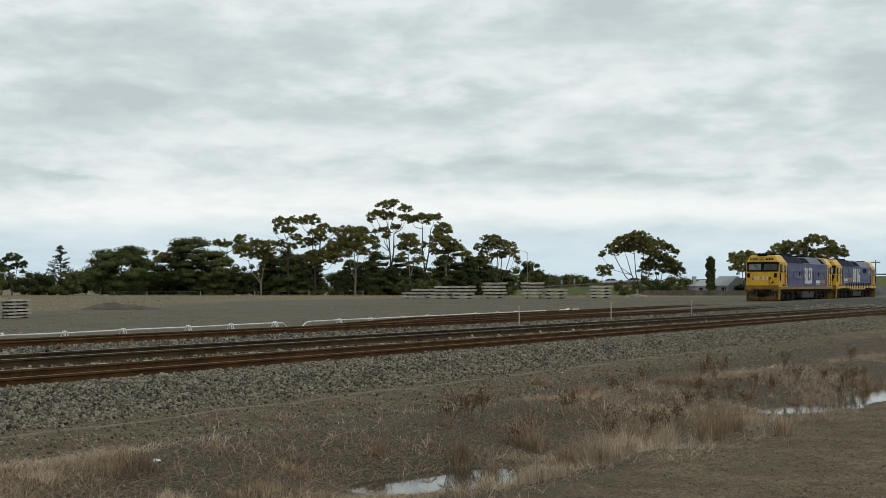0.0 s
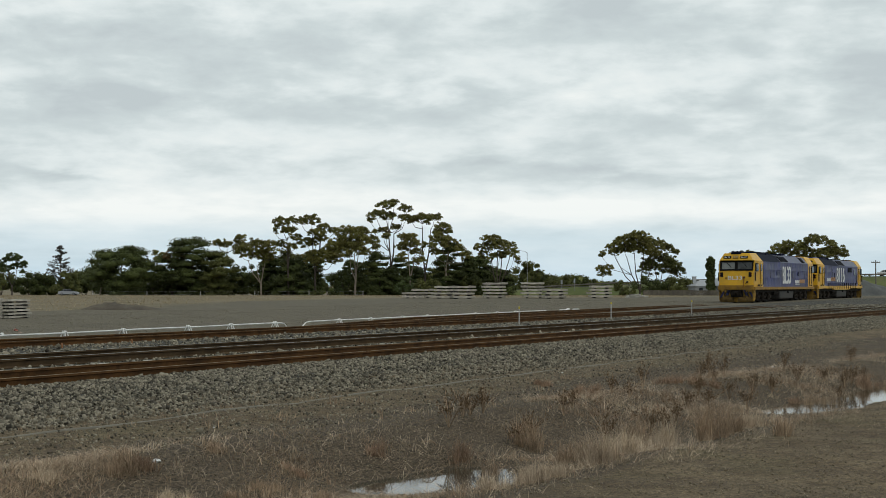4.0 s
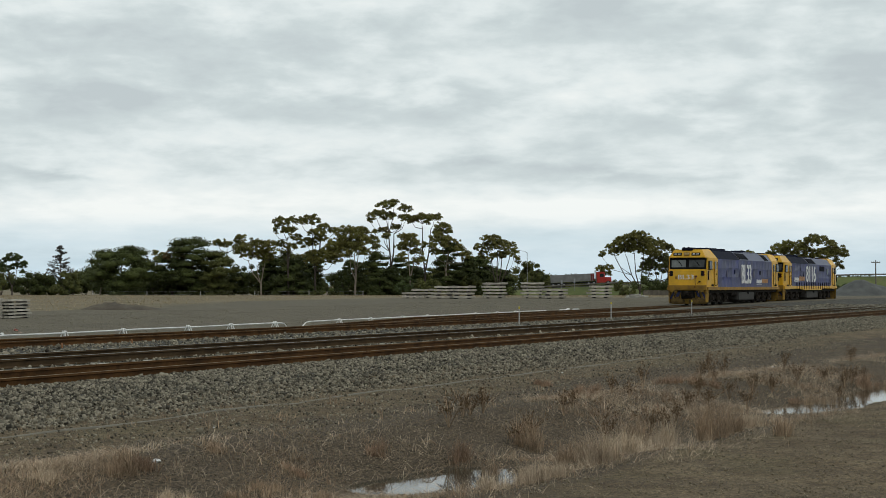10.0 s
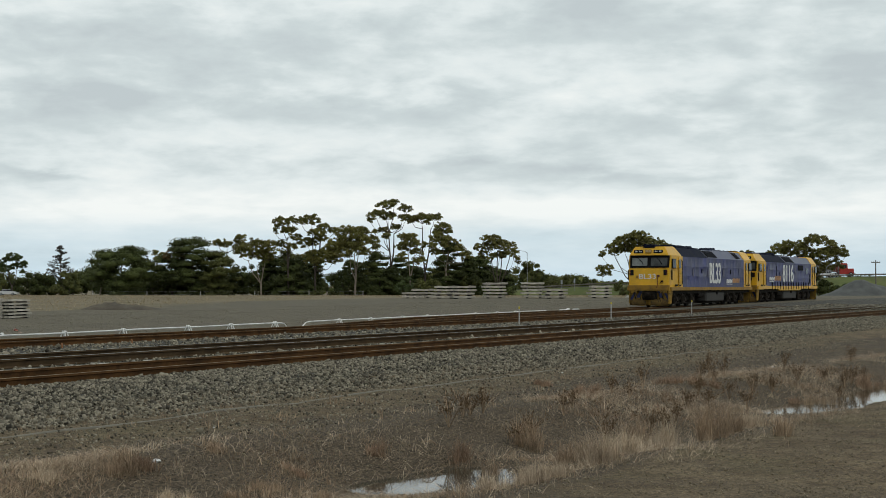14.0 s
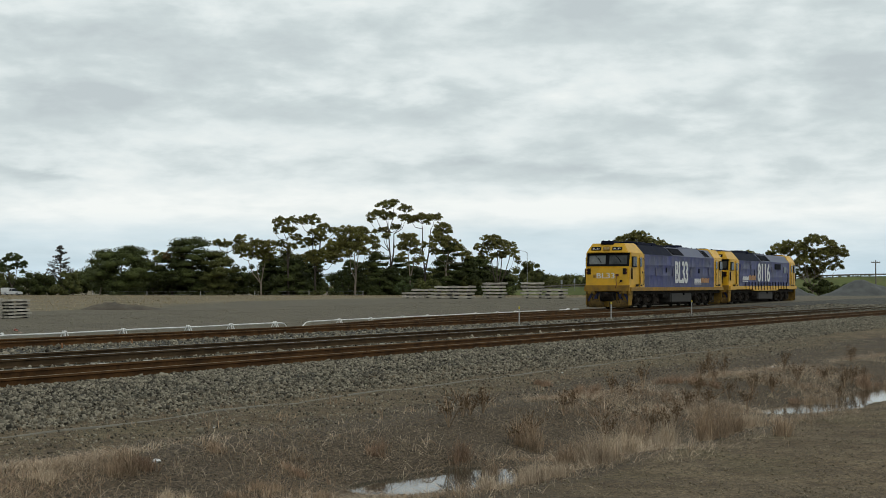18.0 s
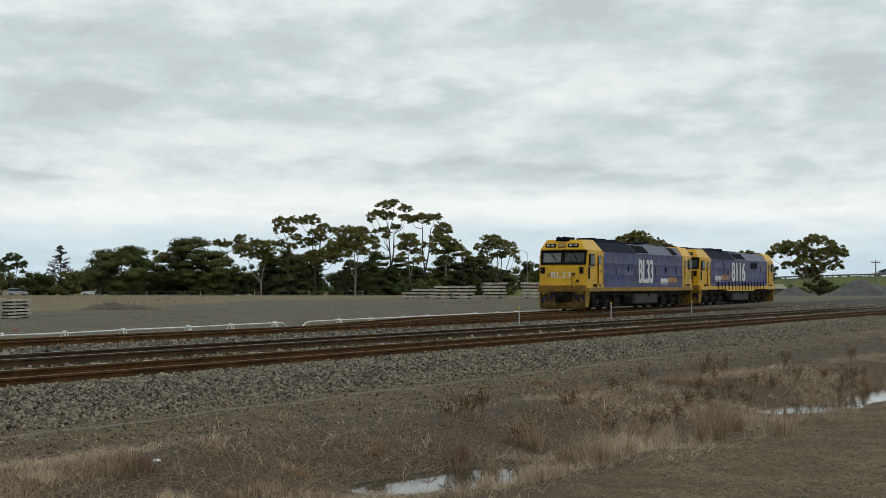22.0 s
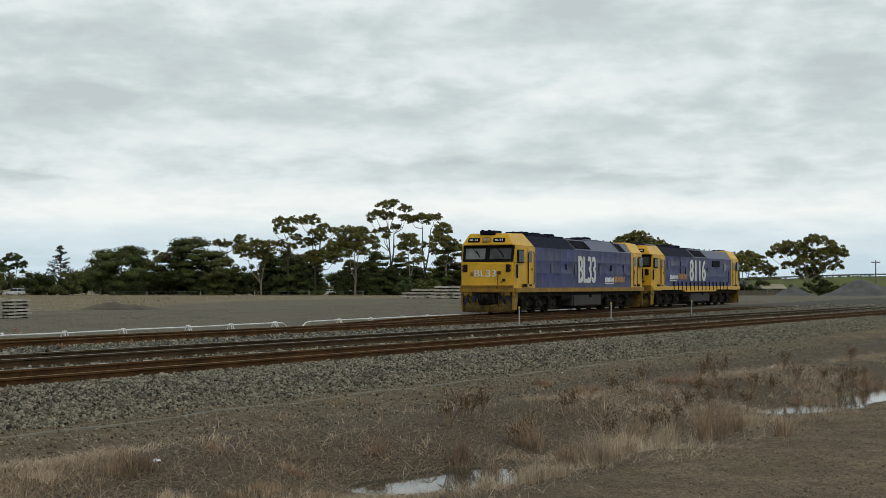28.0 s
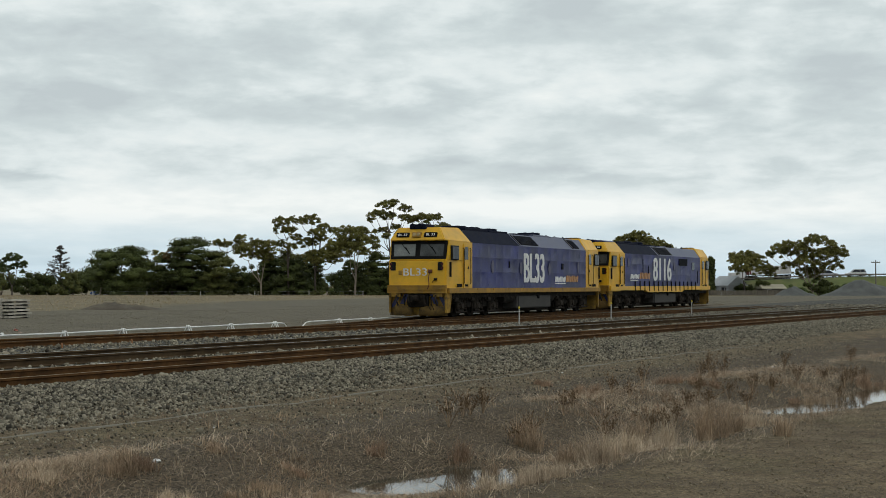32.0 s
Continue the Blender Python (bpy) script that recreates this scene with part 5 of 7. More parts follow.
# the tall row
eucalypt(-37.1, 298, ((-37.9, 5.4), (-36.2, 6.4), (-39.7, 6.4),),
         ((-38.6, 8.8, 3.9, 1.6), (-35.3, 9.0, 1.8, 1.4), (-40.9, 8.2, 1.8, 1.3), (-37.1, 7.5, 2.5, 1.0),), 1, bark=BARK)
eucalypt(-32.3, 305, ((-32.6, 10.8), (-32.1, 10.0),),
         ((-33.5, 14.6, 2.0, 0.9), (-31.3, 14.9, 1.4, 0.8), (-34.8, 12.9, 0.8, 1.3), (-32.3, 12.9, 1.8, 0.8), (-30.6, 11.2, 1.3, 0.9), (-32.0, 9.1, 1.5, 1.1), (-33.9, 10.0, 1.1, 0.7),), 2)
eucalypt(-26.8, 306, ((-27.4, 12.1), (-25.8, 10.9),),
         ((-27.4, 14.9, 1.9, 1.1), (-29.5, 14.6, 1.3, 0.7), (-25.1, 13.6, 1.4, 0.7), (-23.0, 12.9, 1.1, 0.6), (-26.3, 12.5, 1.9, 0.7), (-25.6, 11.1, 1.5, 0.8), (-28.3, 10.2, 2.0, 1.1), (-24.4, 7.7, 2.6, 1.3), (-27.5, 7.3, 2.1, 1.3), (-23.0, 6.9, 2.2, 1.1), (-26.6, 6.3, 2.2, 1.0),), 3)
eucalypt(-18.0, 298, ((-18.2, 8.3), (-17.3, 7.7), (-19.1, 7.5),),
         ((-18.9, 11.9, 2.8, 1.3), (-16.6, 12.2, 1.6, 1.0), (-20.8, 9.8, 2.8, 1.0), (-22.4, 9.1, 1.5, 0.9), (-16.6, 10.5, 2.3, 1.0), (-18.5, 8.9, 3.0, 0.9), (-14.4, 10.6, 1.4, 1.0), (-13.7, 9.1, 0.9, 0.7), (-15.7, 8.1, 0.9, 0.6),), 4, "broad umbrella-crowned eucalypt with a pale forked trunk", BARK, fill=1.1)
eucalypt(-10.7, 304, ((-10.2, 12.0), (-11.3, 12.3),),
         ((-11.9, 18.2, 1.9, 0.7), (-10.2, 18.6, 1.1, 0.7), (-8.0, 17.2, 1.5, 0.8), (-13.8, 16.0, 1.9, 0.8), (-11.5, 15.8, 1.8, 0.9), (-15.1, 14.9, 0.8, 0.6), (-7.8, 15.3, 1.5, 0.7), (-9.9, 13.5, 1.1, 0.6), (-12.6, 12.8, 1.2, 0.7), (-11.8, 11.5, 0.9, 0.6), (-14.1, 12.5, 0.6, 0.5),), 5, "tallest eucalypt of the row with a high open crown")
eucalypt(-3.9, 306, ((-4.3, 13.2), (-2.6, 12.9),),
         ((-4.4, 15.3, 2.4, 0.9), (-1.9, 15.7, 1.7, 0.7), (-6.5, 15.1, 1.3, 0.7), (-0.1, 13.6, 1.8, 0.8), (1.1, 12.5, 0.9, 0.7), (-1.2, 12.4, 1.2, 0.6), (-3.8, 9.8, 0.8, 0.8),), 6)
eucalypt(-6.6, 300, ((-7.2, 8.4), (-5.9, 7.6),),
         ((-7.2, 11.3, 2.0, 0.8), (-6.6, 9.9, 2.2, 1.0), (-8.5, 9.0, 1.5, 0.9), (-5.6, 8.1, 1.4, 0.9), (-4.9, 6.3, 1.6, 0.9), (-8.4, 7.1, 1.3, 0.9),), 7, "smaller eucalypt with a pinkish trunk among taller ones", BARK)
eucalypt(0.5, 303, ((0.0, 9.0), (1.1, 8.4),),
         ((-0.5, 10.8, 2.2, 1.1), (1.3, 10.0, 2.0, 1.3), (-2.1, 9.4, 1.1, 0.7), (-1.6, 8.2, 1.3, 0.7), (3.1, 8.8, 1.5, 1.1), (4.8, 7.6, 1.4, 0.9),), 8, bark=BARK)
eucalypt(11.4, 300, ((9.8, 7.8), (11.2, 8.4), (12.2, 8.0), (13.7, 7.1),),
         ((8.9, 10.8, 1.0, 0.9), (10.7, 10.7, 1.3, 1.0), (9.5, 9.2, 1.5, 1.0), (11.6, 9.5, 1.5, 1.3), (13.5, 9.4, 1.4, 1.0), (14.4, 7.8, 1.2, 1.3), (15.4, 6.3, 0.6, 0.9), (12.1, 7.7, 1.3, 0.8), (7.1, 9.2, 0.8, 0.7), (8.2, 7.8, 1.0, 0.8), (10.0, 7.2, 0.9, 0.7),), 9, "rounded eucalypt with several splayed pale stems", fill=1.12)
eucalypt(41.7, 310, ((36.7, 6.6), (39.1, 7.4), (40.5, 8.0), (42.7, 7.8), (44.5, 7.0),),
         ((34.2, 8.1, 0.7, 0.6), (36.1, 9.4, 1.6, 0.8), (38.3, 10.8, 2.0, 1.0), (41.1, 11.6, 2.3, 1.0), (43.3, 10.6, 1.7, 1.0), (45.5, 10.0, 2.0, 1.1), (47.0, 9.1, 1.3, 0.8), (48.9, 8.4, 0.7, 0.5), (40.3, 9.2, 1.3, 0.6), (43.9, 8.5, 1.6, 0.7), (42.1, 9.7, 1.9, 0.7), (38.9, 9.4, 1.7, 0.7), (36.7, 8.5, 1.1, 0.6),), 10, "broad umbrella-shaped eucalypt standing beside the road", fill=1.25)
eucalypt(46.9, 318, ((46.3, 4.5), (47.8, 4.5),),
         ((46.9, 6.7, 2.5, 1.4), (49.6, 5.7, 1.7, 1.1), (45.0, 5.5, 1.5, 1.4), (51.2, 4.7, 1.2, 0.9),), 11, "low dark eucalypt beside the umbrella-shaped one", leaf=LEAF_BUSH, fill=1.5)
eucalypt(62.0, 300, ((61.3, 4.9), (62.8, 4.8),),
         ((62.2, 7.3, 2.2, 0.9), (64.5, 6.6, 1.7, 1.0), (60.5, 6.5, 1.5, 0.9), (62.0, 5.5, 2.4, 0.8), (66.5, 4.9, 1.7, 0.9), (67.6, 4.2, 0.9, 0.6),), 12, "small round eucalypt beside the sheds", fill=1.3)
eucalypt(75.8, 300, ((72.7, 5.5), (74.4, 6.1), (76.4, 6.1), (78.7, 5.5),),
         ((77.3, 10.9, 1.7, 0.7), (75.2, 10.7, 1.4, 0.8), (79.3, 9.9, 1.0, 0.7), (72.7, 9.4, 1.7, 0.9), (70.4, 9.9, 1.0, 0.6), (69.0, 9.2, 1.3, 0.7), (67.6, 7.9, 0.8, 0.5), (70.9, 8.4, 1.5, 0.7), (74.4, 8.6, 1.5, 0.7), (78.5, 8.1, 2.2, 0.9), (80.8, 8.4, 1.4, 0.8), (82.5, 7.7, 0.7, 0.5), (75.0, 7.2, 1.5, 0.7), (71.3, 5.7, 1.3, 0.6), (73.3, 6.3, 1.3, 0.7), (77.3, 5.5, 1.7, 1.0), (80.6, 5.7, 1.3, 1.0), (76.2, 4.2, 2.1, 0.8),), 13, "wide rounded eucalypt behind the gravel heaps", BARK, fill=1.32)
eucalypt(-100.3, 340, ((-101.2, 4.0), (-99.2, 4.7),),
         ((-100.3, 7.9, 1.8, 0.8), (-98.6, 7.6, 1.1, 0.8), (-102.1, 7.1, 1.1, 0.9), (-97.6, 6.3, 0.8, 0.8), (-99.5, 6.0, 1.7, 0.8), (-101.8, 5.0, 1.7, 1.1), (-97.6, 4.4, 0.7, 0.5), (-104.2, 6.0, 1.6, 1.2),), 14, "yellow-green eucalypt at the end of the paddock", leaf=LEAF_GREEN)
eucalypt(-47.0, 312, ((-47.2, 8.7), (-46.1, 8.3),),
         ((-47.8, 10.3, 1.6, 0.7), (-46.2, 10.0, 1.1, 0.7), (-43.3, 11.5, 1.3, 0.8), (-44.3, 10.5, 1.0, 0.6),), 15)
eucalypt(-57.1, 308, ((-57.5, 6.2), (-56.3, 6.5),),
         ((-56.4, 8.4, 1.7, 1.1), (-58.2, 7.2, 1.2, 1.0), (-55.1, 7.4, 1.4, 1.0),), 16, "brown-leaved eucalypt among dark cypresses", leaf=LEAF_BROWN)
eucalypt(-63.3, 325, ((-63.5, 6.4),),
         ((-64.1, 8.5, 0.8, 0.8), (-62.5, 8.1, 0.6, 0.6), (-63.4, 7.3, 1.0, 0.6),), 17)
eucalypt(45.8, 420, ((45.8, 3.8),),
         ((45.2, 6.1, 1.5, 0.8), (47.5, 6.4, 1.5, 0.8), (46.5, 5.0, 2.0, 0.8),), 18)
# dark cypresses and pines
cypress(-66.1, 300, 9.6, 14.2, 20, tiers=7, cone=1, n=210, pale_stem=True)
cypress(-52.5, 306, 12.0, 10.5, 21, tiers=8, cone=1, n=190)
cypress(-58.6, 312, 8.0, 9.5, 22, tiers=6, cone=1)
cypress(-46.6, 304, 8.6, 8.6, 23, tiers=6, cone=1, material=LEAF_BUSH, label="broad olive green tree among darker cypresses")
cypress(-31.5, 308, 7.3, 9.5, 24, tiers=6, cone=0.5)
cypress(-13.1, 303, 8.4, 9.4, 25, tiers=6, cone=0.4)
cypress(1.1, 305, 11.2, 7.3, 26, tiers=8, cone=0.35, n=170)
cypress(4.9, 308, 8.7, 6.7, 27, tiers=7, cone=0.4)
cypress(49.5, 270, 7.2, 1.8, 29, tiers=12, cone=0.75, n=60, label="narrow dark columnar cypress beside the white house")
cypress(-37.2, 312, 9.0, 6.5, 30, tiers=6, cone=1)
# shrubs and undergrowth
shrub(-89.5, 348, 6.4, 9.0, 97, LEAF_BUSH, "grey-green scrub round the conifer")
shrub(-96.5, 350, 5.8, 8.0, 98, LEAF_DARK)
shrub(62.2, 304, 3.4, 5.0, 93, LEAF_DARK)
shrub(77.6, 302, 4.6, 6.4, 94, LEAF_DARK)
shrub(80.9, 305, 3.2, 4.6, 95, LEAF_BUSH)
shrub(72.2, 304, 2.3, 3.6, 96, LEAF_BUSH)
shrub(-28.2, 356, 7.6, 10.5, 90, LEAF_DARK, "dark tree beyond the road")
shrub(-25.6, 300, 1.5, 4.6, 91, LEAF_BUSH, "low scrub in front of the road")
shrub(-22.0, 302, 1.2, 3.6, 92, LEAF_BUSH, "low scrub in front of the road")
for k, (a, h, w) in enumerate(((-36.5, 7.6, 7.0), (-33.0, 9.0, 7.5), (-29.3, 8.4, 6.5), (-19.6, 7.4, 6.0), (-16.4, 7.0, 6.0), (-9.2, 7.8, 6.0), (-6.2, 6.2, 6.4), (-1.6, 5.6, 7.0), (8.2, 8.4, 6.5), (12.2, 5.4, 7.0))):
    cypress(a, 316 + 2 * (k % 3), h, w, 400 + k, "dark dense tree behind the taller row", tiers=7, cone=1, n=150, material=LEAF_BUSH if k % 3 == 1 else LEAF_DARK)
shrub(-87.8, 356, 5.3, 6.9, 50, LEAF_DARK)
shrub(-82.6, 356, 6.1, 6.5, 51, LEAF_DARK)
shrub(-66.7, 313, 6.3, 7.4, 52, LEAF_DARK)
shrub(-61.0, 309, 5.7, 6.8, 53, LEAF_DARK)
shrub(-56.9, 309, 4.0, 7.4, 54, LEAF_DARK)
shrub(-51.0, 310, 7.3, 8.9, 55, LEAF_DARK)
shrub(-44.9, 311, 7.2, 9.0, 56, LEAF_DARK)
shrub(-41.3, 309, 7.5, 8.3, 57, LEAF_DARK)
shrub(-34.8, 309, 7.3, 7.5, 58, LEAF_DARK)
shrub(-30.9, 311, 4.4, 7.2, 59, LEAF_DARK)
shrub(-20.5, 305, 6.2, 6.6, 61, LEAF_DARK)
shrub(-16.1, 315, 4.5, 8.7, 62, LEAF_DARK)
shrub(-10.5, 308, 5.9, 8.9, 63, LEAF_DARK)
shrub(-6.0, 312, 4.0, 8.9, 64, LEAF_DARK)
shrub(-0.4, 314, 4.8, 9.4, 65, LEAF_DARK)
shrub(5.3, 306, 5.6, 7.6, 66, LEAF_BUSH)
shrub(-105.9, 350, 8.6, 10.4, 67, LEAF_BUSH)
shrub(-98.4, 356, 5.0, 10.2, 68, LEAF_BUSH)
shrub(-90.1, 356, 4.1, 7.7, 69, LEAF_BUSH)
shrub(21.6, 358, 10.4, 9.2, 70, LEAF_BUSH, "round grey-green tree beyond the stacks", 380)
shrub(22.4, 362, 8.8, 8.4, 173, LEAF_DARK, "round dark green tree beyond the stacks", 300)
shrub(29.0, 358, 6.0, 7.4, 170, LEAF_BUSH)
shrub(34.5, 360, 5.6, 7.4, 171, LEAF_DARK)
shrub(14.8, 350, 5.0, 7.0, 172, LEAF_DARK)
shrub(18.6, 358, 4.1, 4.6, 71, LEAF_BUSH)
shrub(32.7, 420, 5.9, 9.8, 72, LEAF_BUSH)
shrub(41.8, 430, 5.2, 10.0, 73, LEAF_BUSH)
shrub(24.4, 358, 4.1, 7.7, 74, LEAF_BUSH)
shrub(42.5, 300, 5.1, 8.1, 75, LEAF_DARK)
shrub(47.7, 300, 5.3, 8.1, 76, LEAF_BUSH)
shrub(38.0, 306, 4.3, 5.9, 77, LEAF_BUSH)
shrub(52.9, 310, 4.6, 6.0, 78, LEAF_DARK)
shrub(64.6, 300, 4.2, 5.8, 79, LEAF_DARK)
shrub(76.8, 298, 3.9, 6.9, 80, LEAF_DARK)
shrub(41.1, 358, 3.9, 7.1, 81, LEAF_GREEN)
shrub(-2.8, 298, 3.9, 9.2, 82, LEAF_BUSH)
shrub(-7.2, 298, 5.2, 6.4, 83, LEAF_GREEN, "olive green shrub below the tall trees")
shrub(10.8, 292, 3.1, 6.8, 84, LEAF_DARK)
shrub(87.4, 320, 3.1, 6.2, 85, LEAF_GREEN)
shrub(96.5, 330, 2.9, 7.7, 86, LEAF_GREEN)
shrub(70.3, 290, 2.7, 5.6, 87, LEAF_GREEN)

# dark background row
shrub(-99.7, 352, 6.0, 11.0, 200, LEAF_DARK, n=190)
shrub(-93.4, 352, 5.2, 9.4, 201, LEAF_DARK, n=190)
shrub(-87.0, 356, 7.1, 10.8, 202, LEAF_DARK, n=190)
shrub(-72.3, 319, 5.7, 10.0, 203, LEAF_DARK, n=190)
shrub(-68.1, 326, 5.7, 10.2, 204, LEAF_DARK, n=190)
shrub(-61.0, 319, 6.8, 9.9, 205, LEAF_DARK, n=190)
shrub(-55.5, 320, 5.7, 9.8, 206, LEAF_BUSH, n=190)
shrub(-50.1, 322, 6.4, 11.1, 207, LEAF_BUSH, n=190)
shrub(-44.5, 323, 6.5, 11.0, 208, LEAF_DARK, n=190)
shrub(-38.3, 319, 6.5, 9.4, 209, LEAF_BUSH, n=190)
shrub(-32.6, 319, 5.7, 11.2, 210, LEAF_DARK, n=190)
shrub(-15.7, 322, 6.0, 9.5, 213, LEAF_BUSH, n=190)
shrub(-9.9, 321, 5.1, 9.4, 214, LEAF_DARK, n=190)
shrub(-4.3, 326, 5.2, 10.3, 215, LEAF_DARK, n=190)
shrub(1.5, 325, 6.6, 12.1, 216, LEAF_BUSH, n=190)
shrub(7.2, 321, 6.6, 11.8, 217, LEAF_DARK, n=190)
conifer(-93.2, 356, 12.4, 8.6, 301, "open grey conifer with sparse upswept branches")
# ---- road, bank, houses and heaps ----
GREENBANK = mat("green_bank", (0.095, 0.118, 0.026), 0.9, 0, 0.4, 0.15, 4, 0.3, tint=(0.17, 0.15, 0.06), amount=0.7, coords="World")
BITUMEN = mat("bitumen", (0.055, 0.055, 0.056), 0.85, 0, 0.2, 0.3, 20, 0.2, coords="World")
GALV = mat("galvanised", (0.27, 0.275, 0.275), 0.6, 0.2, 0.15, 1, 10, 0.05)
HEAP = mat("grey_gravel_heap", (0.104, 0.108, 0.102), 0.95, 0, 0.3, 0.8, 14, 0.6, tint=(0.08, 0.08, 0.075))
SOIL = mat("dark_soil_heap", (0.105, 0.084, 0.056), 0.95, 0, 0.35, 0.8, 10, 0.6, tint=(0.10, 0.086, 0.062))
WEATHERBOARD = mat("white_weatherboard", (0.47, 0.49, 0.51), 0.7, 0, 0.1, 0.8, 10, 0.1)
ROOFIRON = mat("pale_roof_iron", (0.42, 0.44, 0.45), 0.55, 0.2, 0.12, 0.6, 8, 0.1)
SHEDGREY = mat("shed_iron", (0.15, 0.145, 0.125), 0.8, 0, 0.2, 0.8, 10, 0.1)
CREAMROOF = mat("cream_roof", (0.46, 0.43, 0.32), 0.6, 0.0, 0.12, 0.6, 8, 0.1)
PALING = mat("weathered_paling", (0.155, 0.135, 0.105), 0.9, 0, 0.3, 0.6, 12, 0.2, spread=0.3)
ROAD_AWAY = 337.0


def road_z(a):
    return float(np.interp(a, [-400, -8, 39, 94, 140, 400], [-1.0, -1.0, 1.45, 3.35, 3.9, 3.9]))


def road_and_bank():
    stops = list(range(-400, 420, 10))
    rows = []
    for a in stops:
        z = road_z(a)
        foot = 5.5 + max(0.3, (z + 1.1) * 2.6)
        rows.append([g(a, ROAD_AWAY - foot, -1.35), g(a, ROAD_AWAY - 5.0, z - 0.02), g(a, ROAD_AWAY + 5.0, z - 0.02), g(a, ROAD_AWAY + foot, -1.35)])
    v = [tuple(p) for r in rows for p in r]
    fcs = [(i * 4 + k, i * 4 + 4 + k, i * 4 + 5 + k, i * 4 + 1 + k) for i in range(len(rows) - 1) for k in range(3)]
    tagged(new("bank", sheet("bank", v, fcs, GREENBANK)), "green grassy road embankment", "embankment", kind="structure")
    v, fcs = [], []
    for a in stops:
        z = road_z(a) + 0.05
        v += [tuple(g(a, ROAD_AWAY - 3.8, z - 0.2)), tuple(g(a, ROAD_AWAY - 3.8, z)), tuple(g(a, ROAD_AWAY + 3.8, z)), tuple(g(a, ROAD_AWAY + 3.8, z - 0.2))]
    fcs = [(i * 4 + k, i * 4 + 4 + k, i * 4 + 5 + k, i * 4 + 1 + k) for i in range(len(stops) - 1) for k in range(3)]
    tagged(new("road", sheet("road", v, fcs, BITUMEN)), "grey bitumen road", "road", kind="structure")


road_and_bank()


def guard_rail(a0, a1):
    o = group_of("guard_rail", Matrix(), "galvanised guard rail along the raised road", "guard rail")
    n = int((a1 - a0) / 4)
    pts = [a0 + (a1 - a0) * i / n for i in range(n + 1)]
    bm = bmesh.new()
    rings = []
    for a in pts:
        z = road_z(a) + 0.32
        rings.append([bm.verts.new(g(a, ROAD_AWAY - 4.3 + dy, z + dz)) for dy, dz in ((0, 0), (-0.08, 0.08), (0, 0.16), (-0.08, 0.24), (0, 0.32), (0.04, 0.16))])
    for i in range(n):
        for k in range(6):
            bm.faces.new((rings[i][k], rings[i + 1][k], rings[i + 1][(k + 1) % 6], rings[i][(k + 1) % 6]))
    part("beam", bm, mat("dull_guard_rail", (0.17, 0.155, 0.13), 0.7, 0.1, 0.2, 1, 10, 0.05), o)
    for a in pts:
        bm = bmesh.new()
        p = g(a, ROAD_AWAY - 4.2, road_z(a))
        tube(bm, [p + Vector((0, 0, -0.15)), p + Vector((0, 0, 0.72))], 0.06, 6)
        part("post", bm, TIMBER, o)


guard_rail(18, 130)


def mound(name, across, away, length, depth, height, material, label, seed, category="heap", crest=1.0):
    rng = np.random.RandomState(seed)
    p = g(across, away)
    p.z = float(ground_z(p.x, p.y)) - 0.05
    n, m = 30, 14
    v, f = [], []
    ph = rng.uniform(0, 6, 6)
    for j in range(m + 1):
        for i in range(n + 1):
            u, w = i / n * 2 - 1, j / m * 2 - 1
            r = math.hypot(u, w)
            hh = max(0.0, 1 - r ** crest) ** 0.85 * (1 + 0.22 * math.sin(4 * u + ph[0]) + 0.12 * math.sin(9 * u + 5 * w + ph[1]))
            q = g(u * length / 2, w * depth / 2)
            v.append((q.x, q.y, max(-0.04, height * hh * 1.0 + 0.05 * rng.normal() * hh - (0.08 if r > 0.98 else 0))))
    for j in range(m):
        for i in range(n):
            k = j * (n + 1) + i
            f.append((k, k + 1, k + n + 2, k + n + 1))
    ob = tagged(new(name, sheet(name, v, f, material)), label, category)
    ob.matrix_basis = Matrix.Translation(p)


mound("gravel_heap", 60.6, 209, 13.5, 9, 2.15, HEAP, "long grey crushed gravel heap in the yard", 1)
mound("gravel_heap", 67.0, 214, 9, 8, 2.1, HEAP, "grey crushed gravel heap beside a larger one", 4)
mound("gravel_heap", 52.0, 216, 6.4, 6, 1.35, HEAP, "small grey gravel heap near the sheds", 2)
mound("earth_mound", -20.5, 93, 5.4, 4.0, 0.40, SOIL, "low brown heap of soil on dry paddock", 3, crest=1.7)


def window_on(parent, x0, x1, y, z0, z1, s):
    bm = bmesh.new()
    box(bm, x0 - 0.08, x1 + 0.08, *sorted((y, y + s * 0.05)), z0 - 0.08, z1 + 0.08)
    fr = part("window", bm, WEATHERBOARD, parent)
    bm = bmesh.new()
    box(bm, x0, x1, *sorted((y + s * 0.04, y + s * 0.065)), z0, z1)
    part("pane", bm, mat("house_pane", (0.03, 0.035, 0.04), 0.1), fr)


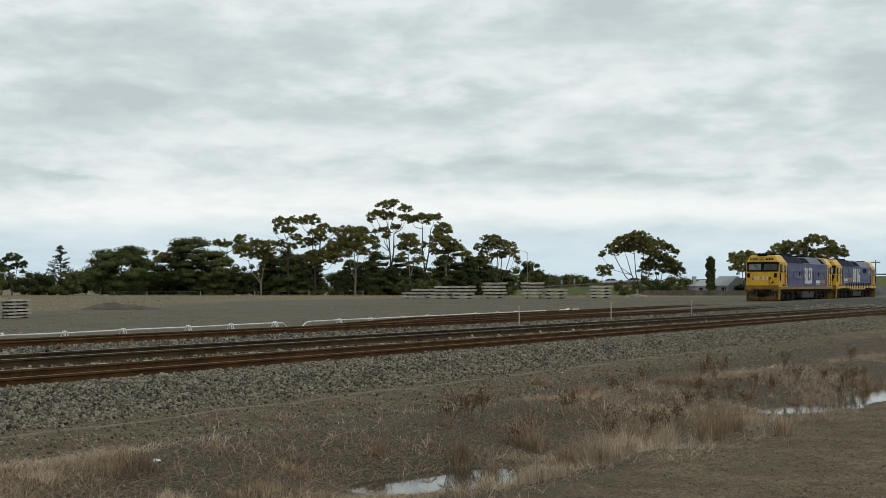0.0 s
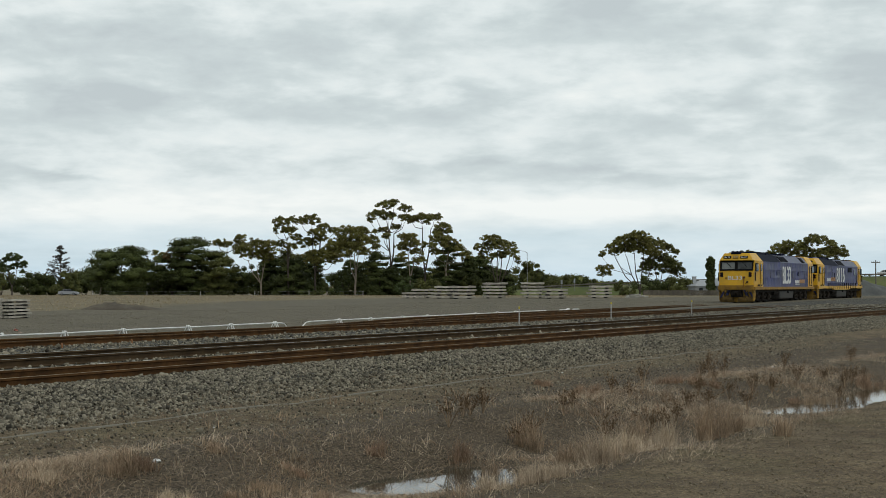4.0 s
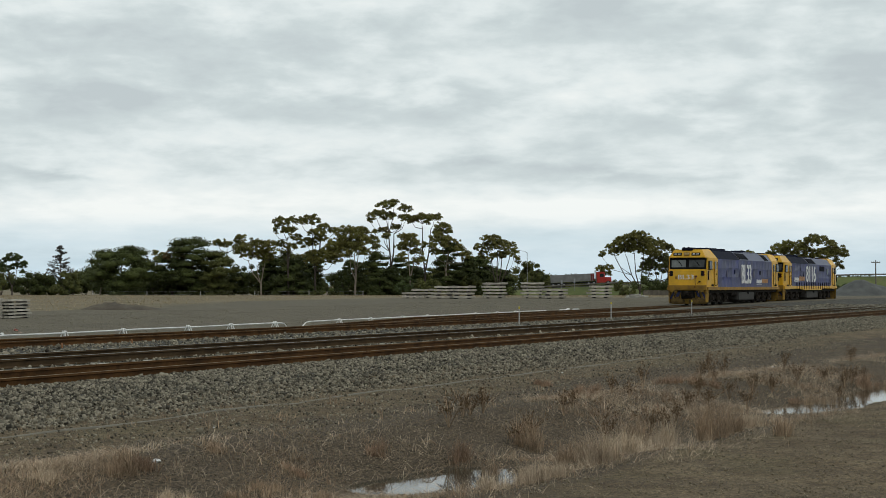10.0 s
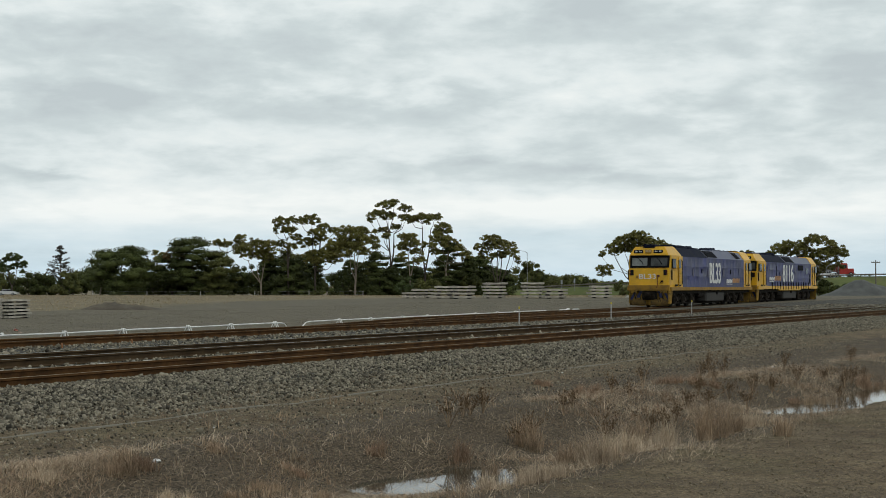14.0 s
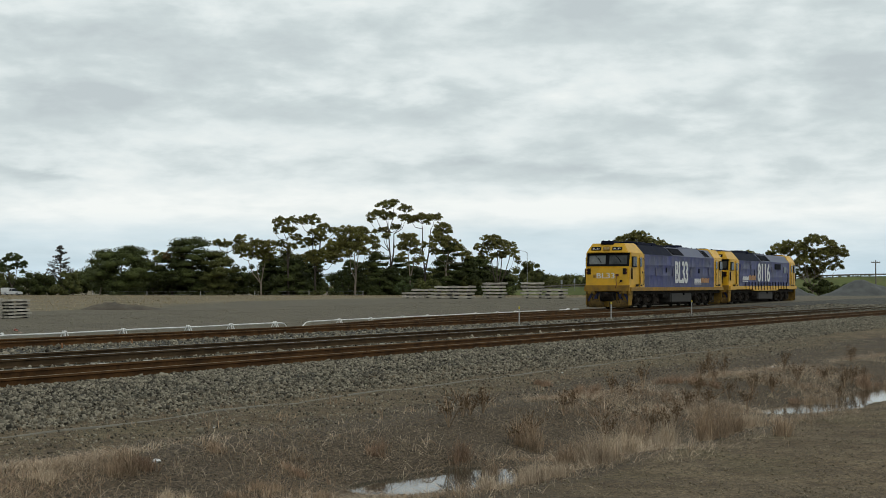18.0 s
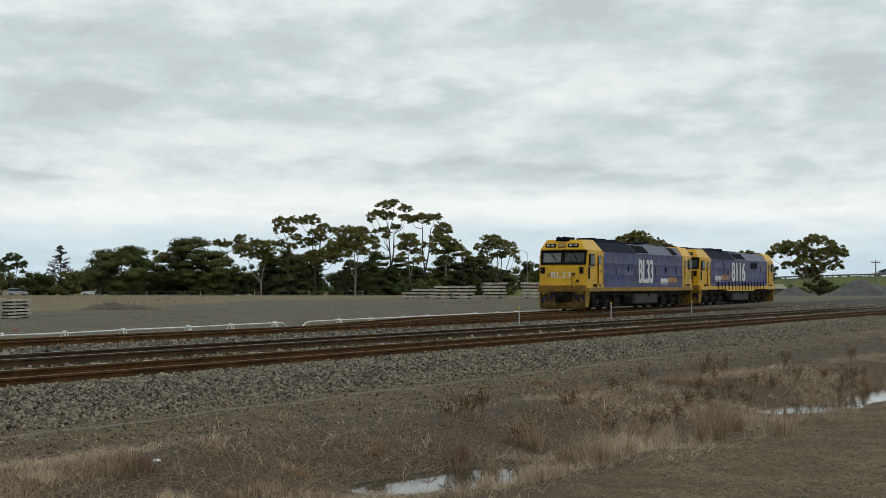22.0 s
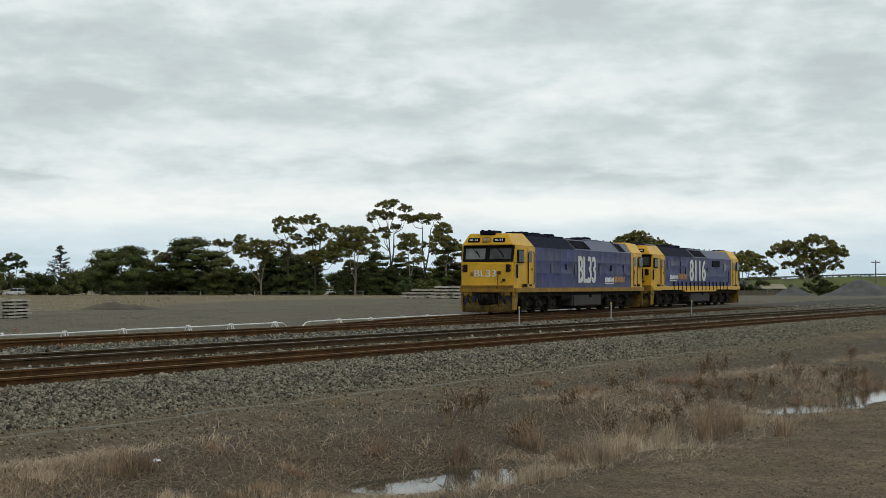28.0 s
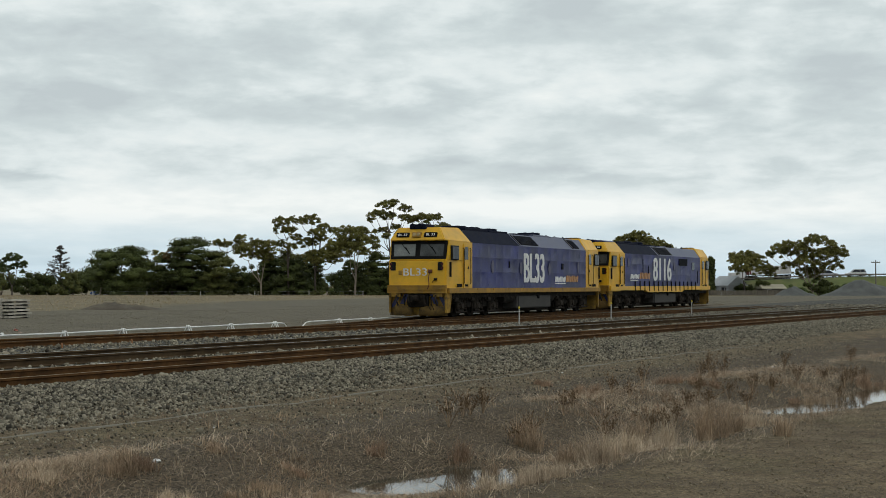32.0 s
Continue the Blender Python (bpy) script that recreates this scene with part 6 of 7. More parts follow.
def house(across, away, turn, w, d, eave, ridge, roof, label, gable=True, chimney=True, name="house", lift=0.0, skin=None):
    skin = skin or WEATHERBOARD
    p = g(across, away)
    p.z = float(ground_z(p.x, p.y)) - 0.05 + lift
    o = group_of(name, Matrix.Translation(p) @ Matrix.Rotation(TURN - math.pi / 2 + math.radians(turn), 4, "Z"), label, name.replace("_", " "))
    bm = bmesh.new()
    box(bm, -w / 2, w / 2, -d / 2, d / 2, -lift, eave)
    wall = part("wall", bm, skin, o)
    for k in range(int(eave / 0.22)):
        for s in (1, -1):
            bm = bmesh.new()
            box(bm, -w / 2 - 0.012, w / 2 + 0.012, *sorted((s * d / 2, s * (d / 2 + 0.02))), 0.2 * k + 0.05, 0.2 * k + 0.23)
            part("weatherboard", bm, skin, wall)
    bm = bmesh.new()
    e = 0.45
    hip = 0.0 if gable else d * 0.5
    lo = [bm.verts.new(q) for q in ((-w / 2 - e, -d / 2 - e, eave - 0.1), (w / 2 + e, -d / 2 - e, eave - 0.1), (w / 2 + e, d / 2 + e, eave - 0.1), (-w / 2 - e, d / 2 + e, eave - 0.1))]
    hi = [bm.verts.new(q) for q in ((-w / 2 - e + hip, 0, ridge), (w / 2 + e - hip, 0, ridge))]
    for q in ((lo[0], lo[1], hi[1], hi[0]), (lo[2], lo[3], hi[0], hi[1]), (lo[1], lo[2], hi[1]), (lo[3], lo[0], hi[0]), (lo[3], lo[2], lo[1], lo[0])):
        bm.faces.new(q)
    part("roof", bm, roof, o, "pale sheet-iron roof")
    for x in np.arange(-w / 2 + 1.2, w / 2 - 1.0, 2.6):
        for s in (1, -1):
            window_on(o, x - 0.45, x + 0.45, s * (d / 2 + 0.02), eave * 0.38, eave * 0.80, s)
    bm = bmesh.new()
    box(bm, w / 2 - 1.4, w / 2 - 0.5, -d / 2 - 0.05, -d / 2 + 0.02, 0.0, eave * 0.78)
    part("door", bm, mat("dark_door", (0.06, 0.05, 0.045), 0.6), o)
    if chimney:
        bm = bmesh.new()
        box(bm, -w * 0.36 - 0.35, -w * 0.36 + 0.35, -0.35, 0.35, eave, ridge + 0.75)
        box(bm, -w * 0.36 - 0.42, -w * 0.36 + 0.42, -0.42, 0.42, ridge + 0.6, ridge + 0.75)
        part("chimney", bm, WEATHERBOARD, o, "pale grey chimney")
    return o


house(54.9, 309, 12, 5.2, 5.0, 2.3, 3.5, ROOFIRON, "white weatherboard house with pale iron roof", gable=False)
house(60.0, 307, -62, 5.4, 4.6, 2.4, 4.3, ROOFIRON, "white gabled cottage behind the yard", chimney=False)
house(67.3, 300, 8, 4.4, 4, 1.75, 2.55, CREAMROOF, "low shed with a cream flat roof", chimney=False, name="shed", skin=SHEDGREY)


def fence(a0, a1, away, height):
    o = group_of("paling_fence", Matrix(), "weathered grey-brown timber paling fence", "fence")
    rng = random.Random(2)
    bm = bmesh.new()
    a = a0
    while a < a1:
        w = 0.14
        z = float(ground_z(g(a, away).x, g(a, away).y))
        top = height + rng.uniform(-0.05, 0.05)
        vs = [bm.verts.new(g(a + dx, away + dy, z + dz)) for dx in (0, w) for dy in (0, 0.02) for dz in (-0.05, top)]
        for q in ((0, 1, 3, 2), (4, 6, 7, 5), (0, 4, 5, 1), (2, 3, 7, 6), (1, 5, 7, 3)):
            bm.faces.new([vs[i] for i in q])
        a += 0.155
    palings = part("palings", bm, PALING, o)
    palings["kind"] = "stuff"
    a = a0
    while a < a1:
        p = g(a, away + 0.1)
        bm = bmesh.new()
        z = float(ground_z(p.x, p.y))
        tube(bm, [p + Vector((0, 0, z - 0.1)), p + Vector((0, 0, z + height - 0.1))], 0.07, 5)
        part("post", bm, TIMBER, o)
        a += 2.7


fence(36, 62, 262, 1.1)


def wire_fence(a0, a1, away, pitch):
    """Thin posts and three wires along the edge of the paddock."""
    o = group_of("wire_fence", Matrix(), "thin pale posts with slack wires along the paddock", "fence")
    n = int((a1 - a0) / pitch)
    rng = random.Random(12)
    feet = []
    for k in range(n + 1):
        p = g(a0 + pitch * k, away + rng.uniform(-0.3, 0.3))
        p.z = float(ground_z(p.x, p.y))
        feet.append(p)
        bm = bmesh.new()
        tube(bm, [p + Vector((0, 0, -0.1)), p + Vector((0.02, 0, rng.uniform(1.05, 1.2)))], 0.07, 6)
        part("post", bm, POSTGREY, o)
    for z in (0.4, 0.7, 1.0):
        bm = bmesh.new()
        tube(bm, [p + Vector((0, 0, z)) for p in feet], 0.006, 4)
        part("wire", bm, GALV, o)


wire_fence(-70.0, -16.0, 292, 10.8)


def lamp_post(across, away, height):
    p = g(across, away)
    p.z = float(ground_z(p.x, p.y))
    o = group_of("street_lamp", Matrix.Translation(p) @ Matrix.Rotation(TURN - math.pi / 2, 4, "Z"), "tall grey street lamp with a curved arm", "street lamp")
    bm = bmesh.new()
    tube(bm, [(0, 0, 0), (0, 0, height * 0.96)], [0.08, 0.05], 8)
    part("pole", bm, GALV, o)
    bm = bmesh.new()
    tube(bm, [(0, 0, height * 0.94), (-0.5, 0, height * 0.99), (-1.6, 0, height)], [0.06, 0.05, 0.045], 6)
    part("arm", bm, GALV, o)
    bm = bmesh.new()
    box(bm, -2.2, -1.5, -0.15, 0.15, height - 0.08, height + 0.1, 0.05)
    part("lantern", bm, GALV, o)


lamp_post(17.3, 300, 9.4)


def power_pole(across, away, base, height):
    p = g(across, away)
    o = group_of("power_pole", Matrix.Translation((p.x, p.y, base)) @ Matrix.Rotation(TURN - math.pi / 2, 4, "Z"), "timber power pole with a crossarm", "power pole")
    bm = bmesh.new()
    tube(bm, [(0, 0, -0.5), (0, 0, height)], [0.17, 0.12], 8)
    part("pole", bm, TIMBER, o)
    bm = bmesh.new()
    box(bm, -1.0, 1.0, -0.06, 0.06, height - 0.55, height - 0.4)
    part("crossarm", bm, TIMBER, o)
    for x in (-0.9, -0.45, 0.45, 0.9):
        bm = bmesh.new()
        tube(bm, [(x, 0, height - 0.4), (x, 0, height - 0.2)], 0.06, 6)
        part("insulator", bm, POSTGREY, o)


power_pole(96.0, 324, 1.0, 5.9)


def sign(across, away, base):
    p = g(across, away)
    o = group_of("road_sign", Matrix.Translation((p.x, p.y, base)) @ Matrix.Rotation(TURN - math.pi / 2, 4, "Z"), "small white road sign on a post", "road sign", "road signs")
    bm = bmesh.new()
    tube(bm, [(0, 0, -0.6), (0, 0, 2.5)], 0.05, 6)
    part("post", bm, GALV, o)
    bm = bmesh.new()
    box(bm, -0.2, 0.2, -0.09, -0.05, 1.7, 2.6, 0.01)
    part("plate", bm, ROOFIRON, o)


sign(26.8, 330, 0.0)
sign(29.7, 330, 0.3)


def far_woods():
    """A low distant belt of trees on the horizon."""
    rng = np.random.RandomState(8)
    clumps = []
    for k in range(420):
        a = rng.uniform(-420, 420)
        away = rng.uniform(470, 620)
        hgt = (3.0 if a > 55 else 4.5) + 3.5 * (0.5 + 0.5 * math.sin(a * 0.05 + 1)) * rng.uniform(0.5, 1.1)
        r = rng.uniform(3, 6)
        p = g(a, away)
        clumps.append(((p.x, p.y, -0.8 + hgt * rng.uniform(0.25, 0.75)), (r, r, hgt * 0.42), 90))
    v, f = leaves(rng, clumps, 0.5, 0.8, True)
    tagged(new("far_woods", sheet("far_woods", v.tolist(), f.tolist(), LEAF_BUSH, False)), "distant belt of grey-green trees", "trees", kind="stuff")


far_woods()
# ---- road vehicles ----
GLASS_DARK = mat("car_glass", (0.02, 0.024, 0.028), 0.08, 0, 0.1, 4, 20, 0)
TYRE = mat("tyre", (0.015, 0.015, 0.015), 0.8, 0, 0.2, 8, 40, 0.1)
HUB = mat("hub", (0.4, 0.4, 0.4), 0.35, 0.7, 0.1, 6, 20, 0)
REDPAINT = mat("truck_red", (0.45, 0.035, 0.025), 0.35, 0, 0.1, 2, 20, 0)
TRAILER = mat("tipper_grey", (0.26, 0.26, 0.25), 0.6, 0.2, 0.2, 1, 12, 0.1)


def wheel(parent, x, y, r):
    bm = bmesh.new()
    disc(bm, (0, 0), r, -0.1, 0.1, 18)
    w = part("wheel", bm, TYRE, parent)
    w.location = (x, y, r)
    bm = bmesh.new()
    s = 1 if y > 0 else -1
    disc(bm, (0, 0), r * 0.6, *sorted((s * 0.09, s * 0.115)), 14)
    part("rim", bm, HUB, w)


def car(colour, name, label, style="sedan"):
    """Faces +x."""
    o = group_of("car", Matrix(), label, "car", "cars on the road")
    paint = mat("paint_" + name, colour, 0.25, 0.0, 0.05, 1, 20, 0)
    side = [(-2.25, 0.30), (-2.32, 0.55), (-2.25, 0.92), (-1.6, 0.98), (1.0, 0.96), (1.9, 0.84), (2.25, 0.66), (2.28, 0.35), (2.1, 0.25), (-2.1, 0.25)]
    if style == "sedan":
        top = [(-1.75, 0.95), (-1.05, 1.42), (0.25, 1.44), (1.15, 0.94)]
    elif style == "wagon":
        top = [(-2.15, 0.95), (-1.95, 1.60), (0.25, 1.64), (1.15, 0.94)]
    else:
        top = [(-0.45, 0.95), (-0.3, 1.62), (0.6, 1.64), (1.3, 0.94)]
    bm = bmesh.new()
    prism(bm, side, "y", -0.88, 0.88)
    bmesh.ops.bevel(bm, geom=list(bm.edges), offset=0.05, segments=2, affect="EDGES")
    part("body", bm, paint, o)
    bm = bmesh.new()
    a = [bm.verts.new((p[0], -0.82 if p[1] < 1 else -0.66, p[1])) for p in top]
    b = [bm.verts.new((p[0], 0.82 if p[1] < 1 else 0.66, p[1])) for p in top]
    bm.faces.new(a)
    bm.faces.new(b[::-1])
    for i in range(4):
        bm.faces.new((a[i], b[i], b[(i + 1) % 4], a[(i + 1) % 4]))
    part("windows", bm, GLASS_DARK, o)
    bm = bmesh.new()
    z = top[1][1]
    box(bm, top[1][0] - 0.02, top[2][0] + 0.05, -0.68, 0.68, z - 0.05, z + 0.03, 0.02)
    for x in (top[1][0] + 0.05, (top[1][0] + top[2][0]) / 2):
        for s in (1, -1):
            tube(bm, [(x, s * 0.80, 0.95), (x, s * 0.67, z)], 0.035, 5)
    part("roof", bm, paint, o)
    if style == "ute":
        bm = bmesh.new()
        box(bm, -2.35, -0.5, -0.92, 0.92, 0.85, 1.75, 0.03)
        part("canopy", bm, PIPEWHITE, o, "white box canopy")
    if style == "tray":
        bm = bmesh.new()
        box(bm, -1.7, -0.6, -0.8, 0.8, 0.9, 1.5, 0.04)
        part("tool_box", bm, PIPEWHITE, o, "white tool box")
    for x in (-1.35, 1.4):
        for y in (-0.80, 0.80):
            wheel(o, x, y, 0.32)
    for s in (1, -1):
        bm = bmesh.new()
        box(bm, 2.15, 2.29, s * 0.62 - 0.16, s * 0.62 + 0.16, 0.58, 0.70, 0.02)
        part("headlight", bm, LAMP, o)
        bm = bmesh.new()
        box(bm, -2.33, -2.24, s * 0.66 - 0.12, s * 0.66 + 0.12, 0.62, 0.84, 0.02)
        part("tail_light", bm, REDLENS, o)
    return o


def truck(REDPAINT, TRAILER, label, roof=2.85):
    o = group_of("truck", Matrix(), label, "truck", "trucks on the road")
    bm = bmesh.new()
    prism(bm, [(0, 0.6), (0, 2.9), (-0.2, 3.1), (-1.9, 3.15), (-1.9, 0.6)], "y", -1.2, 1.2)
    bmesh.ops.bevel(bm, geom=list(bm.edges), offset=0.06, segments=2, affect="EDGES")
    part("cab", bm, REDPAINT, o, "painted cab")
    bm = bmesh.new()
    box(bm, 0, 1.5, -1.0, 1.0, 0.65, 1.85, 0.12)
    part("bonnet", bm, REDPAINT, o)
    bm = bmesh.new()
    box(bm, -0.05, 0.04, -1.05, 1.05, 2.0, 2.8, 0.02)
    for s in (1, -1):
        box(bm, -1.2, -0.25, *sorted((s * 1.19, s * 1.215)), 1.95, 2.7)
    part("windows", bm, GLASS_DARK, o)
    bm = bmesh.new()
    box(bm, 1.45, 1.65, -1.05, 1.05, 0.45, 0.8, 0.04)
    part("bumper", bm, GALV, o)
    for s in (1, -1):
        bm = bmesh.new()
        tube(bm, [(-2.05, s * 1.05, 0.8), (-2.05, s * 1.05, 3.5)], 0.08, 8)
        part("exhaust", bm, HUB, o)
    bm = bmesh.new()
    box(bm, -12.6, 1.2, -0.5, 0.5, 0.75, 1.0)
    part("chassis", bm, TYRE, o)
    bm = bmesh.new()
    prism(bm, [(-2.6, 1.15), (-2.5, roof), (-12.5, roof), (-12.4, 1.15)], "y", -1.22, 1.22)
    body = part("tipper", bm, TRAILER, o, "ribbed trailer body")
    bm = bmesh.new()
    box(bm, -3.3, -2.45, -1.25, 1.25, 1.2, roof - 0.05, 0.03)
    part("headboard", bm, mat("dark_red_board", (0.20, 0.03, 0.025), 0.5), body, "dark red headboard")
    for k in range(12):
        bm = bmesh.new()
        for s in (1, -1):
            box(bm, -3.0 - 0.8 * k, -2.9 - 0.8 * k, *sorted((s * 1.21, s * 1.27)), 1.15, roof)
        part("rib", bm, TRAILER, body)
    for x in (0.7, -2.6, -3.8, -9.6, -10.8, -12.0):
        for y in (-1.05, 1.05):
            wheel(o, x, y, 0.5)
    return o


WHITEPAINT = mat("truck_white", (0.66, 0.66, 0.65), 0.4, 0, 0.06, 1, 12, 0)
LOAD = mat("trailer_white", (0.60, 0.59, 0.57), 0.6, 0, 0.12, 1, 12, 0.05)
WHITECAR, SILVER, BLUECAR, DARKCAR = (0.68, 0.68, 0.66), (0.40, 0.41, 0.42), (0.05, 0.10, 0.25), (0.05, 0.05, 0.055)
# each: the vehicle, a time, its place across at that time, its speed across
TRAFFIC = [
    (truck(REDPAINT, TRAILER, "red semi-trailer truck with a long grey tipper"), 2.0, -90.5, 16.3),
    (truck(WHITEPAINT, LOAD, "white semi-trailer truck on the raised road", 3.05), 30.0, 94.6, -13.7),
    (car(SILVER, "silver", "silver sedan driving along the road"), 3.5, -95.3, 17.0),
    (car(DARKCAR, "dark", "dark hatchback driving along the road", "wagon"), 5.5, -84.4, 15.7),
    (car(WHITECAR, "white", "white sedan driving along the road"), 8.5, -91.5, 18.6),
    (car(BLUECAR, "blue", "blue sedan driving along the road"), 11.0, -94.0, 21.0),
    (car(WHITECAR, "white", "white station wagon driving along the road", "wagon"), 13.0, -90.8, 19.6),
    (car(WHITECAR, "white", "white hatchback driving along the road"), 14.5, -91.0, 19.8),
    (car(WHITECAR, "white", "white utility with a box canopy", "ute"), 18.5, -89.3, 21.3),
    (car(SILVER, "silver", "silver station wagon driving along the road", "wagon"), 22.0, -98.7, 18.8),
    (car(DARKCAR, "dark", "dark utility with a white tool box", "tray"), 23.5, -98.5, 25.0),
    (car(WHITECAR, "white", "white sedan on the raised road"), 0.0, 39.2, 16.0),
    (car(WHITECAR, "white", "white station wagon on the raised road", "wagon"), 25.0, 95.7, -18.0),
    (car((0.16, 0.03, 0.03), "dark_red", "dark red sedan on the raised road"), 19.0, 94.4, -24.5),
    (car(WHITECAR, "white", "white hatchback on the raised road", "wagon"), 32.0, 94.7, -18.0),
    (car(BLUECAR, "blue", "blue station wagon on the raised road", "wagon"), 22.0, 101.5, -18.0),
    (car(SILVER, "silver", "silver sedan driving the other way"), 6.0, -82.5, -21.0),
    (car(WHITECAR, "white", "white sedan driving the other way"), 22.0, -80.6, -21.0),
    (car(WHITECAR, "white", "white station wagon driving the other way", "wagon"), 27.5, -86.3, -24.0),
    (car(WHITECAR, "white", "white hatchback driving the other way"), 31.0, -90.0, -21.2),
]
# ---- ballast, gravel, dry grass and puddles ----
STONE = mat("ballast_stone", (0.39, 0.352, 0.262), 0.9, 0, 0.25, 3, 40, 0.2, spread=0.92, coords="World", tint=(0.30, 0.25, 0.18), amount=0.4, spec=0.2)
GRIT = mat("loose_gravel", (0.33, 0.275, 0.19), 0.9, 0, 0.25, 3, 40, 0.2, spread=0.5, coords="World", spec=0.2)
YARDSTONE = mat("yard_stone", (0.29, 0.26, 0.19), 0.9, 0, 0.25, 3, 40, 0.2, spread=0.45, coords="World", spec=0.2)
STRAW = mat("dry_grass", (0.57, 0.42, 0.28), 0.85, 0, 0.3, 1.2, 12, 0, spread=0.6, coords="World", spec=0.15)
PALESTRAW = mat("bleached_grass", (0.80, 0.625, 0.45), 0.85, 0, 0.3, 1.2, 12, 0, spread=0.4, coords="World", spec=0.15)
RUSSET = mat("russet_grass", (0.50, 0.345, 0.23), 0.85, 0, 0.3, 1.2, 12, 0, spread=0.5, coords="World", spec=0.15)
SEED = mat("dock_seed", (0.17, 0.11, 0.06), 0.9, 0, 0.3, 4, 30, 0, spread=0.4, coords="World", spec=0.1)
FIELD = mat("field_grass", (0.46, 0.375, 0.235), 0.9, 0, 0.3, 0.3, 6, 0, spread=0.3, coords="World", spec=0.1)
OCT = np.array([(1, 0, 0), (-1, 0, 0), (0, 1, 0), (0, -1, 0), (0, 0, 1), (0, 0, -1)], float)
CUBE = np.array([(x, y, z) for x in (-0.7, 0.7) for y in (-0.7, 0.7) for z in (-0.7, 0.7)], float)
OCT_F = np.array([(0, 2, 4), (2, 1, 4), (1, 3, 4), (3, 0, 4), (2, 0, 5), (1, 2, 5), (3, 1, 5), (0, 3, 5)])
CUBE_F = np.array([(0, 1, 3, 2), (4, 6, 7, 5), (0, 4, 5, 1), (2, 3, 7, 6), (0, 2, 6, 4), (1, 5, 7, 3)])


def in_view(x, y, margin=0.03):
    away = x * math.cos(TURN) + y * math.sin(TURN)
    across = x * math.sin(TURN) - y * math.cos(TURN)
    return (np.abs(across) < away * (0.305 + margin)) & (away > 8)


def stones(name, n, xr, yr, size, material, label, seed, lift=0.2, xpow=1.0, stay=None):
    """Broken stones strewn over a strip, denser near the tripod."""
    rng = np.random.RandomState(seed)
    x = xr[0] + (xr[1] - xr[0]) * rng.uniform(0, 1, n) ** xpow
    y = rng.uniform(yr[0], yr[1], n)
    keep = in_view(x, y)
    if stay is not None:
        keep &= stay(x, y, rng)
    x, y = x[keep], y[keep]
    n = len(x)
    s = size * np.exp(rng.normal(0, 0.3, n))
    z = ground_z(x, y) + s * lift
    pts = np.concatenate([CUBE])[None] * rng.uniform(0.55, 1.25, (n, 8, 3)) * np.stack([s, s * rng.uniform(0.6, 1, n), s * rng.uniform(0.5, 0.9, n)], 1)[:, None] * 0.75
    q = rng.normal(size=(n, 4))
    q /= np.linalg.norm(q, axis=1)[:, None]
    w, a, b, c = q.T
    R = np.stack([np.stack([1 - 2 * (b * b + c * c), 2 * (a * b - c * w), 2 * (a * c + b * w)], 1), np.stack([2 * (a * b + c * w), 1 - 2 * (a * a + c * c), 2 * (b * c - a * w)], 1), np.stack([2 * (a * c - b * w), 2 * (b * c + a * w), 1 - 2 * (a * a + b * b)], 1)], 1)
    pts = np.einsum("nij,nkj->nki", R, pts) + np.stack([x, y, z], 1)[:, None]
    v = pts.reshape(-1, 3)
    f = (CUBE_F[None] + (np.arange(n) * 8)[:, None, None]).reshape(-1, 4)
    me = bpy.data.meshes.new(name)
    me.vertices.add(len(v))
    me.vertices.foreach_set("co", v.astype(np.float32).ravel())
    me.loops.add(f.size)
    me.loops.foreach_set("vertex_index", f.astype(np.int32).ravel())
    me.polygons.add(len(f))
    me.polygons.foreach_set("loop_start", (np.arange(len(f)) * 4).astype(np.int32))
    me.materials.append(material)
    me.update(calc_edges=True)
    return tagged(new(name, me), label, "gravel", kind="stuff")


def not_on_rails(x, y, rng):
    ok = np.ones(len(x), bool)
    for c in (17.17, 21.3, 28.1):
        for s in (-1, 1):
            ok &= np.abs(y - c - s * 0.753) > 0.10
    return ok


def off_sleepers(x, y, rng):
    """Leaves the sleeper ends of the second track bare."""
    bare = (np.abs(y - 20.15) < 0.16) & (np.mod(x - 8, 0.66) < 0.22)
    return not_on_rails(x, y, rng) & ~bare


stones("ballast_shoulder", 90000, (9, 74), (13.2, 16.45), 0.030, STONE, "coarse grey ballast stones on the shoulder", 1, 0.25, 1.7, lambda x, y, rng: rng.uniform(0, 1, len(x)) < smooth01(y, 13.2, 14.4))
stones("ballast_bed", 34000, (12, 110), (16.45, 27.3), 0.045, STONE, "grey ballast stones between the tracks", 2, 0.2, 1.5, off_sleepers)
stones("loose_gravel", 44000, (5, 45), (2.5, 14.3), 0.013, GRIT, "fine loose gravel on the dirt track", 3, 0.3, 1.6)
stones("loose_stones", 11000, (7, 50), (10.6, 14.2), 0.021, STONE, "scattered stones on the dirt track", 4, 0.2, 1.4)

stones("yard_gravel", 17000, (26, 120), (33, 58), 0.028, YARDSTONE, "coarse gravel strewn over the yard", 6, 0.15, 1.2)


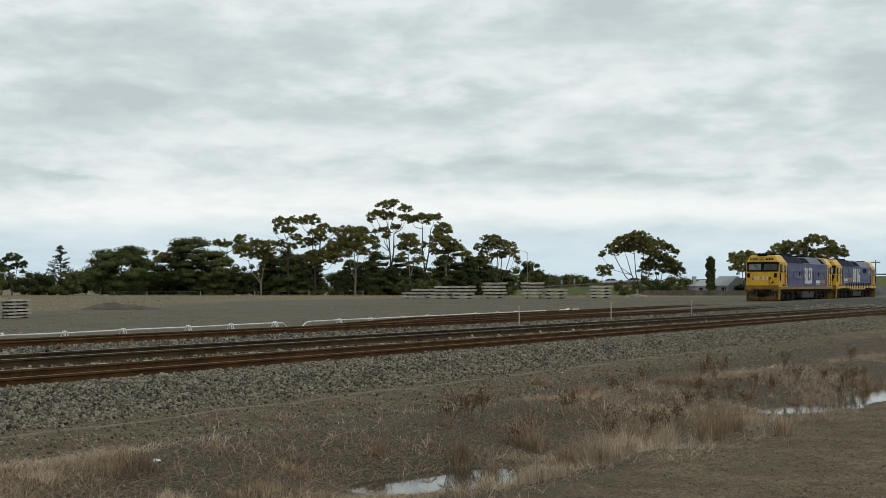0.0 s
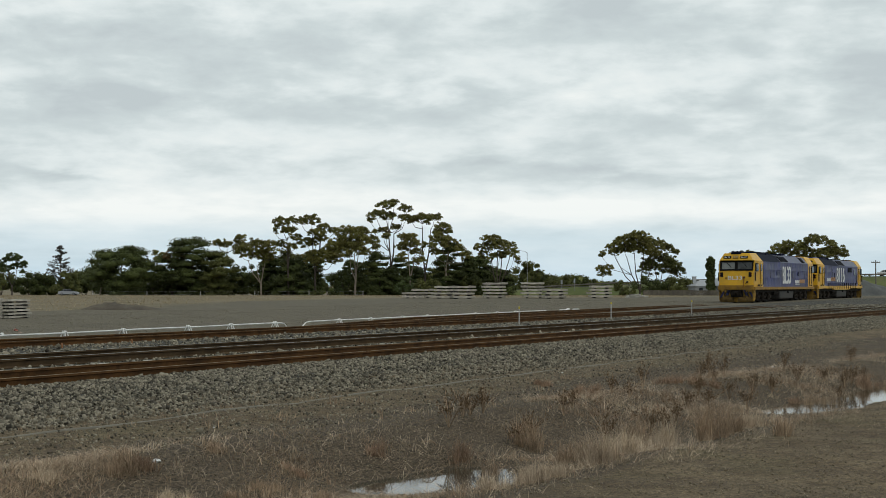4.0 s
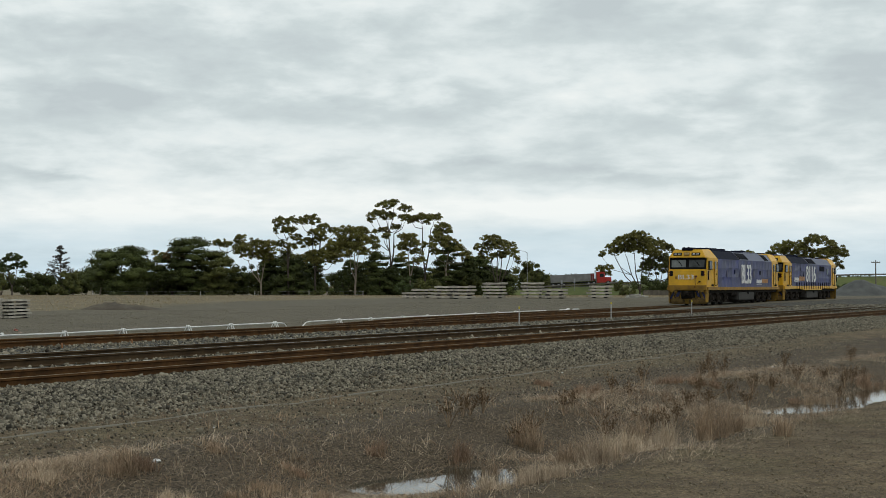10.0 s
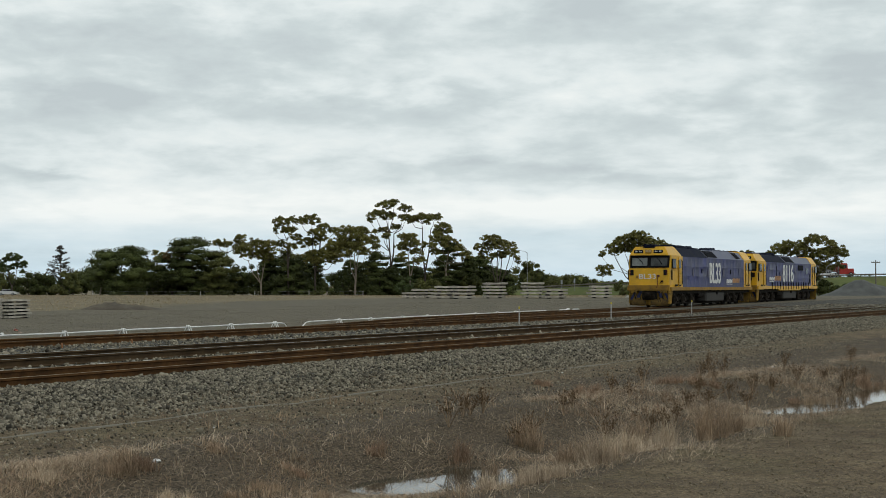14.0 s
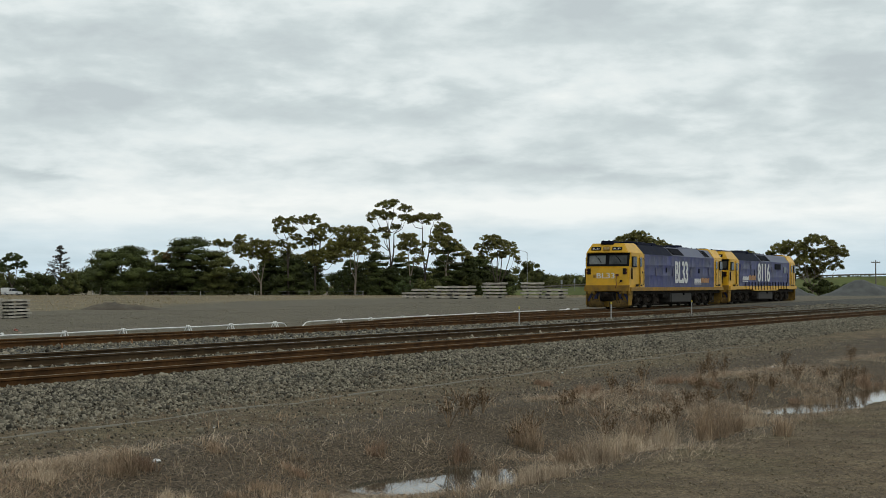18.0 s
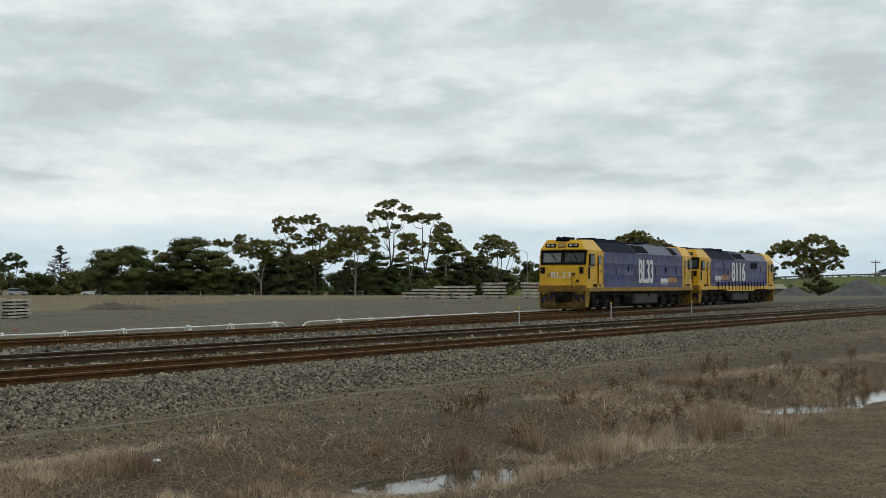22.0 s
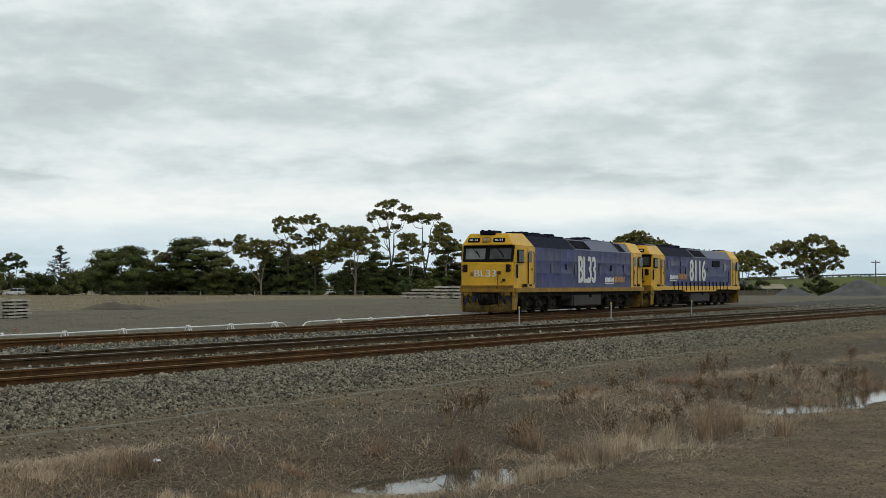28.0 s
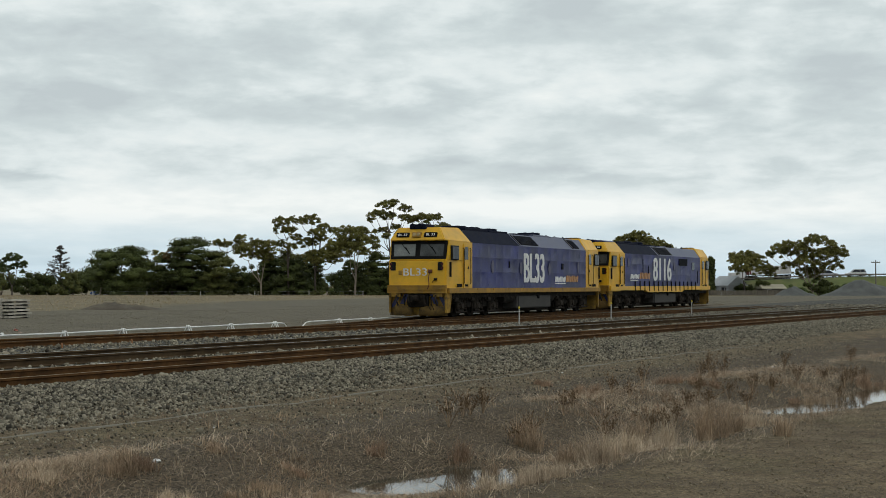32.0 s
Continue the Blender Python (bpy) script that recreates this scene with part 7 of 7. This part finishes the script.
def blades(name, base, height, spread, material, label, seed, width=0.006, droop=0.5, kind="stuff", category="grass"):
    """Thin bent blades. base: x, y of each; height: of each."""
    rng = np.random.RandomState(seed)
    n = len(base)
    x, y = base[:, 0], base[:, 1]
    z = ground_z(x, y) - 0.02
    ang = rng.uniform(0, 2 * np.pi, n)
    lean = np.abs(rng.normal(0, spread, n)) * height
    w = width * rng.uniform(0.6, 1.4, n)
    face = rng.uniform(0, 2 * np.pi, n)
    px, py = np.cos(face) * w, np.sin(face) * w
    dx, dy = np.cos(ang) * lean, np.sin(ang) * lean
    mid = 0.55
    v = np.empty((n, 5, 3))
    v[:, 0] = np.stack([x - px, y - py, z], 1)
    v[:, 1] = np.stack([x + px, y + py, z], 1)
    mx, my, mz = x + dx * 0.35, y + dy * 0.35, z + height * mid
    v[:, 2] = np.stack([mx - px * 0.8, my - py * 0.8, mz], 1)
    v[:, 3] = np.stack([mx + px * 0.8, my + py * 0.8, mz], 1)
    v[:, 4] = np.stack([x + dx, y + dy, z + height * (1 - droop * np.clip(lean / height, 0, 1) * 0.6)], 1)
    o = (np.arange(n) * 5)[:, None]
    f = [tuple(q) for q in np.concatenate([o, o + 1, o + 3, o + 2], 1).tolist()] + [tuple(q) for q in np.concatenate([o + 2, o + 3, o + 4], 1).tolist()]
    return tagged(new(name, sheet(name, v.reshape(-1, 3).tolist(), f, material, False)), label, category, kind=kind)


def tufts(n, xr, yr, per, radius, seed, xpow=1.4, chance=None):
    rng = np.random.RandomState(seed)
    cx = xr[0] + (xr[1] - xr[0]) * rng.uniform(0, 1, n) ** xpow
    cy = yr[0] + (yr[1] - yr[0]) * rng.uniform(0, 1, n)
    keep = in_view(cx, cy, 0.02)
    if chance is not None:
        keep &= rng.uniform(0, 1, n) < chance(cx, cy)
    cx, cy = cx[keep], cy[keep]
    r = np.abs(rng.normal(0, radius, (len(cx), per)))
    a = rng.uniform(0, 2 * np.pi, (len(cx), per))
    x, y = cx[:, None] + r * np.cos(a), cy[:, None] + r * np.sin(a)
    size = np.repeat(rng.uniform(0.6, 1.25, len(cx)), per)
    return np.stack([x.ravel(), y.ravel()], 1), size, rng


def beside_ditch(lo, hi, wide, even=False):
    def f(x, y):
        d = y - ditch_y(x)
        d = d + np.where(d > 0, 0.75, 0.0) * (1 - smooth01(x, 14, 18))
        patch = (0.10 + 0.95 * smooth01(wavy(x, y, 21, 1.1), -0.35, 0.5)) * np.where((d > 0.45) & (not even), 0.14 + 0.86 * smooth01(x, 15, 20.5), 0.75)
        # open water stays clear of grass
        patch = patch * np.where((np.abs(d + 0.25) < 0.75) & (x > 12.4) & (x < 16.0), 0.06, 1.0)
        patch = patch * np.where((d < 0.3) & (x > 22.8), 0.12, 1.0) * np.where((d > 1.0) & (x > 13.5) & (x < 17.5), 0.35, 1.0)
        return np.clip(smooth01(d, lo - wide, lo) * (1 - smooth01(d, hi, hi + wide)) * patch, 0, 1)
    return f


def dry_grass():
    b, s, rng = tufts(1500, (6, 60), (5.4, 12.2), 34, 0.13, 31, 1.3, beside_ditch(-1.2, 2.6, 0.8))
    blades("dry_grass", b, 0.13 * s * rng.uniform(0.3, 1.2, len(b)), 0.95, STRAW, "dry brown grass along the ditch", 41, 0.0026)
    b, s, rng = tufts(900, (6, 50), (5.4, 11.5), 34, 0.12, 32, 1.3, beside_ditch(-1.0, 1.4, 0.6))
    blades("dry_grass", b, 0.17 * s * rng.uniform(0.25, 1.2, len(b)), 0.85, PALESTRAW, "pale bleached grass on the ditch bank", 42, 0.0026)
    b, s, rng = tufts(330, (8, 50), (6.0, 11.8), 42, 0.16, 33, 1.2, beside_ditch(0.4, 2.8, 0.7))
    blades("dry_grass", b, 0.22 * s * rng.uniform(0.3, 1.1, len(b)), 0.8, RUSSET, "reddish brown grass clumps on the ditch bank", 43, 0.0026)
    # flattened stalks
    b, s, rng = tufts(9500, (6, 50), (5.2, 12.2), 10, 0.30, 34, 1.3, beside_ditch(-1.6, 2.6, 0.9, True))
    blades("fallen_stalks", b, 0.16 * s * rng.uniform(0.4, 1.2, len(b)), 2.4, PALESTRAW, "flattened straw stalks", 44, 0.0028, 0.2)
    b, s, rng = tufts(2600, (7, 15), (6.6, 11.2), 12, 0.28, 36, 1.0, lambda x, y: beside_ditch(-0.8, 1.6, 0.6, True)(x, y) * (1 - 0.85 * smooth01(x, 12.0, 13.0)))
    blades("fallen_stalks", b, 0.10 * s * rng.uniform(0.4, 1.2, len(b)), 2.6, STRAW, "tangled flattened straw on the dirt", 47, 0.0032, 0.2)
    # matted short straw over the dirt
    for material, per, length, seed in ((PALESTRAW, 16, 0.10, 48), (STRAW, 16, 0.12, 49), (RUSSET, 14, 0.10, 50)):
        mat_of = beside_ditch(-1.3, 3.2, 0.9, True)
        b, s, rng = tufts(7000, (7.5, 34), (5.0, 11.6), per, 0.16, seed, 1.5, lambda x, y: mat_of(x, y) * (0.06 + 0.8 * smooth01(wavy(x, y, seed, 0.7), 0.0, 0.7)))
        blades("straw_mat", b, length * s * rng.uniform(0.4, 1.2, len(b)), 1.8, material, "matted short straw over the dirt beside the ditch", seed + 10, 0.0024, 0.3)
    for material, seed in ((PALESTRAW, 51), (STRAW, 52)):
        b, s, rng = tufts(2600, (7.5, 14.0), (6.8, 10.9), 15, 0.17, seed, 1.0, lambda x, y: (0.06 + 0.94 * smooth01(wavy(x, y, seed, 0.45), 0.05, 0.7)) * np.where((x > 12.6) & (np.abs(y - ditch_y(x)) < 0.9), 0.0, 1.0) * (1 - smooth01(x + 0.5 * y, 17.5, 19.0)))
        blades("straw_mat", b, 0.11 * s * rng.uniform(0.4, 1.2, len(b)), 1.9, material, "matted bleached straw over the bare dirt", seed + 10, 0.0024, 0.3)
    # sparse stubble on the dirt track and in the ballast toe
    b, s, rng = tufts(500, (8, 70), (9.5, 14.4), 10, 0.10, 35, 1.3, lambda x, y: 0.35 + 0.5 * wavy(x, y, 9, 2.0))
    blades("stubble", b, 0.12 * s * rng.uniform(0.4, 1.1, len(b)), 0.6, STRAW, "sparse dry stubble on the dirt track", 45, 0.005)


dry_grass()

# tussocks: across, away, half width, height, kind
TUSSOCKS_A = (
    (-0.8, 17.5, 0.11, 0.22, 2), (0.2, 17.9, 0.11, 0.36, 2), (0.6, 16.9, 0.14, 0.36, 1), (1.1, 19.2, 0.19, 0.50, 1), (1.8, 16.7, 0.27, 0.45, 0),
    (1.5, 17.5, 0.18, 0.30, 1), (2.5, 25.3, 0.25, 0.27, 2), (1.9, 27.0, 0.25, 0.17, 2), (0.5, 14.5, 0.15, 0.20, 0), (0.9, 15.1, 0.16, 0.25, 0),
    (1.2, 15.6, 0.17, 0.25, 0), (2.1, 17.5, 0.24, 0.37, 0), (2.6, 20.2, 0.23, 0.50, 1), (3.0, 19.9, 0.10, 0.51, 0), (4.2, 27.0, 0.26, 0.23, 2),
    (3.7, 19.9, 0.31, 0.62, 1), (4.2, 20.8, 0.19, 0.47, 1), (4.6, 21.7, 0.15, 0.30, 0), (4.4, 19.0, 0.12, 0.34, 1),
)
TUSSOCKS_B = (
    (6.9, 26.7, 0.35, 0.35, 1), (9.0, 30.6, 0.36, 0.38, 2), (6.6, 27.0, 0.31, 0.17, 2), (4.8, 27.0, 0.29, 0.23, 2), (2.6, 18.7, 0.20, 0.29, 0),
    (-1.2, 14.5, 0.04, 0.22, 1), (-3.2, 14.5, 0.19, 0.26, 1), (-3.0, 14.8, 0.16, 0.21, 2), (-1.8, 14.5, 0.16, 0.15, 1), (-1.6, 15.8, 0.13, 0.13, 2),
    (-1.3, 13.6, 0.09, 0.15, 0), (-0.5, 13.6, 0.09, 0.14, 1), (-0.8, 14.0, 0.13, 0.12, 0), (-2.5, 16.1, 0.11, 0.15, 1), (-2.0, 14.0, 0.14, 0.16, 1),
    (-3.8, 14.0, 0.16, 0.14, 0), (-2.5, 13.7, 0.15, 0.16, 0), (-0.2, 16.9, 0.10, 0.14, 2), (-0.4, 15.8, 0.13, 0.15, 1),
)


def tussocks():
    """Fine upright grass growing in separate tussocks along the ditch."""
    rng = np.random.RandomState(63)
    for kind, material, label in ((0, PALESTRAW, "pale bleached tussocks beside the ditch"), (1, STRAW, "brown dry tussocks beside the ditch"), (2, RUSSET, "reddish brown tussocks beside the ditch")):
        pts, tops = [], []
        for a, w, half, tall, q in TUSSOCKS_A + TUSSOCKS_B:
            if q != kind:
                continue
            for k in range(3 + int(half * 26)):
                c = g(a + rng.uniform(-1, 1) * half * 0.8, w + rng.normal(0, 0.16))
                n = rng.randint(45, 90)
                r = np.abs(rng.normal(0, 0.05, n))
                t = rng.uniform(0, math.tau, n)
                pts.append(np.stack([c.x + r * np.cos(t), c.y + r * np.sin(t)], 1))
                tops.append(tall * rng.uniform(0.7, 1.15) * rng.uniform(0.4, 1.1, n))
        blades("tussock_grass", np.concatenate(pts), np.concatenate(tops), 0.62, material, label, 71 + kind, 0.0024)


tussocks()


def dock(x, y, height, seed):
    """A dead dock plant with seed heads."""
    rng = np.random.RandomState(seed)
    o = group_of("dock_plant", Matrix.Translation((x, y, float(ground_z(x, y)) - 0.02)), "dead brown dock plant with dark seed heads", "weed", "dead dock plants")
    bm = bmesh.new()
    vs, fs = [], []
    for k in range(rng.randint(9, 15)):
        a, l = rng.uniform(0, math.tau), height * rng.uniform(0.6, 1.05)
        r = l * abs(rng.normal(0.35, 0.3))
        tip = Vector((math.cos(a) * r, math.sin(a) * r, l))
        mid = Vector((math.cos(a) * r * 0.35, math.sin(a) * r * 0.35, l * 0.55))
        tube(bm, [(0, 0, 0), mid, tip], [0.006, 0.005, 0.003], 3, False)
        for j in range(rng.randint(9, 16)):
            c = mid.lerp(tip, rng.uniform(0.0, 1.05)) + Vector(rng.normal(0, 0.028, 3))
            s = rng.uniform(0.006, 0.014)
            base = len(vs)
            vs += [tuple(c + Vector(q) * s) for q in OCT]
            fs += [tuple(int(i) + base for i in q) for q in OCT_F]
    part("stem", bm, STRAW, o)
    ob = new("seed_head", sheet("seed_head", vs, fs, SEED, False))
    ob["kind"] = "stuff"
    ob.parent = o


def docks():
    rng = np.random.RandomState(77)
    made = 0
    while made < 34:
        x = 17 + 27 * rng.uniform(0, 1) ** 1.15
        y = ditch_y(x) + rng.uniform(0.3, 2.6)
        if in_view(np.array(x), np.array(y), 0.0):
            dock(float(x), float(y), rng.uniform(0.30, 0.55), made)
            made += 1


docks()


def field_grass():
    rng = np.random.RandomState(5)
    n = 48000
    away = 78 + 190 * rng.uniform(0, 1, n) ** 0.8
    across = away * rng.uniform(-0.32, 0.32, n)
    edge = np.interp(across, [-60, -26, -21, -14, -5, 20, 60], [74, 82, 104, 132, 152, 154, 162])
    keep = (away > edge + rng.normal(0, 6, n)) & ~((across > 28) & (away < 225) & (away < 175 + across))
    away, across = away[keep], across[keep]
    c, s = math.cos(TURN), math.sin(TURN)
    b = np.stack([away * c + across * s, away * s - across * c], 1)
    blades("field_grass", b, rng.uniform(0.05, 0.16, len(b)), 0.7, FIELD, "tall dry grass in the far paddock", 46, 0.028)


field_grass()


def water_material():
    mt = bpy.data.materials.new("ditch_water")
    mt.use_nodes = True
    b = mt.node_tree.nodes["Principled BSDF"]
    b.inputs["Base Color"].default_value = (0.045, 0.042, 0.03, 1)
    b.inputs["Roughness"].default_value = 0.03
    b.inputs["IOR"].default_value = 1.33
    nz = mt.node_tree.nodes.new("ShaderNodeTexNoise")
    nz.inputs["Scale"].default_value = 3.0
    bp = mt.node_tree.nodes.new("ShaderNodeBump")
    bp.inputs["Strength"].default_value, bp.inputs["Distance"].default_value = 0.05, 0.01
    mt.node_tree.links.new(nz.outputs["Fac"], bp.inputs["Height"])
    mt.node_tree.links.new(bp.outputs[0], b.inputs["Normal"])
    return mt


def puddle(x0, x1, level):
    """Still water that fills the ditch up to a level between two ends."""
    n = 40
    v, f = [], []
    for i in range(n + 1):
        x = x0 + (x1 - x0) * i / n
        c = float(ditch_y(x))
        w = 1.5 * math.sqrt(max(0.0, 1 - (2 * i / n - 1) ** 4)) + 0.02
        v += [(x, c - w, level), (x, c + w, level)]
    for i in range(n):
        f.append((2 * i, 2 * i + 2, 2 * i + 3, 2 * i + 1))
    tagged(new("water", sheet("water", v, f, WATER)), "still puddle of brown water in the ditch", "puddle", kind="structure")


WATER = water_material()
puddle(13.0, 16.1, -0.785)
puddle(23.4, 49.0, -0.765)

# ---- small things on the ground ----
def conduit():
    """A pale pipe half buried along the foot of the ballast."""
    o = group_of("cable_conduit", Matrix(), "pale grey conduit half buried along the ballast", "conduit")
    bm = bmesh.new()
    path = []
    for k in range(70):
        x = 9 + 0.5 * k
        y = 13.02 + 0.04 * math.sin(x * 0.7) - 0.003 * (x - 9)
        path.append((x, y, float(ground_z(x, y)) - 0.008 + 0.008 * math.sin(x * 1.9)))
    tube(bm, path, 0.028, 8)
    part("pipe", bm, mat("pale_conduit", (0.20, 0.185, 0.145), 0.8, 0, 0.2, 2, 30, 0.1, tint=(0.17, 0.15, 0.10)), o)


conduit()


def paper(x, y, size, seed, colour, name, label):
    rng = random.Random(seed)
    o = group_of("litter", Matrix.Translation((x, y, float(ground_z(x, y)) + size * 0.3)), label, "litter", "scraps of litter")
    bm = bmesh.new()
    bmesh.ops.create_icosphere(bm, subdivisions=2, radius=size)
    for v in bm.verts:
        v.co = Vector((v.co.x * rng.uniform(0.6, 1.3), v.co.y * rng.uniform(0.5, 1.1), v.co.z * rng.uniform(0.25, 0.7)))
    part("sheet", bm, mat("scrap_" + name, colour, 0.7, 0, 0.1, 6, 30, 0.1), o)


def scraps():
    for x, y, s, c, n, label in ((11.9, 9.9, 0.05, (0.72, 0.72, 0.70), "white", "crumpled white paper on the dry grass"), (15.2, 11.7, 0.02, (0.7, 0.7, 0.68), "white", "small white paper scrap on the dirt"), (27.8, 12.4, 0.03, (0.7, 0.7, 0.68), "white", "white paper scrap beside the dirt track"), (33.5, 9.6, 0.045, (0.72, 0.72, 0.7), "white", "white plastic scrap by the ditch"), (21.0, 6.0, 0.02, (0.7, 0.7, 0.66), "white", "small white paper scrap on the gravel"), (24.5, 24.4, 0.05, (0.70, 0.70, 0.68), "white", "white plastic scrap between the tracks"), (38.0, 38.0, 0.09, (0.42, 0.16, 0.12), "red", "faded red plastic scrap on the yard"), (36.2, 36.0, 0.06, (0.40, 0.30, 0.22), "tan", "tan cardboard scrap on the yard"), (34.4, 35.0, 0.10, (0.62, 0.62, 0.58), "white", "white plastic sheet scrap on the yard")):
        paper(x, y, s, int(x * 10), c, n, label)


scraps()


def twig(x, y, turn, length, seed):
    rng = random.Random(seed)
    o = group_of("twig", Matrix.Translation((x, y, float(ground_z(x, y)))) @ Matrix.Rotation(turn, 4, "Z"), "bent dead twig lying in dry grass", "twig", "dead twigs")
    bm = bmesh.new()
    tube(bm, [(0, 0, 0.01), (length * 0.4, 0.03, length * rng.uniform(0.1, 0.4)), (length, rng.uniform(-0.1, 0.1), length * rng.uniform(0.1, 0.5))], [0.008, 0.006, 0.003], 5)
    tube(bm, [(length * 0.4, 0.03, length * 0.22), (length * 0.7, length * 0.25, length * 0.35)], [0.005, 0.003], 4)
    part("stick", bm, STRAW, o)


def twigs():
    rng = random.Random(3)
    for k in range(26):
        x = rng.uniform(11, 32)
        y = float(ditch_y(x)) + rng.uniform(-1.2, 3.0)
        twig(x, y, rng.uniform(0, 6.28), rng.uniform(0.12, 0.26), k)


twigs()
# ---- what moves ----
def on_track(front, L):
    """Pose of a body whose nose is at this distance along the far track."""
    a = Vector((front + L * 0.17, track_4_y(front + L * 0.17), 0))
    b = Vector((front + L * 0.83, track_4_y(front + L * 0.83), 0))
    m = (a + b) / 2
    d = (a - b).normalized()
    return Matrix.Translation(m) @ Matrix.Rotation(math.atan2(d.y, d.x), 4, "Z")


NOSE = ((0, 119.52), (3, 113.39), (6, 107.36), (9, 100.65), (13, 91.88), (17, 83.56), (21, 75.82), (25, 68.53), (28, 63.24), (30, 59.41), (31, 57.3), (32, 55.2))


def nose_at(t):
    for (t0, s0), (t1, s1) in zip(NOSE, NOSE[1:]):
        if t <= t1:
            return s0 + (s1 - s0) * (t - t0) / (t1 - t0)


def motions():
    walk(lead, [(t, on_track(s - 0.40, L1)) for t, s in NOSE])
    walk(rear, [(t, on_track(s - 0.35 + L1 + GAP, L2)) for t, s in NOSE])
    for w in WHEELS:
        x0 = w.location.copy()
        rows = []
        for k in range(109):
            t = 32 * k / 108
            rows.append((t, Matrix.Translation(x0) @ Matrix.Rotation((NOSE[0][1] - nose_at(t)) / 0.51, 4, "Y")))
        walk(w, rows)
    for ob, t0, a0, v in TRAFFIC:
        rows = []
        for t in np.arange(0, 32.01, 1.0):
            a = a0 + v * (t - t0)
            if a > 23.0 and 16 < v < 16.5:
                a = 23.0 + (a - 23.0) * 0.86
            a = max(-390.0, min(390.0, a))
            lane = ROAD_AWAY + (1.8 if v > 0 else -1.8)
            rise = (road_z(a + 2) - road_z(a - 2)) / 4
            p = g(a, lane, road_z(a) + 0.055)
            head = -math.pi / 2 + TURN + (0 if v > 0 else math.pi)
            rows.append((float(t), Matrix.Translation(p) @ Matrix.Rotation(head, 4, "Z") @ Matrix.Rotation(-math.atan(rise) * (1 if v > 0 else -1), 4, "Y")))
        walk(ob, rows)
    walk(deck, [(t, Matrix.Rotation(math.radians(0.047 * t), 4, "Z")) for t in (0, 16, 32)])


motions()
